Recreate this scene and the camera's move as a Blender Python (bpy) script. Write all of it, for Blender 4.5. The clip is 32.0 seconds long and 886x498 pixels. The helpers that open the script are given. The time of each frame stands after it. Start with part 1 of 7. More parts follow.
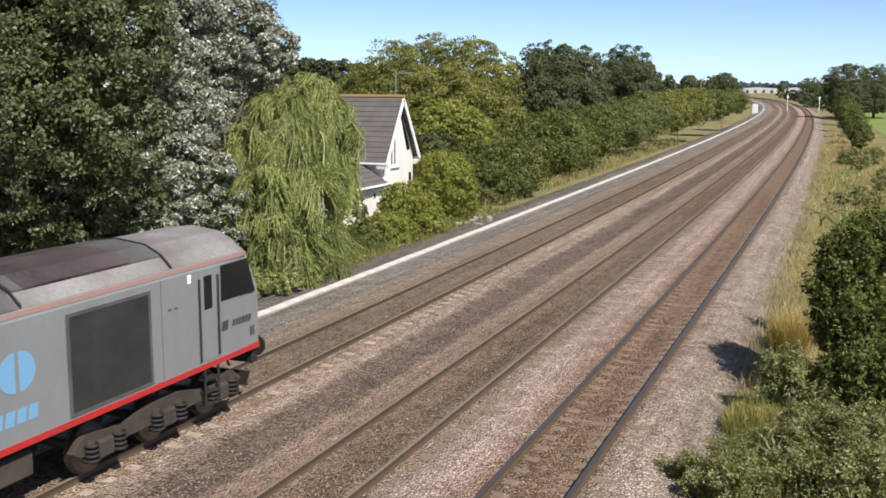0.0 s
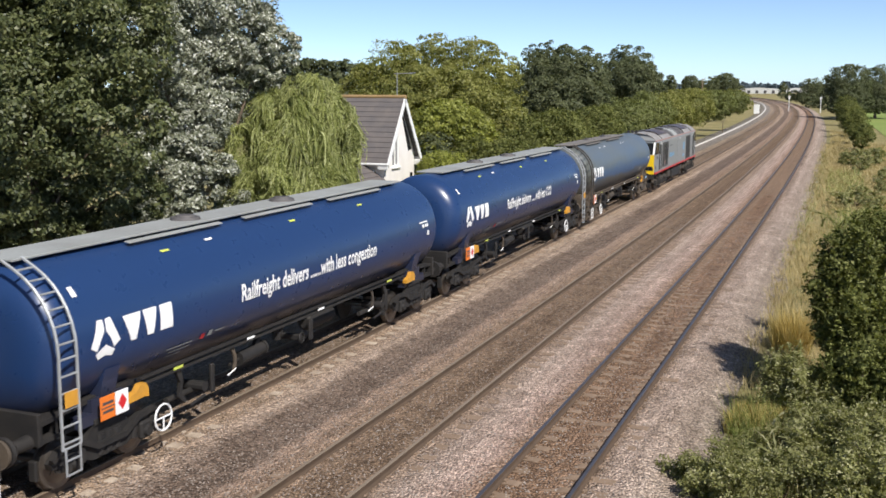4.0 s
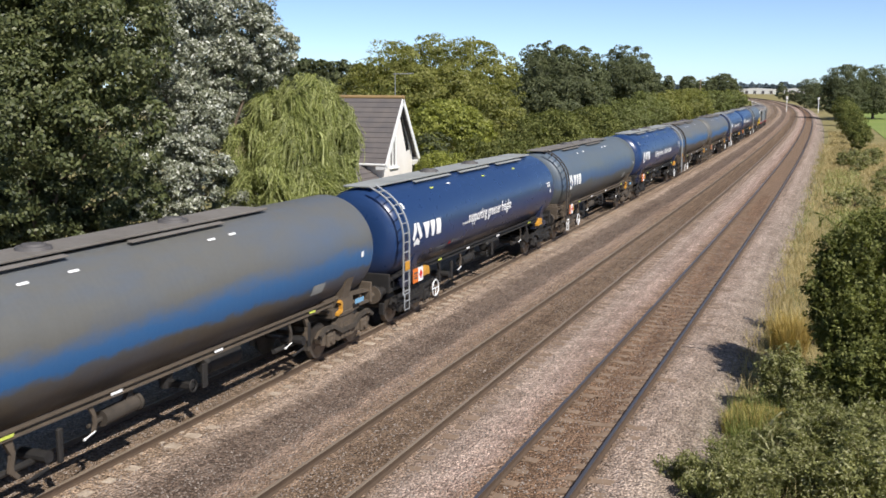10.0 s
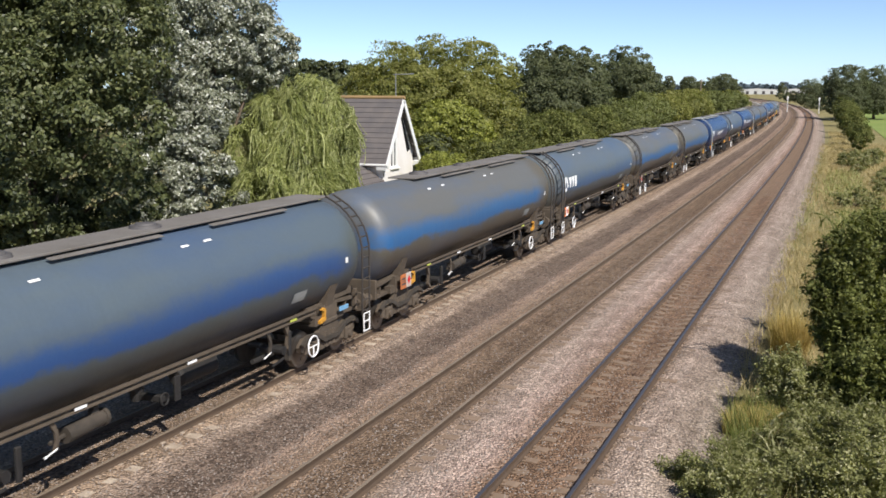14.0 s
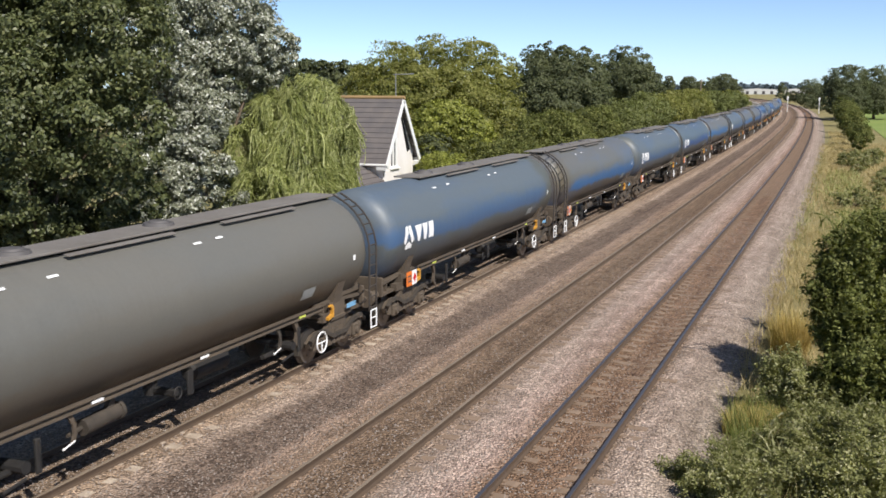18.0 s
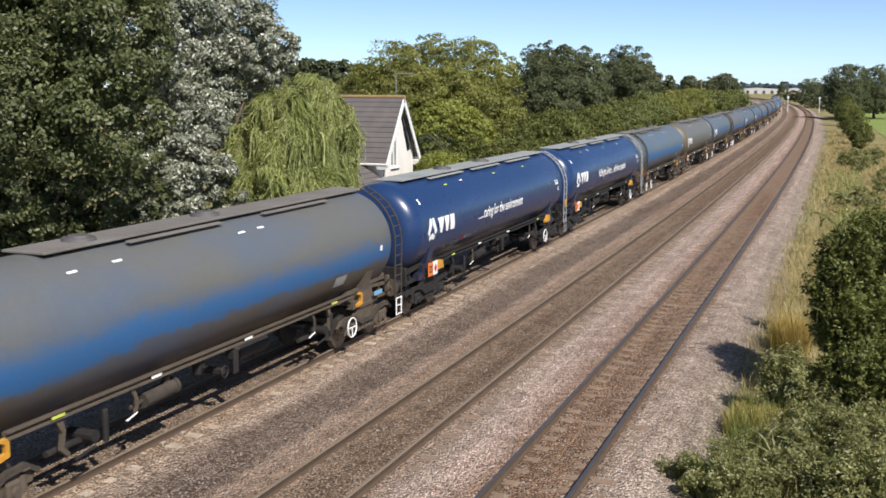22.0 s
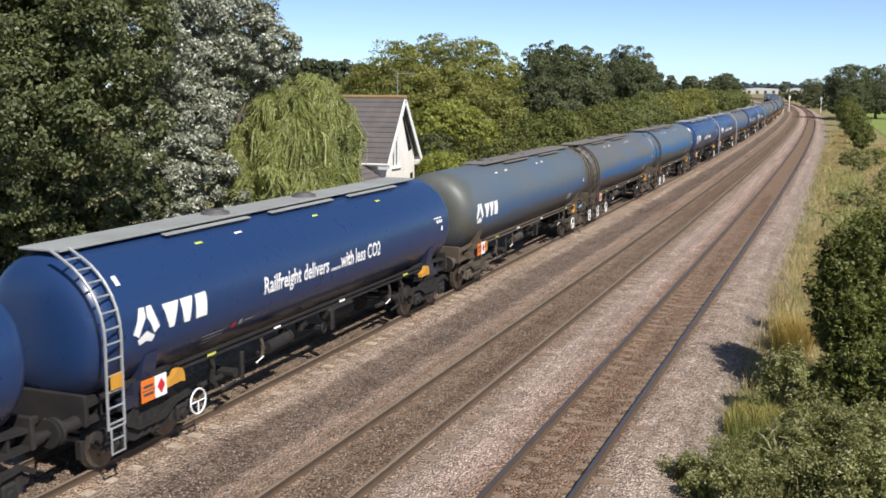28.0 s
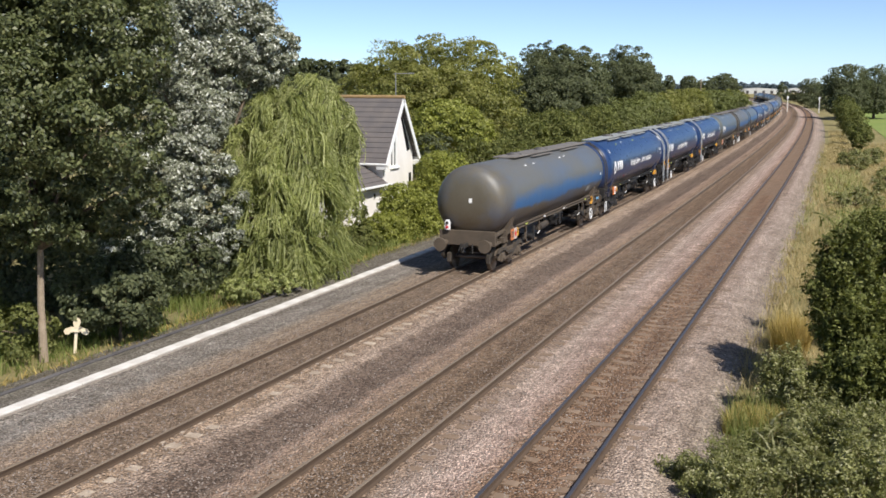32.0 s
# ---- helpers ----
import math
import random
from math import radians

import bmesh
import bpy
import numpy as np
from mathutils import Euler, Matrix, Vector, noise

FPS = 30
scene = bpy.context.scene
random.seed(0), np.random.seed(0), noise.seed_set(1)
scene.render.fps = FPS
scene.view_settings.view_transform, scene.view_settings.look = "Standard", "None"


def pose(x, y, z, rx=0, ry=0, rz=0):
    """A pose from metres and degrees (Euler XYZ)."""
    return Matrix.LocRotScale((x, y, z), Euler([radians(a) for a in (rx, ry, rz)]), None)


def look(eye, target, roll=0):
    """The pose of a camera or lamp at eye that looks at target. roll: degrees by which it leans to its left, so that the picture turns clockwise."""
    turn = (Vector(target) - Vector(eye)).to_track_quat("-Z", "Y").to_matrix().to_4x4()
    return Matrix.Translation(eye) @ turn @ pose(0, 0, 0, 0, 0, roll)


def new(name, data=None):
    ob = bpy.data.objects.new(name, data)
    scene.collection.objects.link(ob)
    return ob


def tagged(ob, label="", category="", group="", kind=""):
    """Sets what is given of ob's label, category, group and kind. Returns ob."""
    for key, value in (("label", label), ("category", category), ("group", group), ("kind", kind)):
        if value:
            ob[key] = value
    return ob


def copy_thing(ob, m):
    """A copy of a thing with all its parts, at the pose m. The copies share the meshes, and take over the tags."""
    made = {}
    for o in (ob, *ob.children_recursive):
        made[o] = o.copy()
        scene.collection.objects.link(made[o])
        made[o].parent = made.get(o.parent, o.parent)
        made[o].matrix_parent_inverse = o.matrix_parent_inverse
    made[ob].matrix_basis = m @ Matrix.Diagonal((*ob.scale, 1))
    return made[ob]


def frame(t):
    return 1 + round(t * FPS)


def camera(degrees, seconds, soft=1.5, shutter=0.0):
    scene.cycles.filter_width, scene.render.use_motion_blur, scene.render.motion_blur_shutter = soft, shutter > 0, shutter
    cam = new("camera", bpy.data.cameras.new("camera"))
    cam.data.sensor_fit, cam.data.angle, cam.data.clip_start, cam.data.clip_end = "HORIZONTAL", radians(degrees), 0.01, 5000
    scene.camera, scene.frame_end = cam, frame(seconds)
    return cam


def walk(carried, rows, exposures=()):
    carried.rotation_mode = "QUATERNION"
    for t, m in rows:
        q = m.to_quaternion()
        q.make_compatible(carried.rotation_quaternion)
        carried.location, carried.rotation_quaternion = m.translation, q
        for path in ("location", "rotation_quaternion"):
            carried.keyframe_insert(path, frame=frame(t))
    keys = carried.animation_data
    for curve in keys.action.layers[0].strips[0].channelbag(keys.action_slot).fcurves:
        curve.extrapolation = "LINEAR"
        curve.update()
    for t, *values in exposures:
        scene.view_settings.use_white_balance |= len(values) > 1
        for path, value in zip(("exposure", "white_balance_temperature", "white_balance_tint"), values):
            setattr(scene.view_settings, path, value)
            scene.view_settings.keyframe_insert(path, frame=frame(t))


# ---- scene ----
# A freight train of tank wagons runs away along the left of three curving tracks.
EYE = (0.0, 0.0, 6.954)


def heading(yaw, down, roll):
    """The pose of the eye, turned left of the line by yaw and down by down degrees."""
    return pose(*EYE) @ pose(0, 0, 0, 0, 0, yaw) @ pose(0, 0, 0, 90 - down) @ pose(0, 0, 0, 0, 0, roll)


cam = camera(46.28, 32.0, soft=1.65, shutter=0.06)
# the tripod sways by a few hundredths of a degree
SWAY = ((0, 0.0, 0.03), (2, 0.04, 0.03), (5.5, 0.08, 0.0), (9, 0.0, 0.0), (11.5, -0.07, -0.06), (12.5, -0.07, -0.1),
        (14, 0.0, -0.03), (18, 0.0, -0.03), (20, 0.0, 0.0), (24, 0.04, 0.0), (28.5, 0.09, 0.0), (30, 0.09, 0.0),
        (31, 0.03, 0.0), (32, 0.0, 0.0))
walk(cam, [(t, heading(22.253 + a, 8.899 + b, 0.139)) for t, a, b in SWAY])

# ---- light: a clear summer sky, the sun behind the right shoulder
SUN = Vector((0.58, -0.42, 0.72)).normalized()
world = bpy.data.worlds.new("sky")
scene.world = world
world.use_nodes = True
sky = world.node_tree.nodes.new("ShaderNodeTexSky")
sky.sky_type, sky.sun_disc = "NISHITA", False
sky.sun_elevation, sky.sun_rotation = math.asin(SUN.z), math.atan2(SUN.x, SUN.y)
sky.air_density, sky.dust_density, sky.ozone_density = 0.4, 0.3, 4.0
back = world.node_tree.nodes["Background"]
tint = world.node_tree.nodes.new("ShaderNodeMix")
tint.data_type, tint.blend_type = "RGBA", "MULTIPLY"
tint.inputs[0].default_value, tint.inputs[7].default_value = 1.0, (1.08, 1.0, 0.89, 1)
world.node_tree.links.new(sky.outputs[0], tint.inputs[6])
world.node_tree.links.new(tint.outputs[2], back.inputs[0])
back.inputs[1].default_value = 0.127
sun = new("sun", bpy.data.lights.new("sun", "SUN"))
sun.data.energy, sun.data.angle, sun.data.color = 4.2, radians(0.55), (1.0, 0.95, 0.88)
sun.matrix_world = look((0, 0, 50), Vector((0, 0, 50)) - SUN)
scene.view_settings.exposure = 0.54


# ---- materials
def material(name):
    m = bpy.data.materials.new(name)
    m.use_nodes = True
    t = m.node_tree
    return m, t, t.nodes["Principled BSDF"]


def node(t, kind, **inputs):
    n = t.nodes.new("ShaderNode" + kind)
    for key, value in inputs.items():
        n.inputs[key.replace("_", " ")].default_value = value
    return n


def ramp(t, fac, stops):
    r = t.nodes.new("ShaderNodeValToRGB")
    e = r.color_ramp.elements
    while len(e) < len(stops):
        e.new(0.5)
    for el, (at, col) in zip(e, stops):
        el.position, el.color = at, (*col, 1)
    t.links.new(fac, r.inputs[0])
    return r.outputs[0]


def blend(t, fac, a, b, kind="MIX"):
    m = t.nodes.new("ShaderNodeMix")
    m.data_type, m.blend_type = "RGBA", kind
    for sock, v in ((m.inputs[0], fac), (m.inputs[6], a), (m.inputs[7], b)):
        if isinstance(v, (int, float)):
            sock.default_value = v
        elif isinstance(v, tuple):
            sock.default_value = (*v, 1)
        else:
            t.links.new(v, sock)
    return m.outputs[2]


def calc(t, op, a, b=0.0):
    m = t.nodes.new("ShaderNodeMath")
    m.operation = op
    for sock, v in zip(m.inputs, (a, b)):
        if isinstance(v, (int, float)):
            sock.default_value = v
        else:
            t.links.new(v, sock)
    return m.outputs[0]


def scaled(t, vec, s):
    m = t.nodes.new("ShaderNodeVectorMath")
    m.operation = "MULTIPLY"
    t.links.new(vec, m.inputs[0])
    m.inputs[1].default_value = s
    return m.outputs[0]


def coords(t, which="Object"):
    return t.nodes.new("ShaderNodeTexCoord").outputs[which]


def cloud(t, vec, scale, detail=4.0, rough=0.6):
    n = node(t, "TexNoise", Scale=scale, Detail=detail, Roughness=rough)
    t.links.new(vec, n.inputs["Vector"])
    return n.outputs[0]


def relief(t, bsdf, height, strength, distance):
    b = node(t, "Bump", Strength=strength, Distance=distance)
    t.links.new(height, b.inputs["Height"])
    t.links.new(b.outputs[0], bsdf.inputs["Normal"])


def surface(name, col, dirt, rough=0.6, metal=0.0, coarse=1.2, fine=18.0, amount=0.5, bump=0.25, depth=0.004, gloss=0.5, stretch=None, vary=0.0):
    """A painted or raw surface: its colour, worn towards dirt in patches and in grain."""
    m, t, b = material(name)
    v = coords(t)
    if stretch:
        v = scaled(t, v, stretch)
    if vary:
        shift = t.nodes.new("ShaderNodeVectorMath")
        shift.operation = "ADD"
        t.links.new(v, shift.inputs[0])
        t.links.new(calc(t, "MULTIPLY", t.nodes.new("ShaderNodeObjectInfo").outputs["Random"], vary), shift.inputs[1])
        v = shift.outputs[0]
    big, small = cloud(t, v, coarse), cloud(t, v, fine, 5)
    fac = calc(t, "MULTIPLY", ramp(t, big, ((0.35, (0, 0, 0)), (0.7, (1, 1, 1)))), amount)
    c1 = blend(t, fac, col, dirt)
    c2 = blend(t, calc(t, "MULTIPLY", ramp(t, small, ((0.45, (0, 0, 0)), (0.75, (1, 1, 1)))), amount * 0.6), c1, dirt)
    t.links.new(c2, b.inputs["Base Color"])
    rr = calc(t, "ADD", calc(t, "MULTIPLY", small, 0.25), rough - 0.12)
    t.links.new(rr, b.inputs["Roughness"])
    b.inputs["Metallic"].default_value = metal
    b.inputs["Specular IOR Level"].default_value = gloss
    relief(t, b, small, bump, depth)
    return m


def leafy(name, dark, light, back=0.35, rough=0.55, gloss=0.35, third=None):
    """Leaves: every leaf its own shade, some light shining through."""
    m, t, b = material(name)
    g = t.nodes.new("ShaderNodeNewGeometry").outputs["Random Per Island"]
    stops = [(0.0, dark), (0.65, light)] + ([(1.0, third)] if third else [])
    c = ramp(t, g, stops)
    v = coords(t)
    c = blend(t, calc(t, "MULTIPLY", ramp(t, cloud(t, v, 0.5, 2), ((0.35, (0, 0, 0)), (0.7, (1, 1, 1)))), 0.45), c, tuple(0.55 * a for a in dark), "MIX")
    t.links.new(c, b.inputs["Base Color"])
    b.inputs["Roughness"].default_value, b.inputs["Specular IOR Level"].default_value = rough, gloss
    tr = node(t, "BsdfTranslucent")
    t.links.new(blend(t, 1.0, c, (1.1, 1.15, 0.55), "MULTIPLY"), tr.inputs["Color"])
    mx = node(t, "MixShader", Fac=back)
    t.links.new(b.outputs[0], mx.inputs[1])
    t.links.new(tr.outputs[0], mx.inputs[2])
    t.links.new(mx.outputs[0], t.nodes["Material Output"].inputs[0])
    return m


def make_ballast():
    """Crushed stone: its tint runs in bands along the line, as the trains and the packing left it (UV: metres across, metres along)."""
    m, t, b = material("ballast")
    uv = t.nodes.new("ShaderNodeUVMap")
    uv.uv_map = "across"
    sep = t.nodes.new("ShaderNodeSeparateXYZ")
    t.links.new(uv.outputs[0], sep.inputs[0])
    v = coords(t)
    wob = calc(t, "MULTIPLY", calc(t, "SUBTRACT", cloud(t, v, 0.9, 5), 0.5), 0.7)
    wob = calc(t, "ADD", wob, calc(t, "MULTIPLY", calc(t, "SUBTRACT", cloud(t, v, 9.0, 3), 0.5), 0.35))
    across = calc(t, "ADD", sep.outputs[0], wob)
    u = calc(t, "DIVIDE", calc(t, "ADD", across, 19.5), 17.5)
    at = lambda x: (x + 19.5) / 17.5
    grey, brown, dark, pale, pink = (0.275, 0.255, 0.23), (0.23, 0.165, 0.115), (0.198, 0.15, 0.12), (0.455, 0.365, 0.31), (0.495, 0.375, 0.32)
    stops = ((at(-18.74), (0.2, 0.185, 0.15)), (at(-16.88), grey), (at(-16.03), grey), (at(-15.47), (0.37, 0.295, 0.225)), (at(-14.52), (0.31, 0.235, 0.175)),
             (at(-14.05), (0.225, 0.17, 0.125)), (at(-12.88), (0.225, 0.168, 0.122)), (at(-12.48), (0.37, 0.28, 0.205)), (at(-11.83), (0.43, 0.34, 0.275)), (at(-11.53), dark), (at(-10.52), dark),
             (at(-10.27), (0.385, 0.285, 0.22)), (at(-9.47), (0.33, 0.24, 0.175)), (at(-8.86), brown), (at(-8.06), (0.19, 0.135, 0.093)), (at(-7.60), (0.31, 0.235, 0.18)),
             (at(-7.14), pale), (at(-6.33), pink), (at(-5.87), (0.31, 0.21, 0.15)), (at(-5.57), (0.235, 0.153, 0.1)), (at(-4.62), (0.24, 0.157, 0.105)),
             (at(-4.17), (0.3, 0.23, 0.18)), (at(-3.73), pale), (at(-2.75), (0.36, 0.30, 0.25)), (at(-2.06), (0.25, 0.225, 0.17)))
    base = ramp(t, u, stops)
    vor = node(t, "TexVoronoi", Scale=20.0)
    t.links.new(v, vor.inputs["Vector"])
    tone = ramp(t, vor.outputs["Color"], ((0.0, (0.46, 0.44, 0.43)), (0.5, (0.97, 0.97, 0.97)), (1.0, (1.66, 1.63, 1.6))))
    c = blend(t, 1.0, base, tone, "MULTIPLY")
    c = blend(t, 1.0, c, ramp(t, cloud(t, v, 1.5, 7, 0.72), ((0.3, (0.66, 0.63, 0.6)), (0.7, (1.24, 1.24, 1.24)))), "MULTIPLY")
    trail = t.nodes.new("ShaderNodeVectorMath")
    trail.operation = "MULTIPLY"
    t.links.new(uv.outputs[0], trail.inputs[0])
    trail.inputs[1].default_value = (3.2, 0.09, 1)
    c = blend(t, 1.0, c, ramp(t, cloud(t, trail.outputs[0], 1.0, 6, 0.7), ((0.32, (0.72, 0.7, 0.68)), (0.68, (1.22, 1.22, 1.22)))), "MULTIPLY")
    c = blend(t, 1.0, c, ramp(t, cloud(t, v, 11.0, 4, 0.75), ((0.34, (0.8, 0.785, 0.77)), (0.66, (1.36, 1.36, 1.36)))), "MULTIPLY")
    gap = ramp(t, vor.outputs["Distance"], ((0.5, (1, 1, 1)), (0.8, (0.6, 0.58, 0.56))))
    t.links.new(blend(t, 1.0, c, gap, "MULTIPLY"), b.inputs["Base Color"])
    b.inputs["Roughness"].default_value, b.inputs["Specular IOR Level"].default_value = 0.9, 0.2
    relief(t, b, calc(t, "MULTIPLY", vor.outputs["Distance"], -1.0), 1.0, 0.07)
    return m


def make_stone():
    m, t, b = material("loose_stone")
    g = t.nodes.new("ShaderNodeNewGeometry").outputs["Random Per Island"]
    c = ramp(t, g, ((0.0, (0.12, 0.095, 0.08)), (0.4, (0.25, 0.2, 0.165)), (0.75, (0.29, 0.235, 0.2)), (1.0, (0.38, 0.33, 0.29))))
    t.links.new(blend(t, 0.3, c, ramp(t, cloud(t, coords(t), 30.0), ((0.3, (0.15, 0.12, 0.1)), (0.7, (0.4, 0.35, 0.3))))), b.inputs["Base Color"])
    b.inputs["Roughness"].default_value = 0.9
    return m


def make_ground():
    """Dry summer grass with greener and barer patches."""
    m, t, b = material("rough_grass")
    v = coords(t)
    c = ramp(t, cloud(t, v, 0.22, 6, 0.65), ((0.3, (0.15, 0.15, 0.05)), (0.48, (0.27, 0.225, 0.10)), (0.62, (0.36, 0.285, 0.14)), (0.8, (0.21, 0.19, 0.08))))
    c = blend(t, 0.5, c, ramp(t, cloud(t, v, 6.0, 6, 0.7), ((0.3, (0.09, 0.10, 0.035)), (0.7, (0.34, 0.29, 0.15)))))
    t.links.new(c, b.inputs["Base Color"])
    b.inputs["Roughness"].default_value, b.inputs["Specular IOR Level"].default_value = 0.95, 0.1
    relief(t, b, cloud(t, v, 14.0, 6, 0.7), 0.8, 0.08)
    return m


def make_tank(name, paint, grime, band, rough, metal_sky=0.5):
    """Tank paint under years of brown grime: a band along the flank is rubbed clean (band 0 to 1), the belly is
    filthiest; sky light is painted on the upper half.
    """
    m, t, b = material(name)
    v = coords(t)
    sep = t.nodes.new("ShaderNodeSeparateXYZ")
    t.links.new(v, sep.inputs[0])
    rnd = t.nodes.new("ShaderNodeObjectInfo").outputs["Random"]
    shift = t.nodes.new("ShaderNodeVectorMath")
    shift.operation = "ADD"
    t.links.new(v, shift.inputs[0])
    sc = node(t, "CombineXYZ")
    t.links.new(calc(t, "MULTIPLY", rnd, 37.0), sc.inputs[1])
    t.links.new(sc.outputs[0], shift.inputs[1])
    w = shift.outputs[0]
    wob = calc(t, "SUBTRACT", cloud(t, scaled(t, w, (1, 0.25, 1)), 0.8, 3), 0.5)
    worn = calc(t, "SUBTRACT", cloud(t, scaled(t, w, (1, 0.55, 1)), 3.2, 5, 0.7), 0.5)
    z = calc(t, "ADD", calc(t, "ADD", sep.outputs[2], calc(t, "MULTIPLY", wob, 0.8)), calc(t, "MULTIPLY", worn, 0.45))
    c_at = calc(t, "ADD", calc(t, "MULTIPLY", calc(t, "SUBTRACT", rnd, 0.5), 0.25), 2.49)
    off = calc(t, "MULTIPLY", calc(t, "SUBTRACT", z, c_at), 0.5)
    flank = ramp(t, calc(t, "ADD", off, 0.5), ((0.335, (0, 0, 0)), (0.42, (1, 1, 1)), (0.54, (0.9, 0.9, 0.9)), (0.76, (0, 0, 0))))
    yy = calc(t, "ADD", calc(t, "ABSOLUTE", calc(t, "ADD", sep.outputs[1], calc(t, "MULTIPLY", calc(t, "SUBTRACT", rnd, 0.5), 2.0))), calc(t, "MULTIPLY", wob, 2.5))
    length = ramp(t, calc(t, "DIVIDE", yy, 10.0), ((0.72, (1, 1, 1)), (0.86, (0, 0, 0))))
    clean = calc(t, "MULTIPLY", calc(t, "MULTIPLY", flank, length), band)
    patch = calc(t, "MULTIPLY", ramp(t, cloud(t, scaled(t, w, (1, 0.35, 1)), 0.5, 4), ((0.45, (0, 0, 0)), (0.75, (1, 1, 1)))), 0.35)
    clean = calc(t, "MAXIMUM", clean, patch)
    streak = cloud(t, scaled(t, w, (1.5, 6.0, 0.35)), 1.6, 5)
    # browner grime below; the upper half's sky light is painted in
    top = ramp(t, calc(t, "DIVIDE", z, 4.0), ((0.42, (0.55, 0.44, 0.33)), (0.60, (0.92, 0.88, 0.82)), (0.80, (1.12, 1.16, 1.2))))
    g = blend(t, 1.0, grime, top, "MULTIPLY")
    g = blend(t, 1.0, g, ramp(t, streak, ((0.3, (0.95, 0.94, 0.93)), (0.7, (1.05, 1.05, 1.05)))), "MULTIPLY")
    ends = ramp(t, calc(t, "DIVIDE", yy, 10.0), ((0.77, (1, 1, 1)), (0.84, (0.95, 0.84, 0.66))))
    c = blend(t, clean, blend(t, 1.0, g, ends, "MULTIPLY"), paint)
    c = blend(t, 0.1, c, ramp(t, cloud(t, w, 14.0, 5), ((0.35, tuple(0.6 * a for a in grime)), (0.65, tuple(1.2 * a for a in grime)))))
    t.links.new(c, b.inputs["Base Color"])
    t.links.new(calc(t, "ADD", calc(t, "MULTIPLY", streak, 0.2), rough - 0.1), b.inputs["Roughness"])
    b.inputs["Specular IOR Level"].default_value = 0.5
    relief(t, b, cloud(t, w, 1.4, 2), 0.08, 0.03)
    return m


def make_blue():
    """Gloss navy tank paint, dusted towards the belly."""
    m, t, b = material("navy_gloss")
    v = coords(t)
    sep = t.nodes.new("ShaderNodeSeparateXYZ")
    t.links.new(v, sep.inputs[0])
    wob = calc(t, "MULTIPLY", calc(t, "SUBTRACT", cloud(t, scaled(t, v, (1, 0.3, 1)), 1.0, 4), 0.5), 0.5)
    dust = ramp(t, calc(t, "DIVIDE", calc(t, "ADD", sep.outputs[2], wob), 4.0), ((0.36, (0.85, 0.85, 0.85)), (0.56, (0.06, 0.06, 0.06)), (0.9, (0.05, 0.05, 0.05))))
    c = blend(t, dust, (0.012, 0.037, 0.118), (0.026, 0.023, 0.03))
    c = blend(t, calc(t, "MULTIPLY", cloud(t, v, 16.0, 5), 0.12), c, (0.05, 0.09, 0.18))
    t.links.new(c, b.inputs["Base Color"])
    t.links.new(calc(t, "ADD", calc(t, "MULTIPLY", cloud(t, v, 3.0, 4), 0.15), 0.22), b.inputs["Roughness"])
    relief(t, b, cloud(t, v, 1.2, 2), 0.06, 0.03)
    return m


BALLAST, STONE, GRASS = make_ballast(), make_stone(), make_ground()
RAIL_SIDE = surface("rusty_rail", (0.085, 0.058, 0.04), (0.14, 0.092, 0.058), 0.75, 0.2, 2.0, 40.0)
RAIL_TOP = surface("polished_rail_head", (0.22, 0.2, 0.2), (0.14, 0.11, 0.09), 0.42, 0.8, 0.6, 30.0, 0.4, 0.05)
RAIL_WORN = surface("dull_rail_head", (0.26, 0.205, 0.15), (0.16, 0.115, 0.08), 0.6, 0.2, 0.6, 30.0, 0.5, 0.05)
CONCRETE = surface("weathered_concrete", (0.4, 0.36, 0.31), (0.24, 0.19, 0.15), 0.9, 0, 1.5, 25.0, 0.7, 0.4)
SLEEPER = surface("stained_concrete_sleeper", (0.25, 0.175, 0.12), (0.175, 0.12, 0.08), 0.9, 0, 1.5, 25.0, 0.85, 0.4, vary=60.0)
PALESLEEPER = surface("dusty_concrete_sleeper", (0.5, 0.41, 0.32), (0.25, 0.19, 0.135), 0.9, 0, 2.6, 25.0, 1.0, 0.4, vary=60.0)
LID = surface("pale_concrete_lid", (0.72, 0.69, 0.65), (0.42, 0.38, 0.33), 0.85, 0, 0.9, 9.0, 0.5, 0.4)
FIELD = surface("mown_crop", (0.17, 0.24, 0.06), (0.26, 0.28, 0.10), 0.95, 0, 0.05, 1.5, 0.7, 0.5, 0.1, 0.1)
BARK = surface("bark", (0.17, 0.125, 0.085), (0.07, 0.055, 0.04), 0.95, 0, 2.5, 24.0, 0.8, 0.9, 0.03)
DEAD_SUNLIT_WOOD = surface("dead_and_sunlit_wood", (0.34, 0.27, 0.19), (0.13, 0.095, 0.065), 0.9, 0, 1.5, 24.0, 0.7, 0.7, 0.02)
OAK = leafy("oak_leaf", (0.05, 0.064, 0.022), (0.115, 0.132, 0.048), 0.22, 0.5, 0.45, (0.19, 0.2, 0.082))
POPLAR = leafy("silver_poplar_leaf", (0.11, 0.125, 0.078), (0.33, 0.345, 0.26), 0.2, 0.55, 0.3, (0.86, 0.86, 0.8))
WILLOW = leafy("willow_leaf", (0.165, 0.195, 0.055), (0.40, 0.43, 0.145), 0.35, 0.5, 0.4, (0.66, 0.67, 0.34))
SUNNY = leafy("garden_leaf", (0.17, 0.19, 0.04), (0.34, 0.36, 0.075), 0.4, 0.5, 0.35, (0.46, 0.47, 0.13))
ASH = leafy("light_green_leaf", (0.16, 0.175, 0.045), (0.30, 0.30, 0.085), 0.42, 0.5, 0.35, (0.40, 0.385, 0.14))
BRIGHT = leafy("bright_green_leaf", (0.118, 0.14, 0.045), (0.225, 0.245, 0.085), 0.38, 0.5, 0.35, (0.31, 0.33, 0.13))
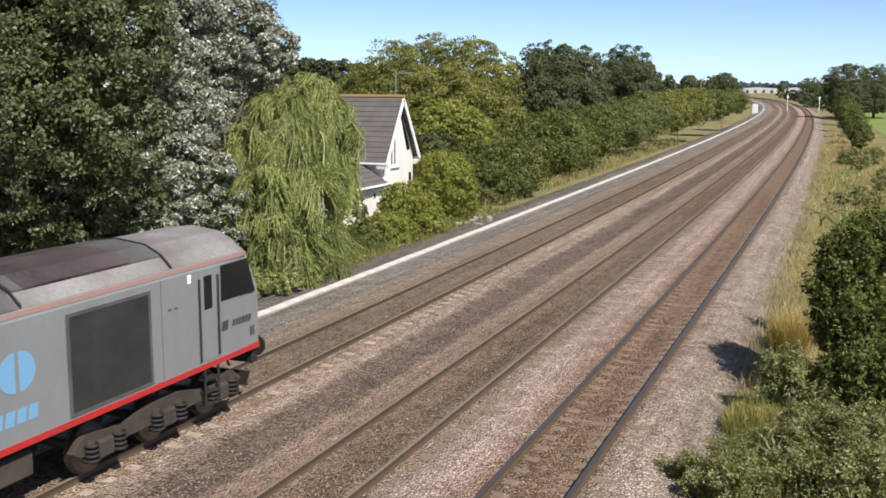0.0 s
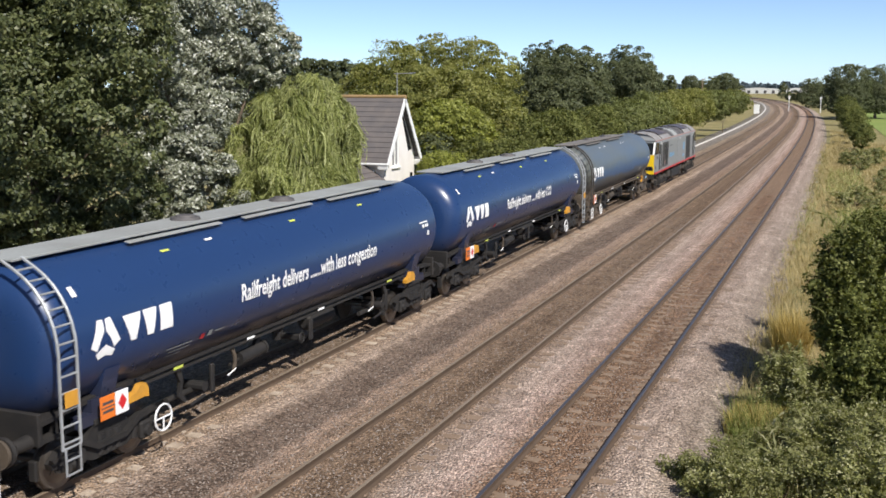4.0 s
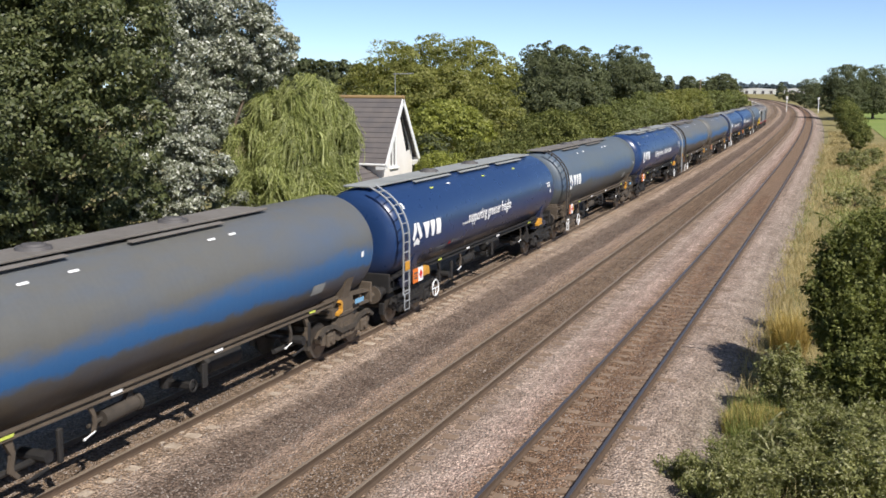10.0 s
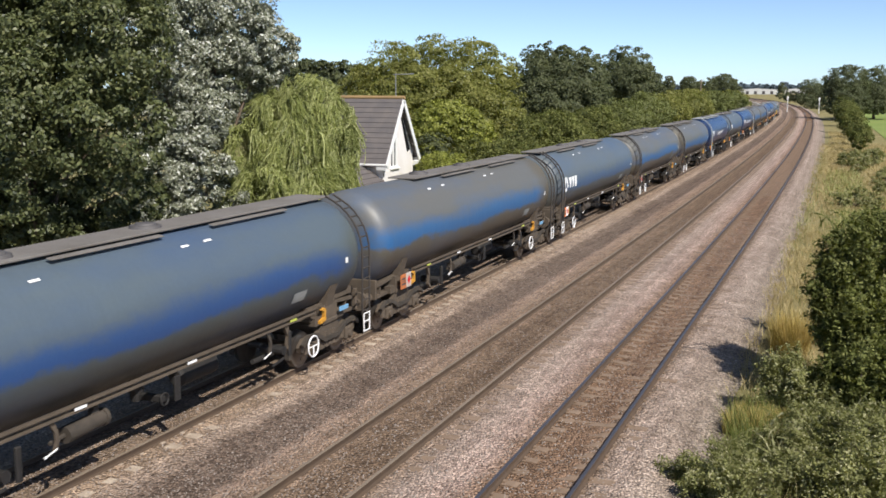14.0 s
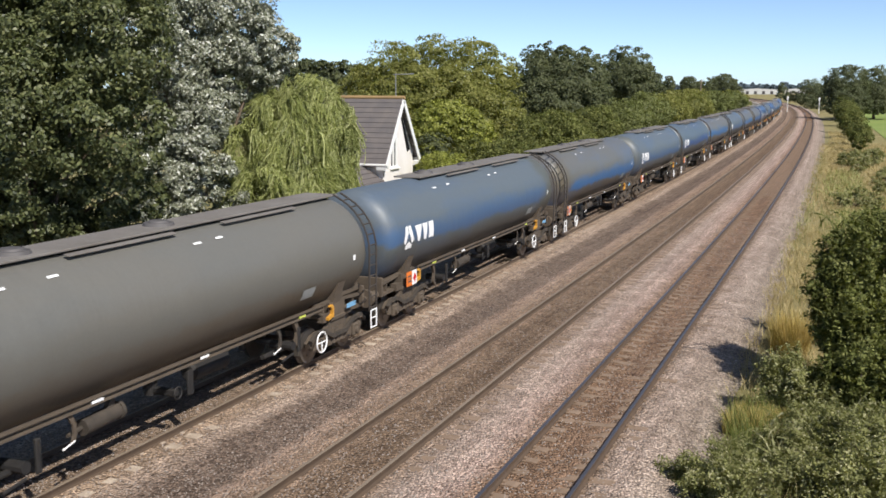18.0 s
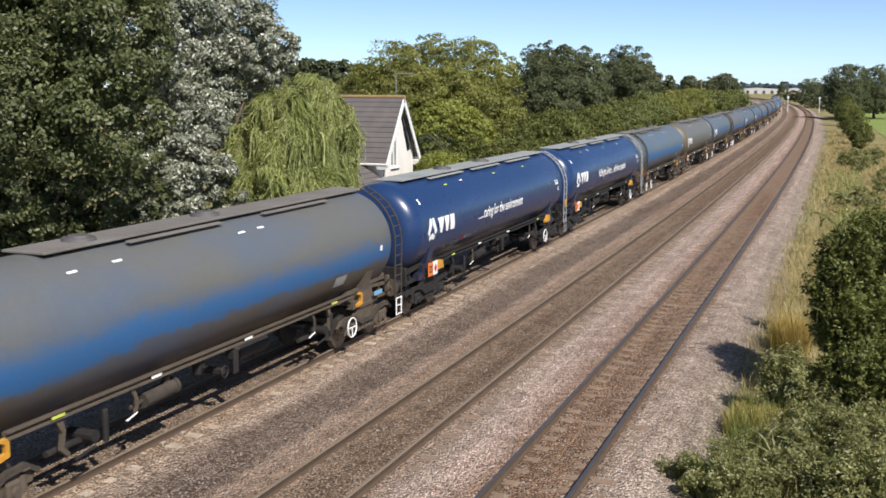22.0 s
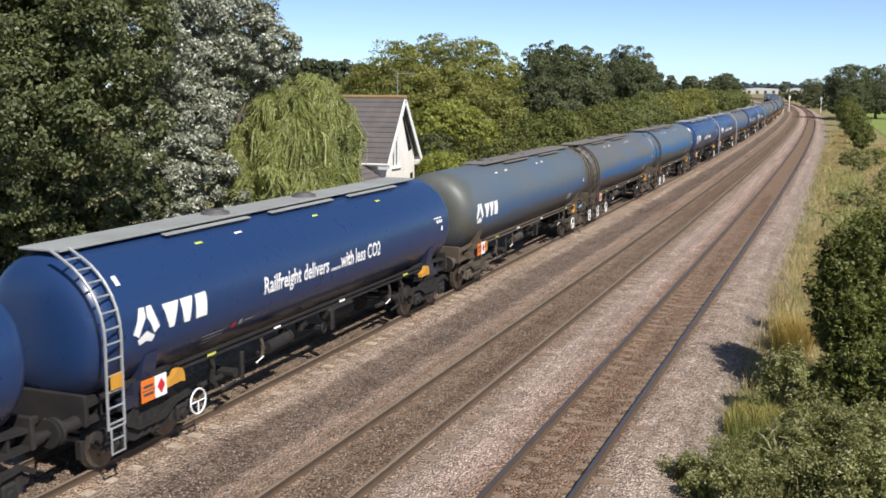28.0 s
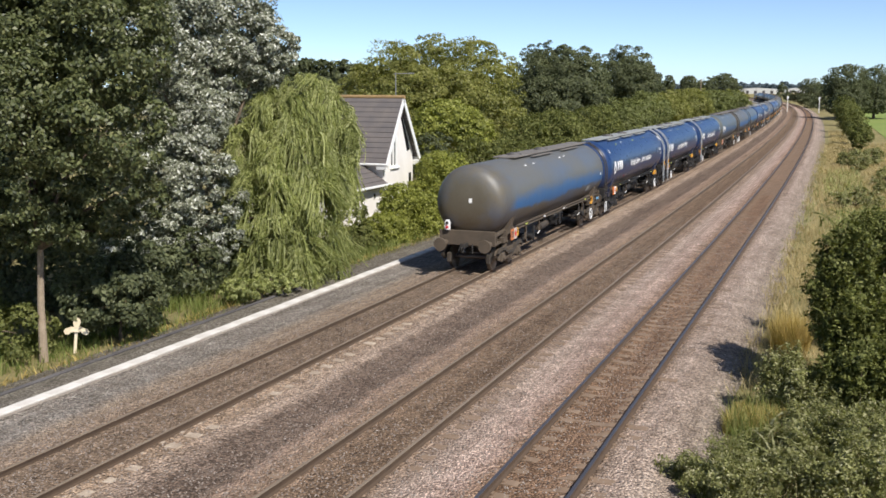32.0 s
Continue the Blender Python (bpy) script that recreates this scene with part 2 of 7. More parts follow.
# greyed for the far trees, with some of their haze in the colour
DARKLEAF = leafy("dark_green_leaf", (0.062, 0.077, 0.037), (0.135, 0.15, 0.072), 0.28, 0.55, 0.3, (0.185, 0.2, 0.098))
HAWTHORN = leafy("hawthorn_leaf", (0.082, 0.098, 0.027), (0.185, 0.20, 0.058), 0.34, 0.6, 0.25, (0.30, 0.305, 0.11))
BRAMBLE = leafy("bramble_leaf", (0.165, 0.172, 0.062), (0.33, 0.335, 0.135), 0.36, 0.6, 0.25, (0.54, 0.51, 0.32))
DRY = leafy("dry_grass_blade", (0.35, 0.275, 0.13), (0.53, 0.425, 0.225), 0.3, 0.7, 0.2, (0.62, 0.51, 0.3))
GREENBLADE = leafy("green_grass_blade", (0.10, 0.14, 0.03), (0.22, 0.26, 0.07), 0.35, 0.6, 0.25, (0.34, 0.33, 0.12))
SEED = leafy("yellow_weed", (0.32, 0.265, 0.09), (0.47, 0.385, 0.13), 0.25, 0.7, 0.2, (0.55, 0.45, 0.2))
RENDER = surface("white_render", (0.8, 0.77, 0.73), (0.62, 0.58, 0.53), 0.85, 0, 0.8, 30.0, 0.5, 0.3)
CREAM = surface("flaking_cream_paint", (0.78, 0.70, 0.52), (0.45, 0.33, 0.18), 0.7, 0, 3.0, 20.0, 0.55, 0.2)
TRIM = surface("white_trim_paint", (0.82, 0.82, 0.8), (0.66, 0.64, 0.6), 0.5, 0, 1.0, 30.0, 0.3, 0.1)
TILE = surface("dark_roof_tile", (0.105, 0.095, 0.095), (0.17, 0.145, 0.13), 0.75, 0, 1.2, 20.0, 0.7, 0.5, 0.01)
RIDGE = surface("lichened_ridge", (0.33, 0.22, 0.09), (0.2, 0.13, 0.08), 0.85, 0, 1.5, 20.0, 0.6, 0.4)
GLASS = surface("dark_window_glass", (0.010, 0.011, 0.012), (0.022, 0.021, 0.02), 0.16, 0, 0.8, 6.0, 0.5, 0.02, 0.004, 0.25)
STEEL = surface("galvanised_steel", (0.42, 0.43, 0.44), (0.28, 0.27, 0.26), 0.5, 0.7, 1.0, 20.0, 0.5, 0.1)
BODYGREY = surface("grey_body_paint", (0.225, 0.235, 0.242), (0.15, 0.14, 0.125), 0.42, 0, 0.9, 9.0, 0.28, 0.05, 0.004, 0.5, (1.0, 1.6, 0.5))
ROOFGREY = surface("pale_grey_roof_edge", (0.31, 0.30, 0.285), (0.15, 0.13, 0.12), 0.55, 0, 0.6, 12.0, 0.85, 0.1)
SOOT = surface("sooty_roof", (0.05, 0.046, 0.046), (0.14, 0.13, 0.128), 0.7, 0, 0.6, 10.0, 0.8, 0.2)
FANCOVER = surface("greasy_fan_cover", (0.045, 0.04, 0.04), (0.13, 0.09, 0.085), 0.42, 0, 0.7, 9.0, 0.8, 0.3, 0.01)
RUST = leafy("rusty_grass_blade", (0.35, 0.25, 0.08), (0.51, 0.38, 0.13), 0.3, 0.7, 0.2, (0.6, 0.48, 0.2))
RED = surface("red_stripe_paint", (0.46, 0.022, 0.022), (0.26, 0.05, 0.045), 0.45, 0, 1.0, 15.0, 0.3, 0.05)
PALERED = surface("faded_red_line", (0.36, 0.215, 0.185), (0.28, 0.22, 0.2), 0.6, 0, 1.0, 15.0, 0.5, 0.05)
YELLOW = surface("warning_yellow_paint", (0.86, 0.58, 0.012), (0.62, 0.4, 0.03), 0.4, 0, 1.0, 15.0, 0.3, 0.05)
AMBER = surface("amber_bracket_paint", (0.60, 0.29, 0.03), (0.30, 0.16, 0.05), 0.5, 0, 2.0, 18.0, 0.4, 0.1)
BLACK = surface("black_paint", (0.02, 0.02, 0.021), (0.05, 0.045, 0.04), 0.5, 0, 1.5, 18.0, 0.6, 0.1)
MESHBLACK = surface("dark_grille_mesh", (0.022, 0.022, 0.021), (0.055, 0.05, 0.045), 0.75, 0.2, 1.5, 60.0, 0.6, 0.5)
UNDER = surface("grimy_underframe", (0.075, 0.058, 0.042), (0.13, 0.098, 0.07), 0.85, 0.1, 2.0, 18.0, 0.7, 0.4)
UNDERBLACK = surface("dusty_black_underframe", (0.012, 0.011, 0.011), (0.036, 0.031, 0.027), 0.75, 0.1, 2.0, 18.0, 0.6, 0.3)
LADDERBLACK = surface("grimy_dark_ladder", (0.035, 0.03, 0.027), (0.07, 0.056, 0.045), 0.8, 0.1, 2.0, 18.0, 0.6, 0.2)
LOCOUNDER = surface("sooty_brown_running_gear", (0.04, 0.033, 0.026), (0.09, 0.071, 0.054), 0.85, 0.1, 2.0, 18.0, 0.7, 0.4)
WHEEL = surface("worn_wheel_steel", (0.12, 0.1, 0.085), (0.25, 0.23, 0.21), 0.45, 0.8, 2.0, 18.0, 0.6, 0.1)
WHITE = surface("white_vinyl", (0.86, 0.86, 0.86), (0.66, 0.65, 0.64), 0.45, 0, 1.0, 15.0, 0.2, 0.03)
SKYBLUE = surface("light_blue_vinyl", (0.16, 0.36, 0.56), (0.2, 0.32, 0.45), 0.45, 0, 1.0, 15.0, 0.3, 0.03)
INK = surface("dark_vinyl", (0.05, 0.052, 0.06), (0.09, 0.09, 0.09), 0.5, 0, 1.0, 15.0, 0.3, 0.03)
ORANGE = surface("orange_panel", (0.8, 0.19, 0.02), (0.5, 0.14, 0.03), 0.5, 0, 2.0, 15.0, 0.4, 0.05)
FADED = surface("faded_orange_panel", (0.62, 0.18, 0.045), (0.24, 0.11, 0.06), 0.6, 0, 2.0, 15.0, 0.6, 0.05)
DUSTY = surface("dirty_white_panel", (0.55, 0.47, 0.42), (0.34, 0.27, 0.22), 0.6, 0, 2.0, 15.0, 0.6, 0.05)
REDMARK = surface("red_mark", (0.6, 0.02, 0.025), (0.4, 0.04, 0.04), 0.5, 0, 2.0, 15.0, 0.3, 0.05)
LIME = surface("lime_reflector", (0.55, 0.62, 0.10), (0.4, 0.42, 0.12), 0.5, 0, 2.0, 15.0, 0.4, 0.05)
PALEGREY = surface("grey_walkway", (0.31, 0.325, 0.32), (0.2, 0.2, 0.19), 0.75, 0.0, 0.8, 14.0, 0.6, 0.2)
DARKWALK = surface("grimy_walkway", (0.20, 0.185, 0.17), (0.12, 0.105, 0.09), 0.85, 0.1, 0.8, 14.0, 0.7, 0.3)
SILVER = surface("silver_ladder", (0.42, 0.44, 0.46), (0.25, 0.24, 0.23), 0.5, 0.4, 1.5, 18.0, 0.5, 0.1)
NAVY = make_blue()
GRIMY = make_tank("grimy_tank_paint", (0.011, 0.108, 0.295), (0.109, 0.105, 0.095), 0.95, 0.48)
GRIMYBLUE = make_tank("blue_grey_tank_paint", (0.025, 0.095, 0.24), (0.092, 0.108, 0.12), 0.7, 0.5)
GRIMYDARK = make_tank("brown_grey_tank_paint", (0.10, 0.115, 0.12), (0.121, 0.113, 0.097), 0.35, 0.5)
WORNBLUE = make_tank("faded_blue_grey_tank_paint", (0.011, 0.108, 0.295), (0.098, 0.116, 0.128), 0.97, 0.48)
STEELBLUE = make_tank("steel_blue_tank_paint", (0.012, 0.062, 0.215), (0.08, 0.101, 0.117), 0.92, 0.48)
CLADDING = surface("pale_cladding", (0.62, 0.62, 0.6), (0.5, 0.49, 0.46), 0.6, 0, 0.1, 2.0, 0.4, 0.1)


# ---- tools
def part(name, bm, mat, parent=None, label="", smooth=False):
    """Links a bmesh as one mesh object under its thing; returns it."""
    me = bpy.data.meshes.new(name)
    bm.normal_update()
    bm.to_mesh(me)
    bm.free()
    return placed(name, me, mat, parent, label, smooth)


def placed(name, me, mat, parent=None, label="", smooth=False, at=None):
    if not me.materials:
        for mm in mat if isinstance(mat, (list, tuple)) else (mat,):
            me.materials.append(mm)
    if smooth:
        me.shade_smooth()
        me.set_sharp_from_angle(angle=radians(35))
    ob = new(name, me)
    ob.parent = parent
    if at is not None:
        ob.matrix_local = at
    if label:
        ob["label"] = label
    return ob


def thing(name, label, category, at=None, group="", kind=""):
    ob = new(name)
    ob.empty_display_size = 0.3
    if at is not None:
        ob.matrix_world = at
    return tagged(ob, label, category, group, kind)


def box(bm, c, s, bevel=0.0, turn=None):
    """A box of size s centred on c, with bevelled edges."""
    r = bmesh.ops.create_cube(bm, size=1.0)
    vs = r["verts"]
    bmesh.ops.scale(bm, vec=s, verts=vs)
    if bevel:
        es = list({e for v in vs for e in v.link_edges})
        out = bmesh.ops.bevel(bm, geom=es, offset=bevel, segments=1, affect="EDGES", profile=0.7)
        vs = list({v for f in out["faces"] for v in f.verts} | {v for v in vs if v.is_valid})
    if turn is not None:
        bmesh.ops.transform(bm, matrix=turn.to_3x3().to_4x4(), verts=vs)
    bmesh.ops.translate(bm, vec=c, verts=vs)
    return vs


def rod(bm, a, b, r, r2=None, seg=8):
    """A round bar from a to b, tapering from r to r2."""
    a, b = Vector(a), Vector(b)
    q = (b - a).to_track_quat("Z", "Y").to_matrix().to_4x4()
    m = Matrix.Translation((a + b) / 2) @ q
    bmesh.ops.create_cone(bm, cap_ends=True, segments=seg, radius1=r, radius2=r if r2 is None else r2, depth=(b - a).length, matrix=m)


def tube(bm, pts, r, seg=6):
    """One bent bar along points in a plane of constant y."""
    rows = []
    for i, q in enumerate(pts):
        a, b = Vector(pts[max(0, i - 1)]), Vector(pts[min(len(pts) - 1, i + 1)])
        d = (b - a).normalized()
        n = Vector((d.z, 0, -d.x))
        rows.append([bm.verts.new(Vector(q) + r * (math.cos(k) * n + math.sin(k) * Vector((0, 1, 0)))) for k in [2 * math.pi * j / seg for j in range(seg)]])
    for a, b in zip(rows, rows[1:]):
        for j in range(seg):
            bm.faces.new((a[j], a[(j + 1) % seg], b[(j + 1) % seg], b[j]))
    bm.faces.new(rows[0][::-1])
    bm.faces.new(rows[-1])
    bmesh.ops.recalc_face_normals(bm, faces=bm.faces)


def prism(bm, outline, a, b, axis=0):
    """A flat outline of (u, v) pushed from a to b along an axis: 0 gives (w, u, v), 1 gives (u, w, v), 2 gives (u, v, w)."""
    def at(u, v, w):
        return ((w, u, v), (u, w, v), (u, v, w))[axis]
    one, two = [bm.verts.new(at(u, v, a)) for u, v in outline], [bm.verts.new(at(u, v, b)) for u, v in outline]
    n = len(outline)
    fs = [bm.faces.new(one[::-1]), bm.faces.new(two)]
    fs += [bm.faces.new((one[i], one[(i + 1) % n], two[(i + 1) % n], two[i])) for i in range(n)]
    bmesh.ops.recalc_face_normals(bm, faces=fs)


def ring(bm, c, r, thick, axis="x", seg=24, minor=6):
    """A torus about an axis."""
    rows = []
    for i in range(seg):
        a = 2 * math.pi * i / seg
        row = []
        for j in range(minor):
            b = 2 * math.pi * j / minor
            rr, h = r + thick * math.cos(b), thick * math.sin(b)
            u, v = rr * math.cos(a), rr * math.sin(a)
            row.append(bm.verts.new(Vector(c) + Vector((h, u, v) if axis == "x" else (u, h, v) if axis == "y" else (u, v, h))))
        rows.append(row)
    for i in range(seg):
        for j in range(minor):
            bm.faces.new((rows[i][j], rows[(i + 1) % seg][j], rows[(i + 1) % seg][(j + 1) % minor], rows[i][(j + 1) % minor]))


def quads(name, verts):
    """A mesh of loose quads from an array (n, 4, 3)."""
    n = len(verts)
    me = bpy.data.meshes.new(name)
    me.vertices.add(4 * n)
    me.vertices.foreach_set("co", np.ascontiguousarray(verts, dtype=np.float32).ravel())
    me.loops.add(4 * n)
    me.loops.foreach_set("vertex_index", np.arange(4 * n, dtype=np.int32))
    me.polygons.add(n)
    me.polygons.foreach_set("loop_start", np.arange(0, 4 * n, 4, dtype=np.int32))
    me.update(calc_edges=True)
    return me


def ribbons(rng, lines, width):
    """Leafy strands: each line of points, with its bearing, becomes two crossed ribbons with toothed, leaf-like edges, all one island."""
    co, fs, base = [], [], 0
    for pts, bearing in lines:
        n = len(pts)
        tooth = width * rng.uniform(0.15, 1.0, (n, 1)) * np.linspace(1.1, 0.5, n)[:, None]
        for turn in (0.3, 1.9):
            a = bearing + math.pi / 2 + turn + rng.normal() * 0.3
            side = np.array((math.cos(a), math.sin(a), 0.25))
            jag = side * tooth * rng.uniform(0.3, 1.0, (n, 1))
            drop = np.array((0, 0, -0.5)) * width * rng.uniform(0, 1.2, (n, 1))
            co.append(np.concatenate((pts + jag + drop, pts - jag[::-1] * 0.8)))
            i = np.arange(n - 1)
            fs.append(np.stack((i, i + 1, n + i + 1, n + i), 1) + base)
            base += 2 * n
    co, fs = np.concatenate(co), np.concatenate(fs)
    me = bpy.data.meshes.new("ribbons")
    me.vertices.add(len(co))
    me.vertices.foreach_set("co", co.astype(np.float32).ravel())
    me.loops.add(4 * len(fs))
    me.loops.foreach_set("vertex_index", fs.astype(np.int32).ravel())
    me.polygons.add(len(fs))
    me.polygons.foreach_set("loop_start", np.arange(0, 4 * len(fs), 4, dtype=np.int32))
    me.update(calc_edges=True)
    return me


def unit(a):
    return a / (np.linalg.norm(a, axis=-1, keepdims=True) + 1e-9)


def leaf_quads(rng, pos, out, size, slim=0.6, loose=0.55):
    """Pointed leaf quads at pos, facing roughly outwards."""
    n = len(pos)
    nor = unit(out + loose * rng.normal(size=(n, 3)) + (0, 0, 0.2))
    u = unit(np.cross(nor, rng.normal(size=(n, 3))))
    v = np.cross(nor, u)
    s = size * rng.uniform(0.6, 1.35, (n, 1))
    a, b = u * s * 0.5, v * s * slim * 0.5
    bend = nor * s * 0.12
    return np.stack((pos - a - bend, pos - b, pos + a - bend, pos + b), 1)


def crown_points(rng, blobs, n, per=40, fill=0.2, spread=0.3):
    """Leaf places on small domed clumps that stand over a group of ellipsoids (x, y, z, radius across, radius up)."""
    bl = np.array(blobs, float)
    wt = bl[:, 3] * (bl[:, 3] + bl[:, 4])
    m = max(1, n // per)
    pick = rng.choice(len(bl), m, p=wt / wt.sum())
    d = unit(rng.normal(size=(m, 3)))
    rad = np.where(rng.random((m, 1)) < fill, rng.uniform(0.3, 0.75, (m, 1)), rng.uniform(0.78, 1.04, (m, 1)))
    size = bl[pick][:, [3, 3, 4]]
    c = bl[pick, :3] + d * rad * size
    k = np.repeat(np.arange(m), per)
    scale = np.minimum(bl[pick, 3], bl[pick, 4])[:, None] * spread * rng.uniform(0.55, 1.25, (m, 1))
    off = unit(rng.normal(size=(m * per, 3)) + 0.9 * d[k] + (0, 0, 0.35))
    dome = off * rng.uniform(0.55, 1.0, (m * per, 1)) * (1.1, 1.1, 0.8)
    return c[k] + dome * scale[k], unit(off + 0.5 * d[k])


def foliage(name, blobs, n, size, mat, parent=None, seed=1, per=40, slim=0.6, fill=0.2, spread=0.3, floor=None):
    rng = np.random.default_rng(seed)
    pos, out = crown_points(rng, blobs, n, per, fill, spread)
    if floor is not None:
        keep = pos[:, 2] > floor
        pos, out = pos[keep], out[keep]
    return placed(name, quads(name, leaf_quads(rng, pos, out, size, slim)), mat, parent)


def woody(base, blobs, girth, seed, parent, mat=None, split=0.35, name="trunk"):
    """A tapered trunk with a limb into every part of the crown."""
    rnd = random.Random(seed)
    bm = bmesh.new()
    base = Vector(base)
    mid = sum((Vector(b[:3]) for b in blobs), Vector()) / len(blobs)
    fork = base.lerp(Vector((base.x * 0.6 + mid.x * 0.4, base.y * 0.6 + mid.y * 0.4, mid.z)), split)
    bend = base.lerp(fork, 0.5) + Vector((rnd.uniform(-0.1, 0.1), rnd.uniform(-0.1, 0.1), 0))
    rod(bm, base - Vector((0, 0, 0.3)), bend, girth * 1.25, girth * 0.9, 10)
    rod(bm, bend, fork, girth * 0.92, girth * 0.75, 10)
    part(name, bm, mat or BARK, parent, smooth=True)
    for b in blobs:
        bm = bmesh.new()
        end = Vector(b[:3])
        kink = fork.lerp(end, 0.5) + Vector((rnd.uniform(-0.3, 0.3), rnd.uniform(-0.3, 0.3), 0.3))
        rod(bm, fork, kink, girth * 0.6, girth * 0.4, 7)
        rod(bm, kink, end, girth * 0.4, girth * 0.15, 7)
        part("limb", bm, BARK, parent, smooth=True)


def tree(name, label, base, blobs, n, size, mat, girth=0.2, seed=1, per=40, slim=0.6, spread=0.3, category="tree", group="", fill=0.2, limbs=True, bark=None, split=0.35):
    ob = thing(name, label, category, pose(*base), group)
    inv = [(b[0] - base[0], b[1] - base[1], b[2] - base[2], b[3], b[4]) for b in blobs]
    if limbs:
        woody((0, 0, 0), inv, girth, seed, ob, bark, split)
    foliage("crown", inv, n, size, mat, ob, seed, per, slim, fill, spread, floor=0.02)
    return ob


def shrub(name, label, blobs, n, size, mat, seed=1, z=-0.45, **more):
    """A bush: stems from the ground and a low leafy crown."""
    x, y = np.mean([b[0] for b in blobs]), np.mean([b[1] for b in blobs])
    return tree(name, label, (x, y, z), blobs, n, size, mat, 0.05, seed, category=more.pop("category", "bush"), **more)


# ---- the line: straight at first, then a long curve to the left that tightens
BEARING = radians(0.64)
ARCS = ((14.5, 5555.0), (251.0, 3391.0))


def line_at(s):
    """The place and heading (radians to the left) s metres along the line that runs under the eye."""
    a, first = BEARING, min(s, ARCS[0][0])
    x, y = -first * math.sin(a), first * math.cos(a)
    for (at, r), end in zip(ARCS, (ARCS[1][0], 1e9)):
        if s > at:
            b = (min(s, end) - at) / r
            x -= r * (math.cos(a) - math.cos(a + b))
            y += r * (math.sin(a + b) - math.sin(a))
            a += b
    return x, y, a


def on_line(s, d, z=0.0):
    """The point s metres along and d metres to the right of the line."""
    x, y, a = line_at(s)
    return Vector((x + d * math.cos(a), y + d * math.sin(a), z))


def along_line(s, d, z):
    """The same for arrays."""
    steps = np.arange(-50.0, 500.0, 2.0)
    x, y, a = (np.interp(s, steps, c) for c in np.array([line_at(q) for q in steps]).T)
    return np.stack((x + d * np.cos(a), y + d * np.sin(a), z), 1)


def stations(a, b):
    """Steps along the line, wider far away."""
    out, s = [], a
    while s < b:
        out.append(s)
        s += 3.0 if s < 60 else 8.0
    return out + [b]


def strip(name, a, b, section, mat, parent=None, label="", closed=False, steps=None, smooth=False):
    """A section of (across, z) swept along the line, with its measures across and along as UV."""
    ss = steps or stations(a, b)
    bm = bmesh.new()
    rows = [[bm.verts.new(on_line(s, d, z)) for d, z in section] for s in ss]
    n = len(section)
    uv = bm.loops.layers.uv.new("across")
    for i in range(len(ss) - 1):
        for j in range(n if closed else n - 1):
            k = (j + 1) % n
            f = bm.faces.new((rows[i][j], rows[i][k], rows[i + 1][k], rows[i + 1][j]))
            for lp, (q, r) in zip(f.loops, ((i, j), (i, k), (i + 1, k), (i + 1, j))):
                lp[uv].uv = (section[r][0], ss[q])
    if closed:
        bm.faces.new(rows[0])
        bm.faces.new(rows[-1][::-1])
    bmesh.ops.recalc_face_normals(bm, faces=bm.faces)
    if not closed and sum(f.normal.z for f in bm.faces) < 0:
        bmesh.ops.reverse_faces(bm, faces=bm.faces)
    return part(name, bm, mat, parent, label, smooth)


# ---- ground, ballast, tracks
def build_ground():
    bm = bmesh.new()
    rng = random.Random(4)
    xs = [-4000, -900, -300, -120] + [-60 + 4 * i for i in range(26)] + [60, 120, 300, 900, 4000]
    ys = [-400, -60, -20] + [4 * i for i in range(30)] + [130, 160, 200, 260, 340, 460, 700, 1100, 1800, 3000, 4600]
    grid = [[bm.verts.new((x, y, -0.46 + (rng.uniform(-0.05, 0.05) if -60 < x < 45 and 0 < y < 120 else 0))) for y in ys] for x in xs]
    for i in range(len(xs) - 1):
        for j in range(len(ys) - 1):
            bm.faces.new((grid[i][j], grid[i + 1][j], grid[i + 1][j + 1], grid[i][j + 1]))
    tagged(part("ground", bm, GRASS, smooth=True), "rough summer grass, dry and yellow in patches", "ground", kind="structure")
    bm = bmesh.new()
    edge = [(on_line(s, 6.2 if s > 120 else 7.5 + (120 - s) * 0.02)) for s in (60, 90, 120, 160, 200, 260, 330, 420)]
    low = [bm.verts.new((v.x, v.y, -0.4)) for v in edge]
    far = [bm.verts.new((v.x + 160, v.y, -0.4)) for v in edge]
    for i in range(len(edge) - 1):
        bm.faces.new((low[i], far[i], far[i + 1], low[i + 1]))
    tagged(part("field", bm, FIELD), "green mown field beyond the hedge", "field", kind="structure")


BED = ((-19.62, -0.5), (-19.04, -0.36), (-18.27, -0.32), (-16.75, -0.3), (-15.36, -0.29), (-14.81, -0.17), (-14.34, -0.125), (-13.97, -0.12), (-12.82, -0.12), (-12.58, -0.15), (-12.43, -0.188), (-12.08, -0.19), (-11.74, -0.22),
       (-11.25, -0.3), (-10.56, -0.3), (-9.97, -0.22), (-9.67, -0.17), (-9.08, -0.14), (-7.99, -0.14), (-7.64, -0.15), (-7.49, -0.178), (-7.20, -0.18), (-6.70, -0.175), (-6.30, -0.155), (-5.90, -0.16), (-5.60, -0.185),
       (-4.33, -0.185), (-4.09, -0.16), (-3.61, -0.165), (-3.27, -0.23), (-2.69, -0.36), (-2.02, -0.5))


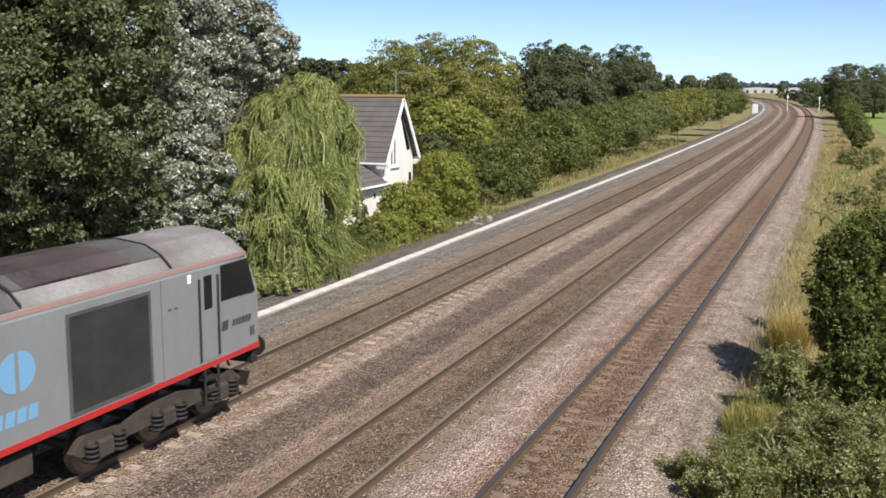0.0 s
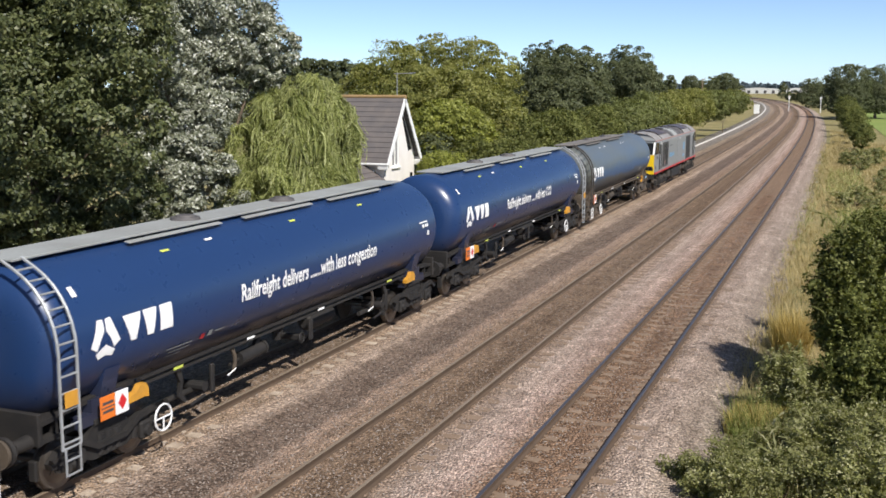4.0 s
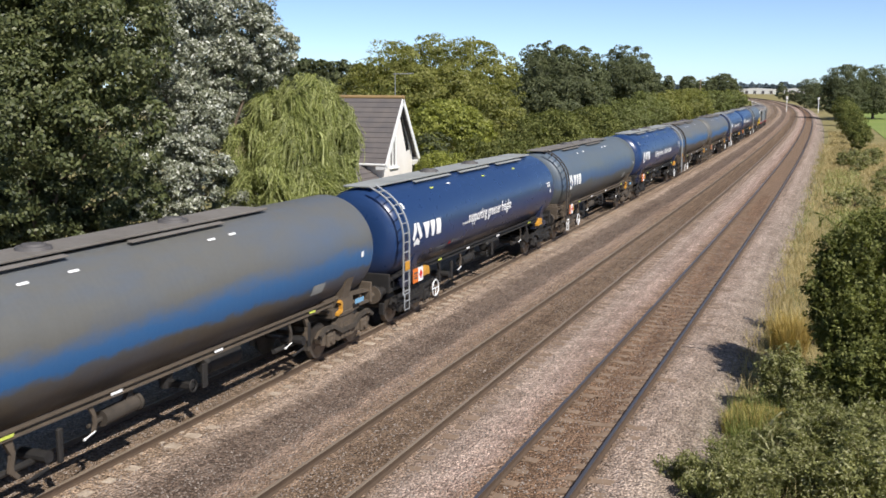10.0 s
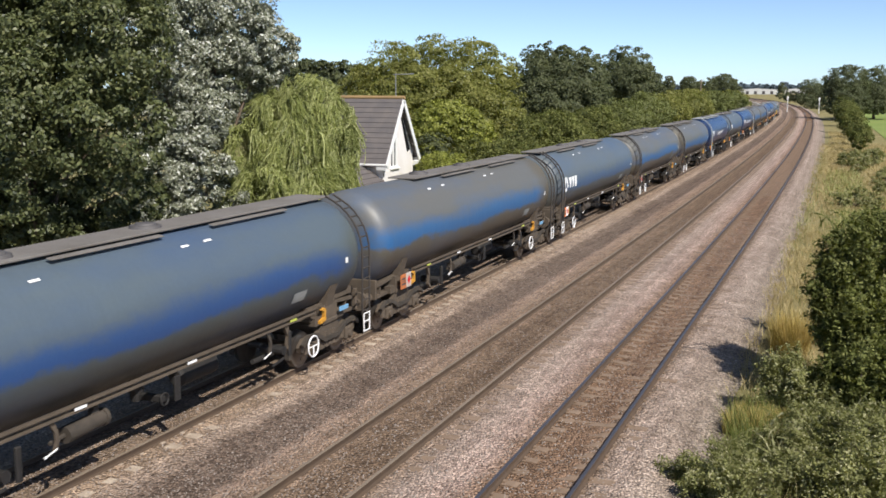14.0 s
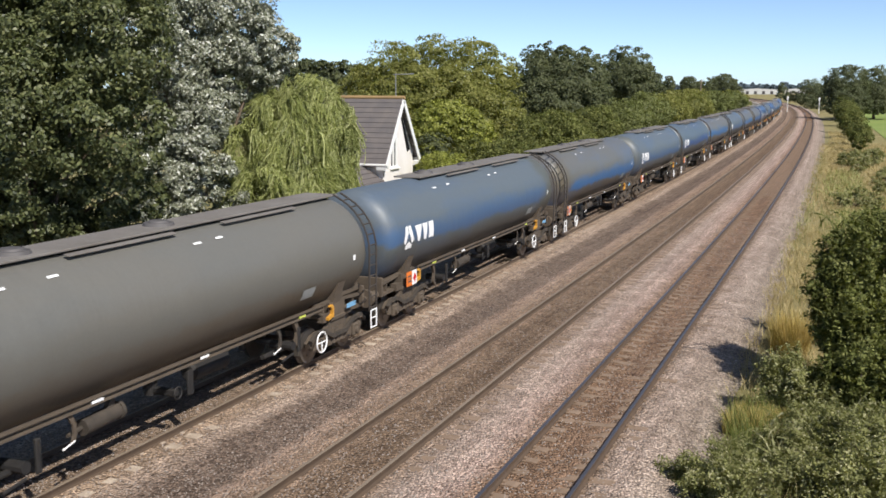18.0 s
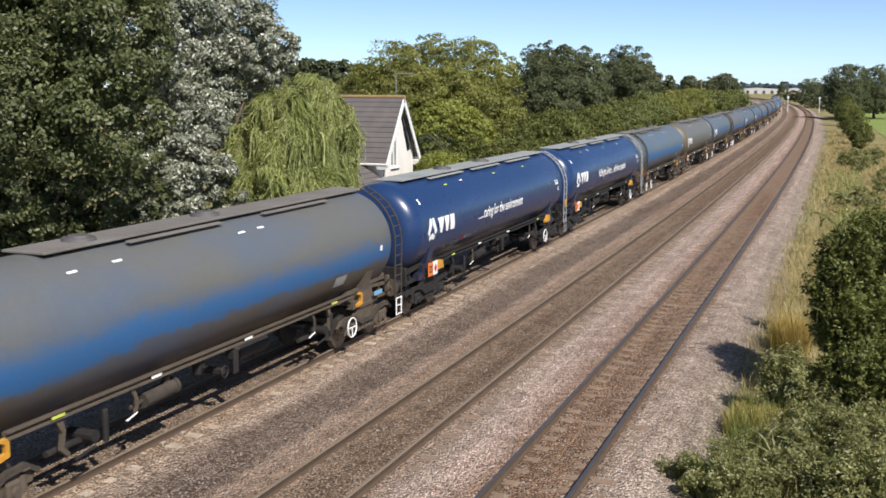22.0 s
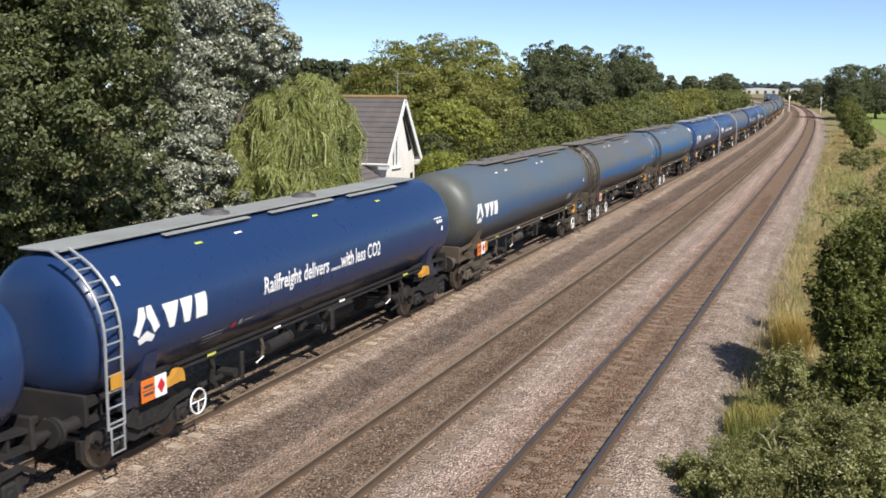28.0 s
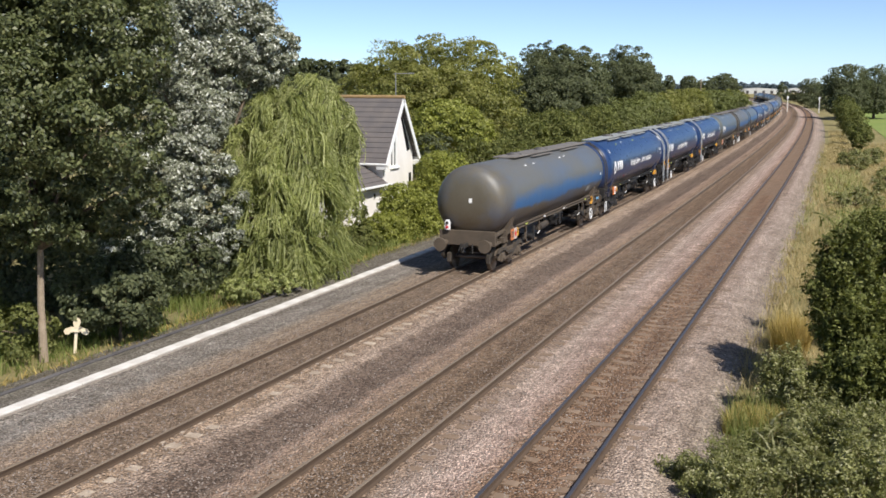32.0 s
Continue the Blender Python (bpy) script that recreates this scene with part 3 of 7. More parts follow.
def build_bed():
    ob = strip("ballast_bed", -40, 900, BED, BALLAST, smooth=True)
    tagged(ob, "brown and pinkish crushed stone ballast in long bands", "ballast", kind="structure")
    # loose stones, lying thickest where the camera is nearest
    rng = np.random.default_rng(8)
    n = 42000
    d = rng.uniform(-17.7, -2.5, n)
    s = 12.5 + 45 * rng.random(n) ** 1.5
    zs = np.interp(d, [q[0] for q in BED], [q[1] for q in BED])
    keep = np.ones(n, bool)
    for c in (-13.444, -8.479, -4.966):
        keep &= np.abs(np.abs(d - c) - 0.727) > 0.1
    d, s, zs = d[keep], s[keep], zs[keep]
    n = len(d)
    c = along_line(s, d, zs + 0.008)
    oct_v = np.array([(1, 0, 0), (0, 1, 0), (-1, 0, 0), (0, -1, 0), (0, 0, 1)], float)
    v = oct_v[None] * rng.uniform(0.010, 0.026, (n, 1, 1)) * rng.uniform(0.6, 1.3, (n, 5, 3))
    a = rng.uniform(0, 6.28, n)
    rot = np.stack((np.stack((np.cos(a), -np.sin(a), 0 * a), 1), np.stack((np.sin(a), np.cos(a), 0 * a), 1), np.stack((0 * a, 0 * a, 1 + 0 * a), 1)), 1)
    v = np.einsum("nij,nkj->nki", rot, v) + c[:, None]
    f = np.array([(0, 1, 4), (1, 2, 4), (2, 3, 4), (3, 0, 4)])
    faces = (f[None] + 5 * np.arange(n)[:, None, None]).reshape(-1)
    me = bpy.data.meshes.new("loose_stones")
    me.vertices.add(5 * n)
    me.vertices.foreach_set("co", v.astype(np.float32).ravel())
    me.loops.add(12 * n)
    me.loops.foreach_set("vertex_index", faces.astype(np.int32))
    me.polygons.add(4 * n)
    me.polygons.foreach_set("loop_start", np.arange(0, 12 * n, 3, dtype=np.int32))
    me.update(calc_edges=True)
    tagged(placed("loose_stones", me, STONE), "loose angular ballast stones", "stones", kind="stuff")


RAIL = ((-0.07, -0.16), (0.07, -0.16), (0.07, -0.145), (0.012, -0.12), (0.012, -0.045), (0.035, -0.035), (0.036, -0.006), (0.03, 0.0), (-0.03, 0.0),
        (-0.036, -0.006), (-0.035, -0.035), (-0.012, -0.045), (-0.012, -0.12), (-0.07, -0.145))


def build_track(centre, label, top, first, last, proud, sleeper=None):
    tr = thing("railway_track", label, "railway track", pose(0, 0, 0), "tracks", "structure")
    for side in (-1, 1):
        sec = [(centre + side * 0.727 + u, z) for u, z in RAIL]
        ob = strip("rail", -40, 900, sec, (RAIL_SIDE, top), tr, closed=True)
        for poly in ob.data.polygons:
            poly.material_index = 1 if poly.normal.z > 0.3 and poly.center.z > -0.012 else 0
    # sleepers with the dip of a concrete one, and a clip block under each rail
    bm = bmesh.new()
    shape = [(-1.25, -0.3), (-1.25, -0.175), (-0.45, -0.165), (-0.35, -0.185), (0.35, -0.185), (0.45, -0.165), (1.25, -0.175), (1.25, -0.3)]
    prism(bm, shape, -0.125, 0.125, axis=1)
    me = bpy.data.meshes.new("sleeper")
    bmesh.ops.bevel(bm, geom=[e for e in bm.edges if e.calc_length() < 0.26], offset=0.015, segments=1, affect="EDGES")
    for x in (-0.727, 0.727):
        for dx in (-0.1, 0.1):
            box(bm, (x + dx, 0, -0.15), (0.05, 0.11, 0.045))
    bm.to_mesh(me)
    bm.free()
    rnd = random.Random(int(centre * 10))
    s, far = first, []
    while s < last:
        x, y, a = line_at(s)
        q = on_line(s, centre, rnd.uniform(-0.006, 0.004) + proud)
        m = Matrix.Translation(q) @ Matrix.Rotation(a + rnd.uniform(-0.012, 0.012), 4, "Z") @ Matrix.Rotation(rnd.gauss(0, 0.009), 4, "Y")
        placed("sleeper", me, sleeper or SLEEPER, tr, at=m)
        s += 0.65
    bm = bmesh.new()
    while s < 240:
        x, y, a = line_at(s)
        box(bm, on_line(s, centre, -0.225 + proud), (2.5, 0.25, 0.1), turn=Matrix.Rotation(a, 4, "Z"))
        s += 0.65
    ob = part("far_sleepers", bm, SLEEPER, tr)
    ob["kind"] = "stuff"


def build_trough():
    tr = thing("cable_trough", "pale concrete cable trough with separate lids beside the track", "cable trough", pose(0, 0, 0), kind="structure")
    d = -17.326
    strip("trough_wall", -20, 700, [(d - 0.17, -0.4), (d - 0.17, -0.262), (d + 0.17, -0.262), (d + 0.17, -0.4)], CONCRETE, tr, closed=True)
    bm = bmesh.new()
    box(bm, (0, 0, 0), (0.33, 0.985, 0.05), 0.012)
    me = bpy.data.meshes.new("lid")
    bm.to_mesh(me)
    bm.free()
    rnd = random.Random(11)
    for i in range(120):
        s = 8 + i
        x, y, a = line_at(s)
        m = Matrix.Translation(on_line(s, d + rnd.uniform(-0.012, 0.012), -0.235 + rnd.uniform(-0.006, 0.006))) @ Matrix.Rotation(a + rnd.uniform(-0.012, 0.012), 4, "Z")
        placed("lid", me, LID, tr, at=m)
    strip("far_lids", 127.6, 700, [(d - 0.165, -0.26), (d - 0.165, -0.21), (d + 0.165, -0.21), (d + 0.165, -0.26)], LID, tr, closed=True)


build_ground()
build_bed()
build_track(-13.444, "used railway track with rust-stained concrete sleepers", RAIL_WORN, 12.0, 66.0, -0.005, PALESLEEPER)
build_track(-8.479, "dull railway track sunk in dirty ballast", RAIL_WORN, 12.0, 66.0, 0.002)
build_track(-4.966, "railway track with bright rail heads and brown sleepers", RAIL_TOP, 12.0, 72.0, 0.004)
build_trough()
cable = strip("lineside_cable", 14, 36, [(-18.6, -0.4), (-18.61, -0.3), (-18.55, -0.26), (-18.49, -0.3), (-18.5, -0.4)], SOOT, closed=True)
tagged(cable, "dark cable lying along the edge of the stones", "cable")


# ---- trees and bushes along the left of the line
# The trunk is given paler wood than the limbs, to paint sun on it.
tree("oak_tree", "tall dark green oak beside the line", (-20.39, 21.22, -0.45),
     [(-21.36, 22.16, 8.49, 2.30, 1.83), (-18.30, 21.87, 7.99, 1.46, 1.68), (-20.20, 20.60, 6.27, 1.88, 1.59), (-17.77, 21.09, 5.86, 1.35, 1.35), (-20.67, 21.49, 4.07, 1.74, 1.21), (-18.51, 22.18, 4.08, 1.13, 1.05), (-25.00, 21.68, 6.19, 2.72, 3.68), (-21.02, 23.63, 10.26, 3.00, 1.58), (-22.37, 24.64, 6.82, 2.36, 2.19), (-24.35, 24.63, 9.18, 1.19, 1.19), (-19.77, 21.30, 3.22, 0.90, 0.67), (-22.14, 21.30, 3.16, 1.23, 0.85), (-19.24, 22.19, 3.05, 0.77, 0.61)],
     170000, 0.125, OAK, 0.105, 3, per=130, spread=0.29, fill=0.3, bark=DEAD_SUNLIT_WOOD, split=0.47)
tree("silver_poplar", "silver-leaved poplar with pale undersides showing", (-24.21, 33.35, -0.45),
     [(-24.19, 30.73, 8.79, 1.41, 1.80), (-24.24, 35.69, 9.95, 2.07, 1.91), (-25.17, 34.70, 8.34, 1.89, 1.89), (-22.36, 35.69, 8.30, 1.38, 1.29), (-24.10, 32.73, 5.64, 1.71, 1.71), (-23.60, 31.25, 3.74, 1.45, 1.45), (-22.38, 31.75, 3.01, 1.24, 1.66), (-23.56, 30.76, 1.93, 1.13, 1.03), (-24.34, 35.70, 6.34, 1.60, 1.82), (-21.61, 31.26, 1.55, 0.81, 0.81), (-24.67, 31.74, 5.14, 1.05, 1.26)],
     135000, 0.16, POPLAR, 0.16, 5, per=110, slim=0.42, spread=0.25, fill=0.3)


def weeping_willow(base, tiers, bunches, seed):
    """A willow: limbs rise into many tiers (x, y, z, radius), and from each its leafy withies arch out and hang in short curtains."""
    ob = thing("weeping_willow", "weeping willow with light green trailing branches", "tree", pose(*base))
    rng = np.random.default_rng(seed)
    local = [(x - base[0], y - base[1], z - base[2], r) for x, y, z, r in tiers]
    woody((0, 0, 0), [(x, y, z, 1, 1) for x, y, z, r in local], 0.24, seed, ob)
    wt = np.array([t[3] ** 2 for t in local])
    withies = []
    for i in range(bunches):
        cx, cy, cz, r = local[rng.choice(len(local), p=wt / wt.sum())]
        d = unit(rng.normal(size=3) + (0, 0, 0.45))
        p0 = np.array((cx, cy, cz)) + d * r * rng.uniform(0.7, 1.02) * (1, 1, 0.85)
        a = math.atan2(d[1], d[0])
        hang = rng.uniform(0.6, 1.9) * (1.1 if d[2] < 0.4 else 0.75)
        sway = rng.normal(size=2) * 0.26
        # a bunch of withies hangs from one twig
        for k in range(rng.integers(18, 34)):
            h = min(hang * rng.uniform(0.5, 1.15), p0[2] - 0.05)
            b = a + rng.normal() * 0.22
            u = np.linspace(0, 1, int(7 + h * 9))
            out = rng.uniform(0.15, 0.5) * np.sqrt(u)
            s2 = sway + rng.normal(size=2) * 0.12
            q = p0 + rng.normal(size=3) * (0.1, 0.1, 0.08)
            x, y = q[0] + out * math.cos(b) + s2[0] * u ** 2, q[1] + out * math.sin(b) + s2[1] * u ** 2
            z = q[2] + 0.3 * np.sin(2.6 * u) * (1 - u) - h * u
            withies.append((np.stack((x, y, z), 1), b))
    placed("crown", ribbons(rng, withies, 0.045), WILLOW, ob)
    # narrow leaves stand off the withies on both sides
    twig = np.concatenate([w for w, b in withies])
    twig = twig[rng.random(len(twig)) < 0.8]
    n = len(twig)
    a = rng.uniform(0, 6.28, n)
    away = unit(np.stack((np.cos(a), np.sin(a), rng.uniform(-1.6, 0.1, n)), 1))
    side = unit(np.cross(away, rng.normal(size=(n, 3))))
    size = rng.uniform(0.08, 0.17, (n, 1))
    q = np.stack((twig, twig + away * size * 0.5 + side * size * 0.11, twig + away * size, twig + away * size * 0.5 - side * size * 0.11), 1)
    placed("leaves", quads("leaves", q), WILLOW, ob)


weeping_willow((-21.2, 36.0, -0.45), [(-20.76, 36.51, 6.54, 1.05), (-21.37, 35.57, 6.04, 0.95), (-19.99, 36.94, 5.80, 0.92), (-21.96, 34.62, 5.18, 0.85), (-20.42, 34.98, 4.87, 1.28), (-19.43, 36.10, 4.57, 0.85), (-22.13, 33.92, 3.80, 0.66), (-20.75, 33.61, 3.44, 1.12), (-19.52, 34.34, 3.21, 1.08), (-19.24, 36.20, 3.95, 0.58), (-21.52, 33.12, 2.07, 0.69), (-20.06, 33.21, 1.60, 1.16), (-19.32, 34.45, 1.48, 0.78), (-20.79, 32.76, 0.76, 0.68), (-19.30, 33.31, 0.56, 0.84), (-18.99, 34.63, 0.71, 0.52)], 400, 12)


def twiggy_bush(name, label, base, clumps, stems, mat, seed, size=0.085, twigs=12, leaves=16, droop=0.0, category="bush"):
    """An open bush: curved stems run from the root into clumps (x, y, z, radius), and carry leafy twigs that stand out of the outline."""
    ob = thing(name, label, category, pose(*base))
    rng = np.random.default_rng(seed)
    cl = np.array(clumps, float) - (*base, 0)
    wood, pos, out = bmesh.new(), [], []
    for i in range(stems):
        c = cl[rng.choice(len(cl), p=cl[:, 3] ** 2 / (cl[:, 3] ** 2).sum())]
        d = unit(rng.normal(size=3) + (0, 0, 0.5))
        tip = c[:3] + d * c[3] * rng.uniform(0.6, 1.1)
        root = np.array((rng.normal() * 0.25 + tip[0] * 0.45, rng.normal() * 0.25 + tip[1] * 0.45, 0.0))
        mid = (root + tip) / 2 + (0, 0, 0.18 * np.linalg.norm(tip - root))
        u = np.linspace(0, 1, 9)[:, None]
        line = (1 - u) ** 2 * root + 2 * u * (1 - u) * mid + u ** 2 * tip
        if i % 3 == 0:
            for p, q, r in ((line[0], line[4], 0.016), (line[4], line[8], 0.01)):
                rod(wood, p, q, r, r * 0.6, 5)
        for k in range(twigs):
            start = line[rng.integers(4, 9)] + rng.normal(size=3) * 0.06
            grow = unit(rng.normal(size=3) * 0.8 + d * 0.9 + (0, 0, 0.45 - droop))
            v = np.linspace(0.05, 1, leaves)[:, None]
            reach = c[3] * rng.uniform(0.25, 0.6)
            run = start + grow * reach * v + np.array((0, 0, -0.5 * droop - 0.12)) * reach * v ** 2
            pos.append(run + rng.normal(size=(leaves, 3)) * 0.035)
            out.append(np.repeat([unit(grow * 0.3 + rng.normal(size=3) * 0.5 + (0, 0, 0.7))], leaves, 0))
    part("branchwork", wood, BARK, ob)
    pos, out = np.concatenate(pos), np.concatenate(out)
    keep = pos[:, 2] > 0.0
    placed("crown", quads("crown", leaf_quads(rng, pos[keep], out[keep], size, 0.55, 0.5)), mat, ob)
    return ob


shrub("elder_bush", "low elder bush at the foot of the trees", [(-20.03, 23.68, 1.00, 1.48, 0.99), (-19.57, 24.67, 1.53, 1.01, 0.84), (-20.21, 23.19, 0.66, 0.68, 0.55)], 11400, 0.146, DARKLEAF, 21)
shrub("elder_bush", "silver-leaved sucker growth under the poplar", [(-20.72, 25.19, 1.37, 0.78, 0.95)], 4750, 0.134, POPLAR, 22)
shrub("bramble_bush", "green bramble clump on the verge", [(-21.29, 21.22, 0.25, 1.08, 0.78), (-23.11, 21.22, 0.57, 0.95, 0.95)], 6500, 0.110, HAWTHORN, 23)
shrub("willow_sucker", "low willow shoots beside the verge", [(-19.55, 29.70, 0.08, 0.77, 0.35), (-19.00, 31.18, 0.14, 0.90, 0.36)], 7000, 0.146, WILLOW, 24, slim=0.3)
shrub("shade_thicket", "dense dark thicket behind the trees", [(-36.69, 33.92, -0.42, 3.25, 4.26), (-32.79, 35.92, -0.47, 2.77, 4.29), (-28.83, 37.91, -1.29, 2.29, 2.80), (-27.52, 41.90, -0.47, 1.89, 3.26)], 22800, 0.246, DARKLEAF, 25)
shrub("shade_thicket", "dark undergrowth in the shade of the oak", [(-26.19, 25.75, 0.52, 1.68, 1.68), (-24.69, 26.74, 0.84, 1.13, 1.51), (-27.15, 24.77, 0.24, 1.47, 1.66), (-21.87, 29.71, 0.75, 1.19, 1.19), (-21.73, 32.68, 0.72, 1.06, 1.48)], 16000, 0.17, DARKLEAF, 56, fill=0.4)
shrub("privet_bush", "grey-green bush by the house wall", [(-22.47, 42.87, 0.49, 1.01, 1.59), (-21.66, 42.88, -0.53, 0.93, 1.06)], 9500, 0.134, HAWTHORN, 26)
shrub("garden_bush", "bright green leafy garden bush", [(-21.63, 46.95, 0.76, 1.02, 1.48), (-20.99, 47.95, 0.24, 1.30, 1.30), (-21.48, 44.95, -0.12, 1.23, 0.96)], 20000, 0.12, SUNNY, 27)
shrub("garden_bush", "light green bush beside the gate", [(-22.38, 55.19, 1.61, 1.36, 1.62), (-21.11, 54.19, 0.79, 0.89, 1.43)], 16000, 0.12, SUNNY, 28)
shrub("garden_bush", "tall bright green bush against the house", [(-22.18, 48.14, 0.95, 0.85, 0.95), (-21.52, 48.43, 0.3, 0.78, 0.8), (-21.95, 47.05, 0.0, 0.7, 0.7), (-21.09, 46.43, -0.2, 0.74, 0.6)], 20000, 0.11, SUNNY, 91)
shrub("garden_bush", "spreading yellow-green bush behind the gate", [(-23.46, 55.23, 0.6, 1.37, 1.2), (-22.61, 56.65, 0.7, 1.15, 1.1), (-23.39, 56.34, 2.0, 1.15, 1.1), (-22.71, 52.28, -0.2, 0.87, 0.7)], 24000, 0.12, SUNNY, 92)
tree("cypress", "small dark conifer behind the garden", (-25.33, 60.45, -0.45), [(-25.29, 60.45, 2.68, 1.14, 1.35), (-25.37, 60.45, 1.08, 1.36, 1.43)], 9500, 0.134, DARKLEAF, 0.12, 29)
shrub("verge_bush", "dense green bush on the railway verge", [(-22.26, 62.61, 0.64, 1.64, 1.45), (-22.49, 66.65, 1.44, 2.29, 1.92), (-24.53, 66.65, 1.75, 1.93, 1.74)], 15200, 0.179, HAWTHORN, 30)
tree("ash_tree", "broad light green ash behind the house", (-36.66, 88.49, -0.45),
     [(-40.88, 88.23, 7.66, 3.66, 3.14), (-35.51, 86.19, 3.14, 6.57, 3.03), (-36.92, 88.22, 8.66, 4.10, 2.56), (-34.40, 90.27, 8.18, 3.63, 2.85), (-36.61, 86.18, 5.64, 6.06, 3.04), (-32.37, 92.33, 7.16, 2.37, 2.63), (-31.76, 86.19, 4.70, 3.48, 2.73), (-44.82, 90.28, 6.61, 2.71, 1.90)], 110000, 0.22, ASH, 0.35, 31, per=60, fill=0.3, spread=0.26)
tree("young_sycamore", "yellow-green young tree behind the garden", (-28.08, 69.57, -0.45), [(-28.37, 69.91, 4.48, 2.25, 1.43), (-26.62, 69.91, 3.71, 1.62, 1.42), (-29.26, 68.90, 3.50, 1.42, 1.42)], 24000, 0.2, SUNNY, 0.15, 32)
tree("field_maple", "dense dark green tree among the hedge", (-33.29, 115.70, -0.45), [(-31.89, 112.5, 6.9, 4.6, 3.9), (-33.02, 109.0, 4.8, 3.7, 3.3), (-28.99, 110.2, 4.2, 3.6, 3.2), (-36.73, 116.60, 8.64, 1.97, 2.75), (-34.58, 116.60, 10.04, 1.69, 2.07), (-32.40, 115.56, 9.24, 1.79, 2.56), (-30.83, 117.65, 8.64, 1.95, 2.85), (-33.97, 117.65, 7.87, 3.27, 2.95), (-33.03, 114.53, 5.96, 4.60, 2.87), (-35.70, 112.45, 5.33, 2.54, 2.85), (-29.10, 114.53, 5.67, 1.58, 2.53)], 110000, 0.24, DARKLEAF, 0.3, 33, per=70, spread=0.26, fill=0.35)
tree("chestnut_tree", "rounded dark tree with a dense crown", (-29.95, 143.26, -0.45), [(-29.87, 138.0, 7.0, 4.0, 3.7), (-31.62, 143.78, 9.31, 3.43, 3.12), (-29.44, 143.79, 7.31, 2.95, 2.33), (-31.30, 141.68, 6.16, 4.24, 2.93), (-27.45, 143.80, 5.63, 1.86, 1.54)], 80000, 0.24, DARKLEAF, 0.3, 34, per=70, spread=0.2, fill=0.35)
shrub("hedge_bush", "mixed green hedge bush along the line", [(-23.89, 81.46, 2.39, 2.52, 2.52), (-24.74, 77.39, 2.13, 1.76, 2.20)], 28000, 0.18, HAWTHORN, 35)
shrub("hedge_bush", "dark green hedge bush along the line", [(-24.06, 88.17, 1.31, 2.22, 2.22), (-23.62, 94.32, 2.79, 2.35, 2.35)], 28000, 0.18, HAWTHORN, 36)
shrub("hedge_bush", "light green hedge bush along the line", [(-24.05, 107.92, 3.14, 2.95, 2.37), (-23.37, 116.22, 3.76, 2.83, 2.40)], 25000, 0.2, BRIGHT, 37)
shrub("hedge_bush", "mixed green hedge bush along the line", [(-23.05, 128.30, 3.74, 2.75, 2.21), (-22.53, 141.96, 4.17, 3.03, 2.27)], 22000, 0.22, ASH, 38)
shrub("hedge_bush", "light green hedge bush along the line", [(-22.23, 161.10, 4.26, 2.97, 2.04), (-21.94, 182.58, 4.40, 2.67, 1.81)], 18000, 0.25, BRIGHT, 39)
shrub("hedge_bush", "dark hedge bush at the bend of the line", [(-24.31, 222.00, 3.87, 1.51, 1.62), (-29.25, 233.09, 4.90, 4.28, 1.47), (-35.87, 233.09, 4.85, 4.95, 1.73), (-41.00, 227.54, 4.63, 3.66, 1.95)], 16000, 0.3, ASH, 40)
tree("hedgerow_tree", "small round dark hedgerow tree", (-45.40, 286.62, -0.45), [(-45.40, 286.62, 6.92, 2.59, 2.74)], 9000, 0.36, DARKLEAF, 0.25, 41, group="far hedgerow trees")
tree("hedgerow_tree", "round dark hedgerow tree", (-37.64, 290.94, -0.45), [(-40.71, 287.11, 7.09, 2.12, 2.42), (-37.63, 292.85, 7.56, 3.69, 2.77), (-34.58, 292.86, 5.90, 2.15, 1.84)], 14000, 0.36, DARKLEAF, 0.25, 42, group="far hedgerow trees")
tree("hedgerow_tree", "slim dark hedgerow tree", (-48.78, 273.28, -0.45), [(-48.78, 273.28, 7.63, 1.31, 2.33)], 4000, 0.36, DARKLEAF, 0.2, 43, group="far hedgerow trees")
# the right of the line
shrub("hedge_bush", "low dark hedge beyond the bend", [(-37.13, 490.63, 5.26, 2.53, 3.53), (-28.61, 429.31, 3.53, 3.08, 1.99), (-22.01, 404.78, 2.73, 3.72, 2.06), (-13.24, 349.59, 2.12, 3.90, 1.95)], 14000, 0.42, DARKLEAF, 58)
tree("boundary_tree", "large dark round tree at the field corner", (-6.20, 261.94, -0.45), [(-5.54, 265.31, 7.94, 4.80, 4.00), (-8.41, 265.32, 5.69, 2.68, 2.95), (-4.59, 259.68, 4.04, 4.18, 2.88), (-6.27, 257.43, 2.51, 3.25, 1.82)], 30000, 0.36, DARKLEAF, 0.35, 44, group="trees at the field corner")
tree("boundary_tree", "large grey-green tree at the field corner", (0.61, 272.86, -0.45), [(0.90, 278.25, 8.00, 4.43, 3.87), (2.31, 272.58, 5.03, 4.07, 3.79), (-1.71, 272.58, 5.00, 3.54, 3.82), (0.95, 268.05, 2.67, 4.54, 1.60)], 28000, 0.36, DARKLEAF, 0.35, 45, group="trees at the field corner")
tree("boundary_tree", "smaller grey-green tree beside the bend", (-21.73, 424.49, -0.45), [(-21.89, 425.62, 5.95, 3.90, 4.12), (-18.38, 418.03, 3.88, 2.98, 3.41), (-19.62, 398.28, 0.60, 2.85, 2.24), (-27.05, 456.03, 3.10, 2.09, 2.33)], 12000, 0.42, DARKLEAF, 0.3, 46, group="trees at the field corner")
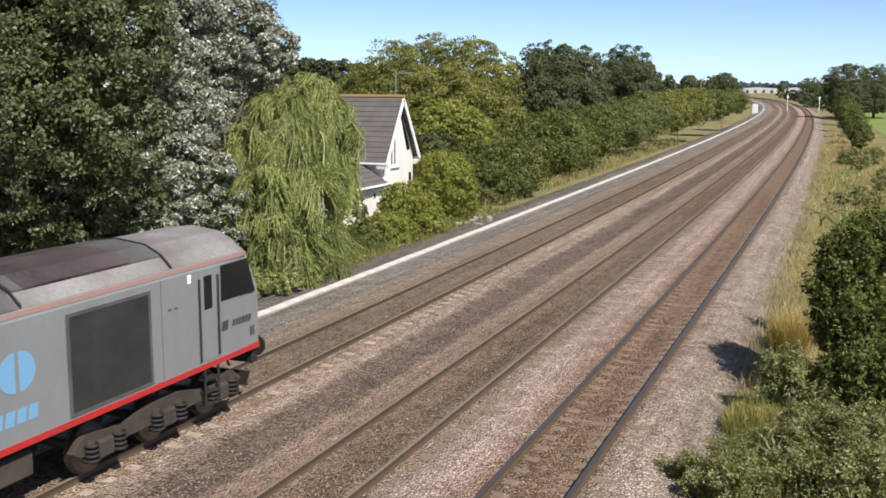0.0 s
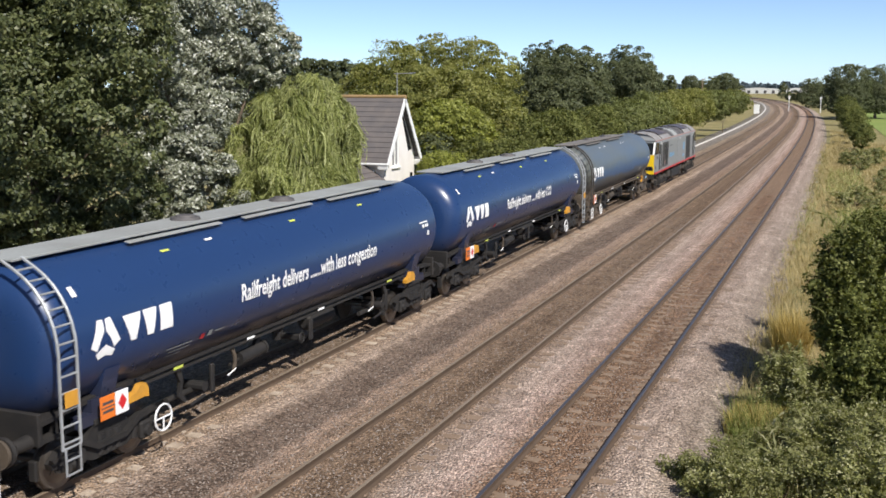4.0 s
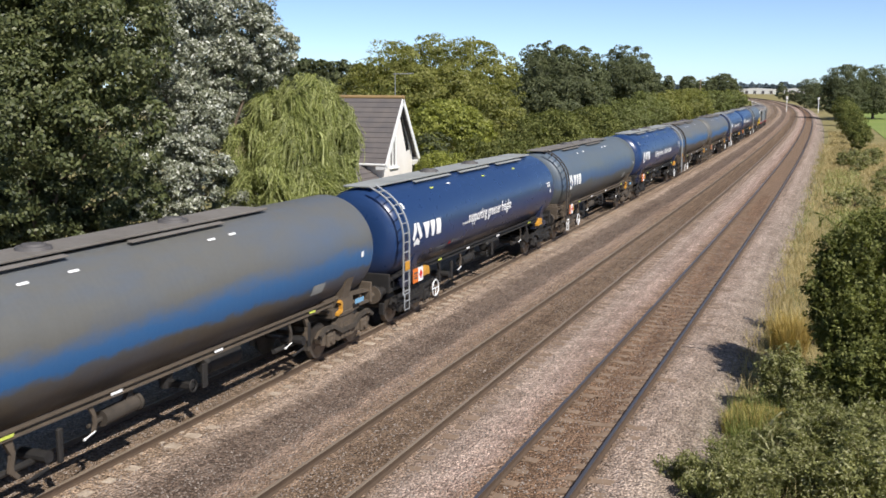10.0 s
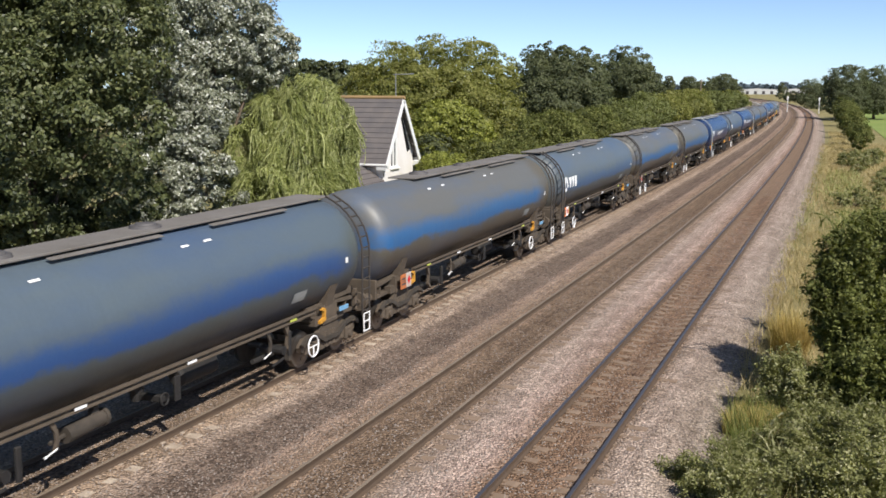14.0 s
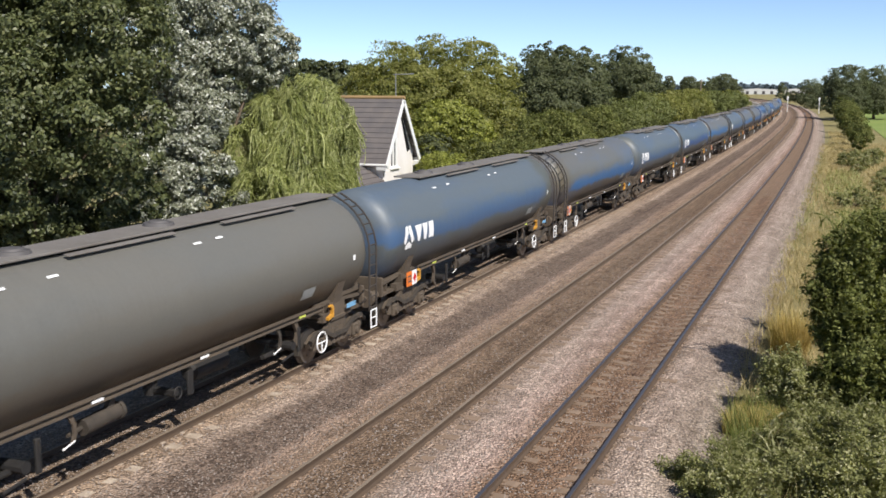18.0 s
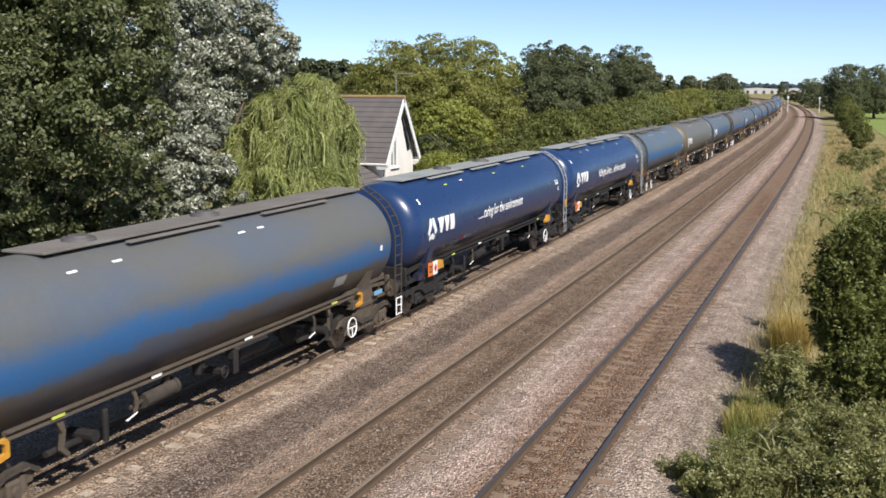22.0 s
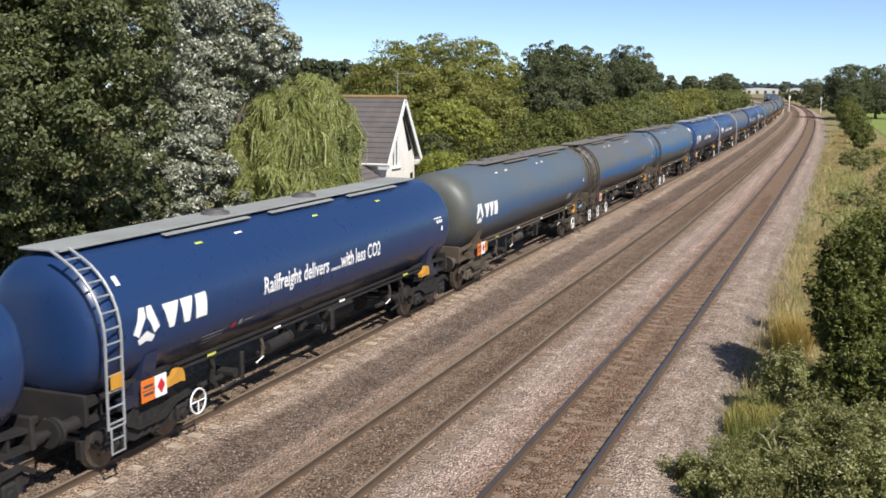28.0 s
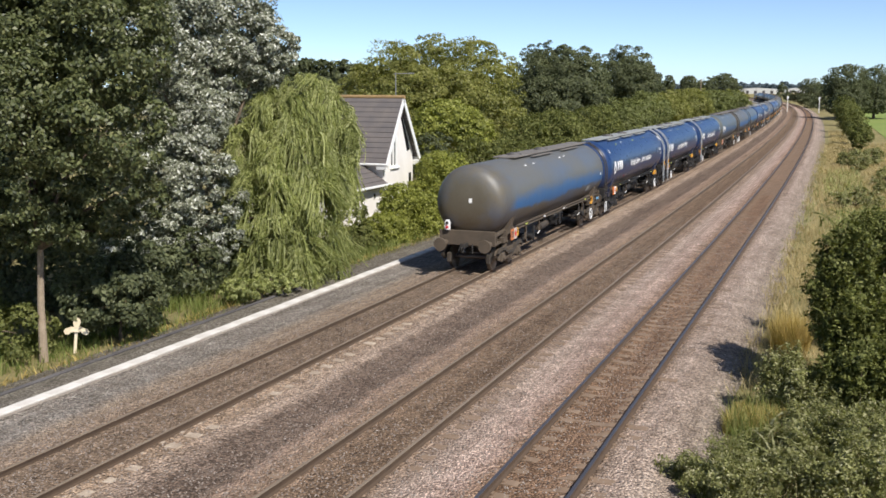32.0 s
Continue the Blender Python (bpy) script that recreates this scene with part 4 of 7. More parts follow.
shrub("hawthorn", "tall hawthorn bush at the edge of the field", [(-4.83, 219.77, 2.95, 1.99, 2.22), (-2.53, 166.18, 2.03, 1.67, 1.67), (-0.91, 130.80, 1.46, 1.25, 1.38), (-3.54, 187.61, 2.52, 1.80, 2.08), (-1.61, 145.81, 1.70, 1.47, 1.47)], 32000, 0.19, HAWTHORN, 47)
twiggy_bush("hawthorn", "tall dark hawthorn bush hard by the ballast", (0.35, 26.2, -0.45), [(-0.15, 27.0, 2.95, 0.7), (0.3, 27.0, 3.4, 0.6), (-0.3, 26.0, 2.2, 0.72), (0.14, 25.2, 1.75, 0.8), (0.4, 26.0, 2.8, 0.8), (-0.45, 26.4, 1.3, 0.6), (0.5, 25.5, 0.9, 0.7), (-0.7, 25.95, 2.45, 0.5), (-0.55, 26.8, 2.95, 0.5)], 500, HAWTHORN, 48, 0.095, 12, 15)
twiggy_bush("hawthorn", "low hawthorn growth in the shade of the tall bush", (0.3, 23.6, -0.45), [(-0.14, 23.6, 0.75, 0.58), (0.43, 23.2, 0.85, 0.66), (0.9, 23.4, 0.9, 0.7)], 200, HAWTHORN, 83, 0.085, 12, 15)
twiggy_bush("hawthorn", "hawthorn bush behind the tall one", (0.4, 31.4, -0.45), [(0.49, 31.2, 2.1, 0.75), (0.05, 31.2, 1.5, 0.6), (0.5, 31.2, 0.9, 0.8), (-0.4, 31.8, 2.3, 0.48)], 290, HAWTHORN, 55, 0.085, 12, 15)
twiggy_bush("young_hawthorn", "young hawthorn throwing its shade on the stones", (-1.2, 23.8, -0.45), [(-1.42, 23.95, 0.75, 0.42), (-1.15, 23.6, 0.4, 0.5), (-0.8, 23.2, 0.35, 0.5), (-1.5, 23.8, 0.25, 0.4), (-0.75, 21.4, 0.1, 0.45)], 170, BRAMBLE, 49, 0.064, 12, 18)
twiggy_bush("bramble_bush", "tangled bramble with pale leaf undersides", (-0.3, 19.4, -0.45), [(-0.8, 19.5, 0.25, 0.6), (0.16, 19.6, 0.55, 0.74), (0.55, 18.8, 0.6, 0.75), (-0.2, 20.4, 0.3, 0.6)], 190, BRAMBLE, 50, 0.062, 12, 20, 0.5)
twiggy_bush("bramble_bush", "low green bramble over the ballast edge", (-1.6, 18.3, -0.45), [(-1.87, 18.4, 0.0, 0.5), (-2.4, 18.3, -0.15, 0.28), (-1.4, 18.9, 0.05, 0.45), (-0.9, 17.9, 0.15, 0.6), (-1.7, 17.6, 0.05, 0.5), (-2.85, 18.95, -0.2, 0.38), (-3.2, 19.15, -0.3, 0.24), (-2.1, 19.7, -0.1, 0.42), (-1.75, 20.6, -0.2, 0.42), (-1.1, 20.2, 0.0, 0.5)], 250, BRAMBLE, 51, 0.058, 12, 19, 0.6)
twiggy_bush("bramble_bush", "dark bramble at the foot of the bank", (0.2, 17.9, -0.45), [(-0.3, 17.7, 0.3, 0.55), (0.4, 17.8, 0.55, 0.7)], 90, BRAMBLE, 93, 0.062, 12, 20, 0.5)

shrub("verge_scrub", "grey-green scrub in the dry verge grass", [(-1.5, 69.0, 0.0, 0.7, 0.6), (-0.5, 70.2, 0.1, 0.8, 0.65), (0.4, 68.8, 0.0, 0.75, 0.6)], 7000, 0.11, BRAMBLE, 98)
shrub("verge_scrub", "pale scrub on the far verge", [(-1.7, 106.0, 0.3, 0.9, 0.95), (-0.6, 104.0, 0.3, 0.9, 0.9), (0.5, 108.0, 0.35, 0.9, 0.9), (-0.9, 98.0, 0.0, 0.7, 0.6)], 10000, 0.15, BRAMBLE, 99)
shrub("verge_scrub", "low green scrub at the foot of the field fence", [(1.1, 86.0, 0.0, 0.7, 0.6), (1.6, 92.0, 0.0, 0.8, 0.6), (1.2, 79.0, -0.1, 0.7, 0.5)], 6000, 0.13, BRAMBLE, 100)


def shoots(name, label, spots, n, reach, mat, seed):
    """Arching leafy canes that stand out of a bush; spots are (x, y, z, spread)."""
    rng = np.random.default_rng(seed)
    canes = []
    for i in range(n):
        x, y, z, w = spots[rng.integers(len(spots))]
        a, h = rng.uniform(0, 6.28), reach * rng.uniform(0.4, 1.2)
        u = np.linspace(0, 1, 12)
        out = h * 0.75 * u ** 1.6
        p0 = rng.normal(size=2) * w * 0.6
        canes.append((np.stack((x + p0[0] + out * math.cos(a), y + p0[1] + out * math.sin(a), z + h * (1.1 * u - 0.45 * u * u)), 1), a))
    tagged(placed(name, ribbons(rng, canes, 0.055), mat), label, "bush shoots", kind="stuff")


shoots("bramble_canes", "arching bramble canes with pale leaves", [(-0.25, 19.70, 0.6, 0.9), (-1.1, 18.6, 0.35, 0.7), (-1.9, 18.2, 0.15, 0.4), (0.4, 18.6, 0.8, 0.6)], 110, 0.6, BRAMBLE, 81)
shoots("hawthorn_shoots", "upright leafy hawthorn shoots", [(0.1, 26.60, 3.6, 0.70), (-0.35, 26.0, 2.4, 0.6), (-0.2, 25.2, 1.6, 0.6)], 150, 0.6, HAWTHORN, 82)


def grass_patch(name, label, area, n, height, mat, seed, lean=0.35, blade=1.0):
    """Grass blades: area is (along from, to, across from, to) on the line."""
    rng = np.random.default_rng(seed)
    s, d = rng.uniform(area[0], area[1], n), rng.uniform(area[2], area[3], n)
    tuft = np.sin(s * 2.1 + 3 * np.sin(d * 1.3)) + np.sin(d * 3.7 + s * 0.6) + rng.normal(size=n)
    # thinner towards the edges
    thin = np.sin(np.pi * (s - area[0]) / (area[1] - area[0])) * np.sin(np.pi * (d - area[2]) / (area[3] - area[2]))
    keep = (tuft > -0.5) & (rng.random(n) < 1.5 * np.sqrt(np.abs(thin)))
    s, d = s[keep], d[keep]
    n = len(s)
    p = along_line(s, d, np.full(n, -0.46))
    a = rng.uniform(0, 6.28, n)
    h = height * rng.uniform(0.4, 1.25, (n, 1))
    tip = np.stack((np.cos(a), np.sin(a), 0 * a), 1) * h * lean * rng.uniform(0.2, 1.4, (n, 1)) + np.array((0, 0, 1.0)) * h
    w = np.stack((-np.sin(a), np.cos(a), 0 * a), 1) * rng.uniform(0.012, 0.03, (n, 1)) * blade
    q = np.stack((p - w, p + w, p + tip * 0.6 + w * 0.7, p + tip), 1)
    tagged(placed(name, quads(name, q), mat), label, "grass", kind="stuff")


grass_patch("dry_grass", "tall dry yellow grass beside the ballast", (23.5, 60, -2.7, 2.5), 36000, 0.36, DRY, 61, 0.8, 0.45)
grass_patch("dry_grass", "pale dry grass along the field edge", (60, 150, -2.9, 6.0), 42000, 0.4, DRY, 62, 0.7, 0.8)
grass_patch("dry_grass", "tan strip of tall dry grass beside the stones", (64, 190, -1.7, 0.9), 22000, 0.4, DRY, 101, 0.9, 0.8)
grass_patch("verge_grass", "dark weeds creeping over the edge of the stones", (44, 130, -2.8, -1.8), 3500, 0.26, BRAMBLE, 102, 0.9, 0.8)
grass_patch("verge_grass", "green grass among the dry stalks", (17, 90, -1.6, 4.0), 16000, 0.3, GREENBLADE, 63, 0.7, 0.5)
grass_patch("verge_grass", "green grass and weeds beside the cable trough", (16, 46, -22.2, -20.0), 16000, 0.38, GREENBLADE, 64, 0.5, 0.6)
grass_patch("verge_grass", "mixed dry and green grass below the hedge", (46, 150, -24.0, -19.9), 14000, 0.5, GREENBLADE, 65)
grass_patch("dry_grass", "strawy grass below the hedge", (60, 140, -23.0, -20.0), 9000, 0.6, DRY, 66)
grass_patch("verge_grass", "grey-green weeds in the dry grass", (74, 98, -1.6, 1.2), 3500, 0.5, WILLOW, 84, 0.7, 1.0)
grass_patch("verge_grass", "grey-green weeds in the dry grass", (48, 68, -0.6, 2.4), 3500, 0.45, WILLOW, 85, 0.7, 0.8)
grass_patch("yellow_weeds", "yellow flowering weeds among the brambles", (22.2, 23.8, -2.3, -1.4), 6000, 0.38, SEED, 67, 0.6, 0.5)
grass_patch("yellow_weeds", "yellow flowering weeds among the brambles", (21.6, 23.0, -1.7, -0.6), 7000, 0.55, SEED, 60, 0.6, 0.5)
grass_patch("dry_grass", "pale dry grass among the brambles", (20.5, 24.5, -1.7, -0.3), 5000, 0.5, DRY, 69, 0.6, 0.45)
grass_patch("dry_grass", "straw-coloured stalks standing in the brambles", (17.2, 21.5, -1.2, 0.9), 3500, 0.9, DRY, 94, 0.5, 0.35)
grass_patch("verge_grass", "green grass standing in the brambles", (17.2, 23.5, -2.2, 0.9), 9000, 0.8, GREENBLADE, 95, 0.6, 0.4)
grass_patch("leaf_litter", "brown litter and straw under the trees", (18, 60, -19.7, -18.5), 9000, 0.16, RUST, 96, 1.6, 0.8)
grass_patch("verge_grass", "weeds along the edge of the stones", (20, 60, -20.6, -18.7), 12000, 0.3, GREENBLADE, 97, 0.7, 0.7)
grass_patch("yellow_weeds", "rusty yellow grass tuft beside the ballast", (29.8, 31.2, -1.9, -0.9), 5000, 0.9, RUST, 68, 0.5, 0.5)


def distant_woods():
    """Far woods as clumps of coarse leaf, so far off that single trees are lost."""
    rng = np.random.default_rng(70)
    hill = [(x, 420, 7.6 + 0.7 * math.sin(x), 9, 10.5) for x in range(-300, -185, 7)]
    ob = foliage("far_woods", hill, 40000, 1.7, DARKLEAF, None, 70)
    tagged(ob, "dark woods on a low rise beyond the house", "woods", kind="stuff")
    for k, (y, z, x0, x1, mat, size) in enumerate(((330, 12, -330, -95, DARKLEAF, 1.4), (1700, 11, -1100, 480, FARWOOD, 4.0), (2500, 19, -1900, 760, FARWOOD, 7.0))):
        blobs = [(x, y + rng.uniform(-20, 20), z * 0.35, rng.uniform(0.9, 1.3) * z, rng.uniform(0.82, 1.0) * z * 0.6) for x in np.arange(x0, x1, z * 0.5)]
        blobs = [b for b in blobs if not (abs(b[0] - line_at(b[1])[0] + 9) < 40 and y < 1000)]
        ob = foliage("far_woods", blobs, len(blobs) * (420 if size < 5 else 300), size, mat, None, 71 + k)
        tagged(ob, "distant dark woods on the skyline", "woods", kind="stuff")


def far_ridge():
    """The wooded rise that closes the view, with an uneven crest."""
    xs = np.arange(-1900.0, 780.0, 9.0)
    tops = 13.5 + 1.3 * np.sin(xs / 61) + 0.9 * np.sin(xs / 23 + 1) + np.random.default_rng(7).normal(size=len(xs)) * 0.6
    bm = bmesh.new()
    rows = [[bm.verts.new((x, y, z)) for x, z in zip(xs, zs)] for y, zs in ((2520, 0 * tops - 1), (2530, tops * 0.8), (2545, tops), (2700, 0 * tops - 1))]
    for a, b in zip(rows, rows[1:]):
        for i in range(len(xs) - 1):
            bm.faces.new((a[i], a[i + 1], b[i + 1], b[i]))
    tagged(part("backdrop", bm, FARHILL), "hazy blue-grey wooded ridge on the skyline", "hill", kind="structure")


# the haze of distance is mixed into both of these colours
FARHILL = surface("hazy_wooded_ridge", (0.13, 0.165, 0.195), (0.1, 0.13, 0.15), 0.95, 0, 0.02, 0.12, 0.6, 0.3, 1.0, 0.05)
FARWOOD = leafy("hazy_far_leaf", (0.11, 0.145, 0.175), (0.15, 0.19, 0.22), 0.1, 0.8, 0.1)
distant_woods()
far_ridge()


# ---- small things beside the line
def cross_marker(base):
    ob = thing("cross_marker", "cream painted cross-shaped marker on a leaning post", "marker", pose(*base, 0, 6, 42))
    bm = bmesh.new()
    box(bm, (0, 0, 0.3), (0.085, 0.05, 0.9), 0.012)
    part("post", bm, CREAM, ob)
    bm = bmesh.new()
    prism(bm, [(-0.30, 0.62), (-0.33, 0.55), (-0.29, 0.47), (-0.2, 0.47), (-0.12, 0.54), (0.12, 0.54), (0.2, 0.47), (0.29, 0.47), (0.33, 0.55), (0.30, 0.62), (0.14, 0.68), (-0.14, 0.68)], -0.03, -0.09, axis=1)
    part("arms", bm, CREAM, ob, "drooping arms with rounded ends")
    bm = bmesh.new()
    prism(bm, [(-0.055, 0.66), (0.055, 0.66), (0.10, 0.80), (0.09, 0.9), (0.0, 0.95), (-0.09, 0.9), (-0.10, 0.80)], -0.035, -0.1, axis=1)
    part("head", bm, CREAM, ob, "rounded head")


def signal_post(base, h):
    ob = thing("signal_post", "pale railway signal post with a dark head", "signal", pose(*base))
    bm = bmesh.new()
    rod(bm, (0, 0, -0.5), (0, 0, h), 0.12, 0.1, 10)
    part("mast", bm, TRIM, ob, smooth=True)
    bm = bmesh.new()
    box(bm, (0, 0, h + 0.25), (0.55, 0.35, 0.95), 0.05)
    part("signal_head", bm, TRIM, ob, "pale grey back of the head")
    bm = bmesh.new()
    box(bm, (0, -0.25, h * 0.6), (0.7, 0.5, 0.06), 0.01)
    part("platform", bm, STEEL, ob)


def gate_post(base):
    ob = thing("gate_post", "weathered grey wooden gate post with a broken rail", "post", pose(*base))
    bm = bmesh.new()
    box(bm, (0, 0, 0.55), (0.2, 0.2, 1.4), 0.03)
    part("post", bm, CONCRETE, ob)
    bm = bmesh.new()
    box(bm, (-0.45, -0.1, 0.65), (0.9, 0.07, 0.12), 0.01, Matrix.Rotation(radians(-18), 4, "Y"))
    part("rail", bm, CONCRETE, ob)


def rubble(base, seed):
    rnd = random.Random(seed)
    ob = thing("rubble_heap", "small heap of broken pale concrete", "rubble", pose(*base))
    for i in range(9):
        bm = bmesh.new()
        s = rnd.uniform(0.12, 0.32)
        box(bm, (rnd.uniform(-0.7, 0.7), rnd.uniform(-1.6, 1.6), s * 0.3), (s, s * 1.5, s * 0.7), s * 0.12, Matrix.Rotation(rnd.uniform(0, 3), 4, "Z"))
        part("block", bm, CONCRETE, ob)


def far_shed(x, y, w, h):
    ob = thing("farm_shed", "long pale clad shed in the far distance", "shed", pose(x, y, -0.46))
    bm = bmesh.new()
    prism(bm, [(-w / 2, 0), (w / 2, 0), (w / 2, h * 0.8), (0, h), (-w / 2, h * 0.8)], -15, 15, axis=1)
    part("wall", bm, CLADDING, ob)
    for i in range(5):
        bm = bmesh.new()
        box(bm, (-w / 2 + w * (i + 0.5) / 5, -15.1, h * 0.3), (w * 0.07, 0.3, h * 0.5))
        part("door", bm, SOOT, ob)


def lineside_cabinet(base, h):
    ob = thing("lineside_cabinet", "white painted lineside equipment cabinet", "cabinet", pose(*base, 0, 0, 4))
    bm = bmesh.new()
    box(bm, (0, 0, h / 2), (1.5, 0.8, h), 0.03)
    part("body", bm, TRIM, ob)
    bm = bmesh.new()
    prism(bm, [(-0.85, h), (0.85, h), (0.8, h + 0.1), (-0.8, h + 0.14)], -0.5, 0.5, axis=1)
    part("roof", bm, CONCRETE, ob)
    for x in (-0.37, 0.37):
        bm = bmesh.new()
        box(bm, (x, -0.41, h * 0.52), (0.66, 0.03, h * 0.82), 0.008)
        door = part("door", bm, TRIM, ob)
        bm = bmesh.new()
        box(bm, (x * 0.35, -0.44, h * 0.5), (0.04, 0.03, 0.2), 0.005)
        part("handle", bm, STEEL, door)


def bare_pole(base, h):
    ob = thing("bare_pole", "pale bare pole standing above the hedge", "pole", pose(*base))
    bm = bmesh.new()
    rod(bm, (0, 0, -0.3), (0.1, 0, h), 0.14, 0.1, 8)
    part("shaft", bm, DEAD_SUNLIT_WOOD, ob, smooth=True)
    bm = bmesh.new()
    rod(bm, (0.1, 0, h * 0.94), (0.75, 0, h * 1.02), 0.06, 0.04, 6)
    part("arm", bm, DEAD_SUNLIT_WOOD, ob)


lineside_cabinet((-30.17, 304.80, -0.46), 2.74)
bare_pole((-33.94, 227.48, -0.45), 9.17)
cross_marker((-20.21, 22.22, -0.36))
signal_post((-14.28, 327.52, -0.40), 3.9)
signal_post((-23.62, 333.55, -0.30), 4.0)
gate_post((-23.00, 58.10, -0.45))
rubble((-19.57, 52.82, -0.40), 5)
far_shed(-127.1, 1293.8, 46, 6.9)
far_shed(-96.9, 1496.9, 26, 6.8)


# ---- the cottage
def cottage(at):
    """Local axes: x towards the line (the gable stands at x = 0), y along it, z up from the garden."""
    ob = thing("house", "white rendered cottage with a steep dark tiled roof", "house", at)
    L, y0, y1, eave, top = 8.5, 0.45, 4.45, 3.66, 6.75
    mid = (y0 + y1) / 2
    t = 0.3
    # gable wall towards the line, with the window's opening
    wy0, wy1, wz0, wz1 = 1.45, 2.35, 2.95, 4.72
    bm = bmesh.new()
    cut = lambda y: eave + (top - 0.15 - eave) * (1 - abs(y - mid) / (mid - y0))
    for outline in ([(y0, 0), (wy0, 0), (wy0, cut(wy0)), (y0, eave)], [(wy0, 0), (wy1, 0), (wy1, wz0), (wy0, wz0)],
                    [(wy0, wz1), (wy1, wz1), (wy1, cut(wy1)), (wy0, cut(wy0))], [(wy1, 0), (y1, 0), (y1, eave), (mid, top - 0.15), (wy1, cut(wy1))]):
        prism(bm, outline, -t, 0, axis=0)
    part("gable_wall", bm, RENDER, ob)
    for y in (y0 + t / 2, y1 - t / 2):
        bm = bmesh.new()
        box(bm, (-L / 2 - t / 2 - 0.003, y, eave / 2), (L - t, t - 0.006, eave))
        part("side_wall", bm, RENDER, ob)
    bm = bmesh.new()
    prism(bm, [(y0, 0), (y1, 0), (y1, eave), (mid, top - 0.15), (y0, eave)], -L - t, -L, axis=0)
    part("back_wall", bm, RENDER, ob)
    # the roof: a slab each side and overlapping courses of tiles
    for side in (-1, 1):
        run, rise = (mid - y0) + 0.3, top - eave
        full = rise * run / (mid - y0)
        slope = math.atan2(rise, mid - y0)
        length = math.hypot(run, full)
        n = 13
        for i in range(n):
            bm = bmesh.new()
            w = length / n
            m = Matrix.Rotation(side * -slope, 4, "X") if side > 0 else Matrix.Rotation(slope, 4, "X")
            u = (i + 0.5) * w
            box(bm, (-L / 2 + 0.12, mid + side * math.cos(slope) * u, top + 0.06 - math.sin(slope) * u), (L + 0.4, w + 0.05, 0.085), 0.012, m @ Matrix.Rotation(side * 0.09, 4, "X"))
            part("tile_course", bm, TILE, ob)
        bm = bmesh.new()
        m = Matrix.Rotation(-side * slope, 4, "X")
        box(bm, (0.36, mid + side * math.cos(slope) * length / 2, top - 0.08 - math.sin(slope) * length / 2), (0.06, length, 0.26), 0.008, m)
        part("bargeboard", bm, TRIM, ob, "white painted bargeboard")
        bm = bmesh.new()
        box(bm, (-L / 2 + 0.1, mid + side * (run + 0.03), top - full + 0.0), (L + 0.5, 0.13, 0.12), 0.03)
        part("gutter", bm, TRIM, ob)
    bm = bmesh.new()
    rod(bm, (-L - 0.2, mid, top + 0.08), (0.42, mid, top + 0.08), 0.11, seg=10)
    part("ridge_tiles", bm, RIDGE, ob, "orange-brown ridge tiles", smooth=True)
    # kneeler blocks at the foot of the gable
    for y in (y0 - 0.2, y1 + 0.2):
        bm = bmesh.new()
        prism(bm, [(y - 0.12, eave - 0.75), (y + 0.12, eave - 0.75), (y + 0.16, eave - 0.5), (y, eave - 0.3), (y - 0.16, eave - 0.5)], -0.25, 0.34, axis=0)
        part("kneeler", bm, TRIM, ob)
    # gable window: two tall lights in a white frame
    win = part_window(ob, wy0, wy1, wz0, wz1, 2)
    # dark slanting slit beside the bargeboard and a small door below
    bm = bmesh.new()
    prism(bm, [(2.72, 5.85), (2.86, 5.85), (4.0, 3.85), (3.62, 3.75)], 0.004, 0.03, axis=0)
    part("slit_window", bm, GLASS, ob)
    bm = bmesh.new()
    box(bm, (0.02, 4.0, 2.1), (0.04, 0.3, 0.75), 0.01)
    part("side_light", bm, GLASS, ob)
    # television aerial
    bm = bmesh.new()
    rod(bm, (-0.3, mid + 0.35, top - 0.6), (-0.3, mid + 0.35, top + 1.45), 0.025, seg=6)
    rod(bm, (-0.45, mid + 0.35, top + 1.36), (0.75, mid + 0.55, top + 1.42), 0.022, seg=6)
    for i in range(8):
        rod(bm, (-0.35 + i * 0.14, mid + 0.1 + i * 0.02, top + 1.37), (-0.35 + i * 0.14, mid + 0.62 + i * 0.02, top + 1.4), 0.012, seg=5)
    part("aerial", bm, STEEL, ob, "thin metal television aerial")
    return ob


def part_window(parent, y0, y1, z0, z1, lights):
    bm = bmesh.new()
    f = 0.09
    for c, s in (((-0.08, (y0 + y1) / 2, z0 + f / 2), (0.14, y1 - y0, f)), ((-0.08, (y0 + y1) / 2, z1 - f / 2), (0.14, y1 - y0, f))):
        box(bm, c, s, 0.008)
    for i in range(lights + 1):
        y = y0 + f / 2 + (y1 - y0 - f) * i / lights
        box(bm, (-0.08, y, (z0 + z1) / 2), (0.13, f, z1 - z0 - 2 * f), 0.008)
    fr = part("window", bm, TRIM, parent, "white window frame")
    for i in range(lights):
        bm = bmesh.new()
        w = (y1 - y0 - f) / lights
        box(bm, (-0.11, y0 + f / 2 + w * (i + 0.5), (z0 + z1) / 2), (0.02, w - f, z1 - z0 - 2 * f))
        part("pane", bm, GLASS, fr)
    bm = bmesh.new()
    box(bm, (0.04, (y0 + y1) / 2, z0 - 0.05), (0.16, y1 - y0 + 0.2, 0.09), 0.015)
    part("sill", bm, TRIM, parent)
    return fr


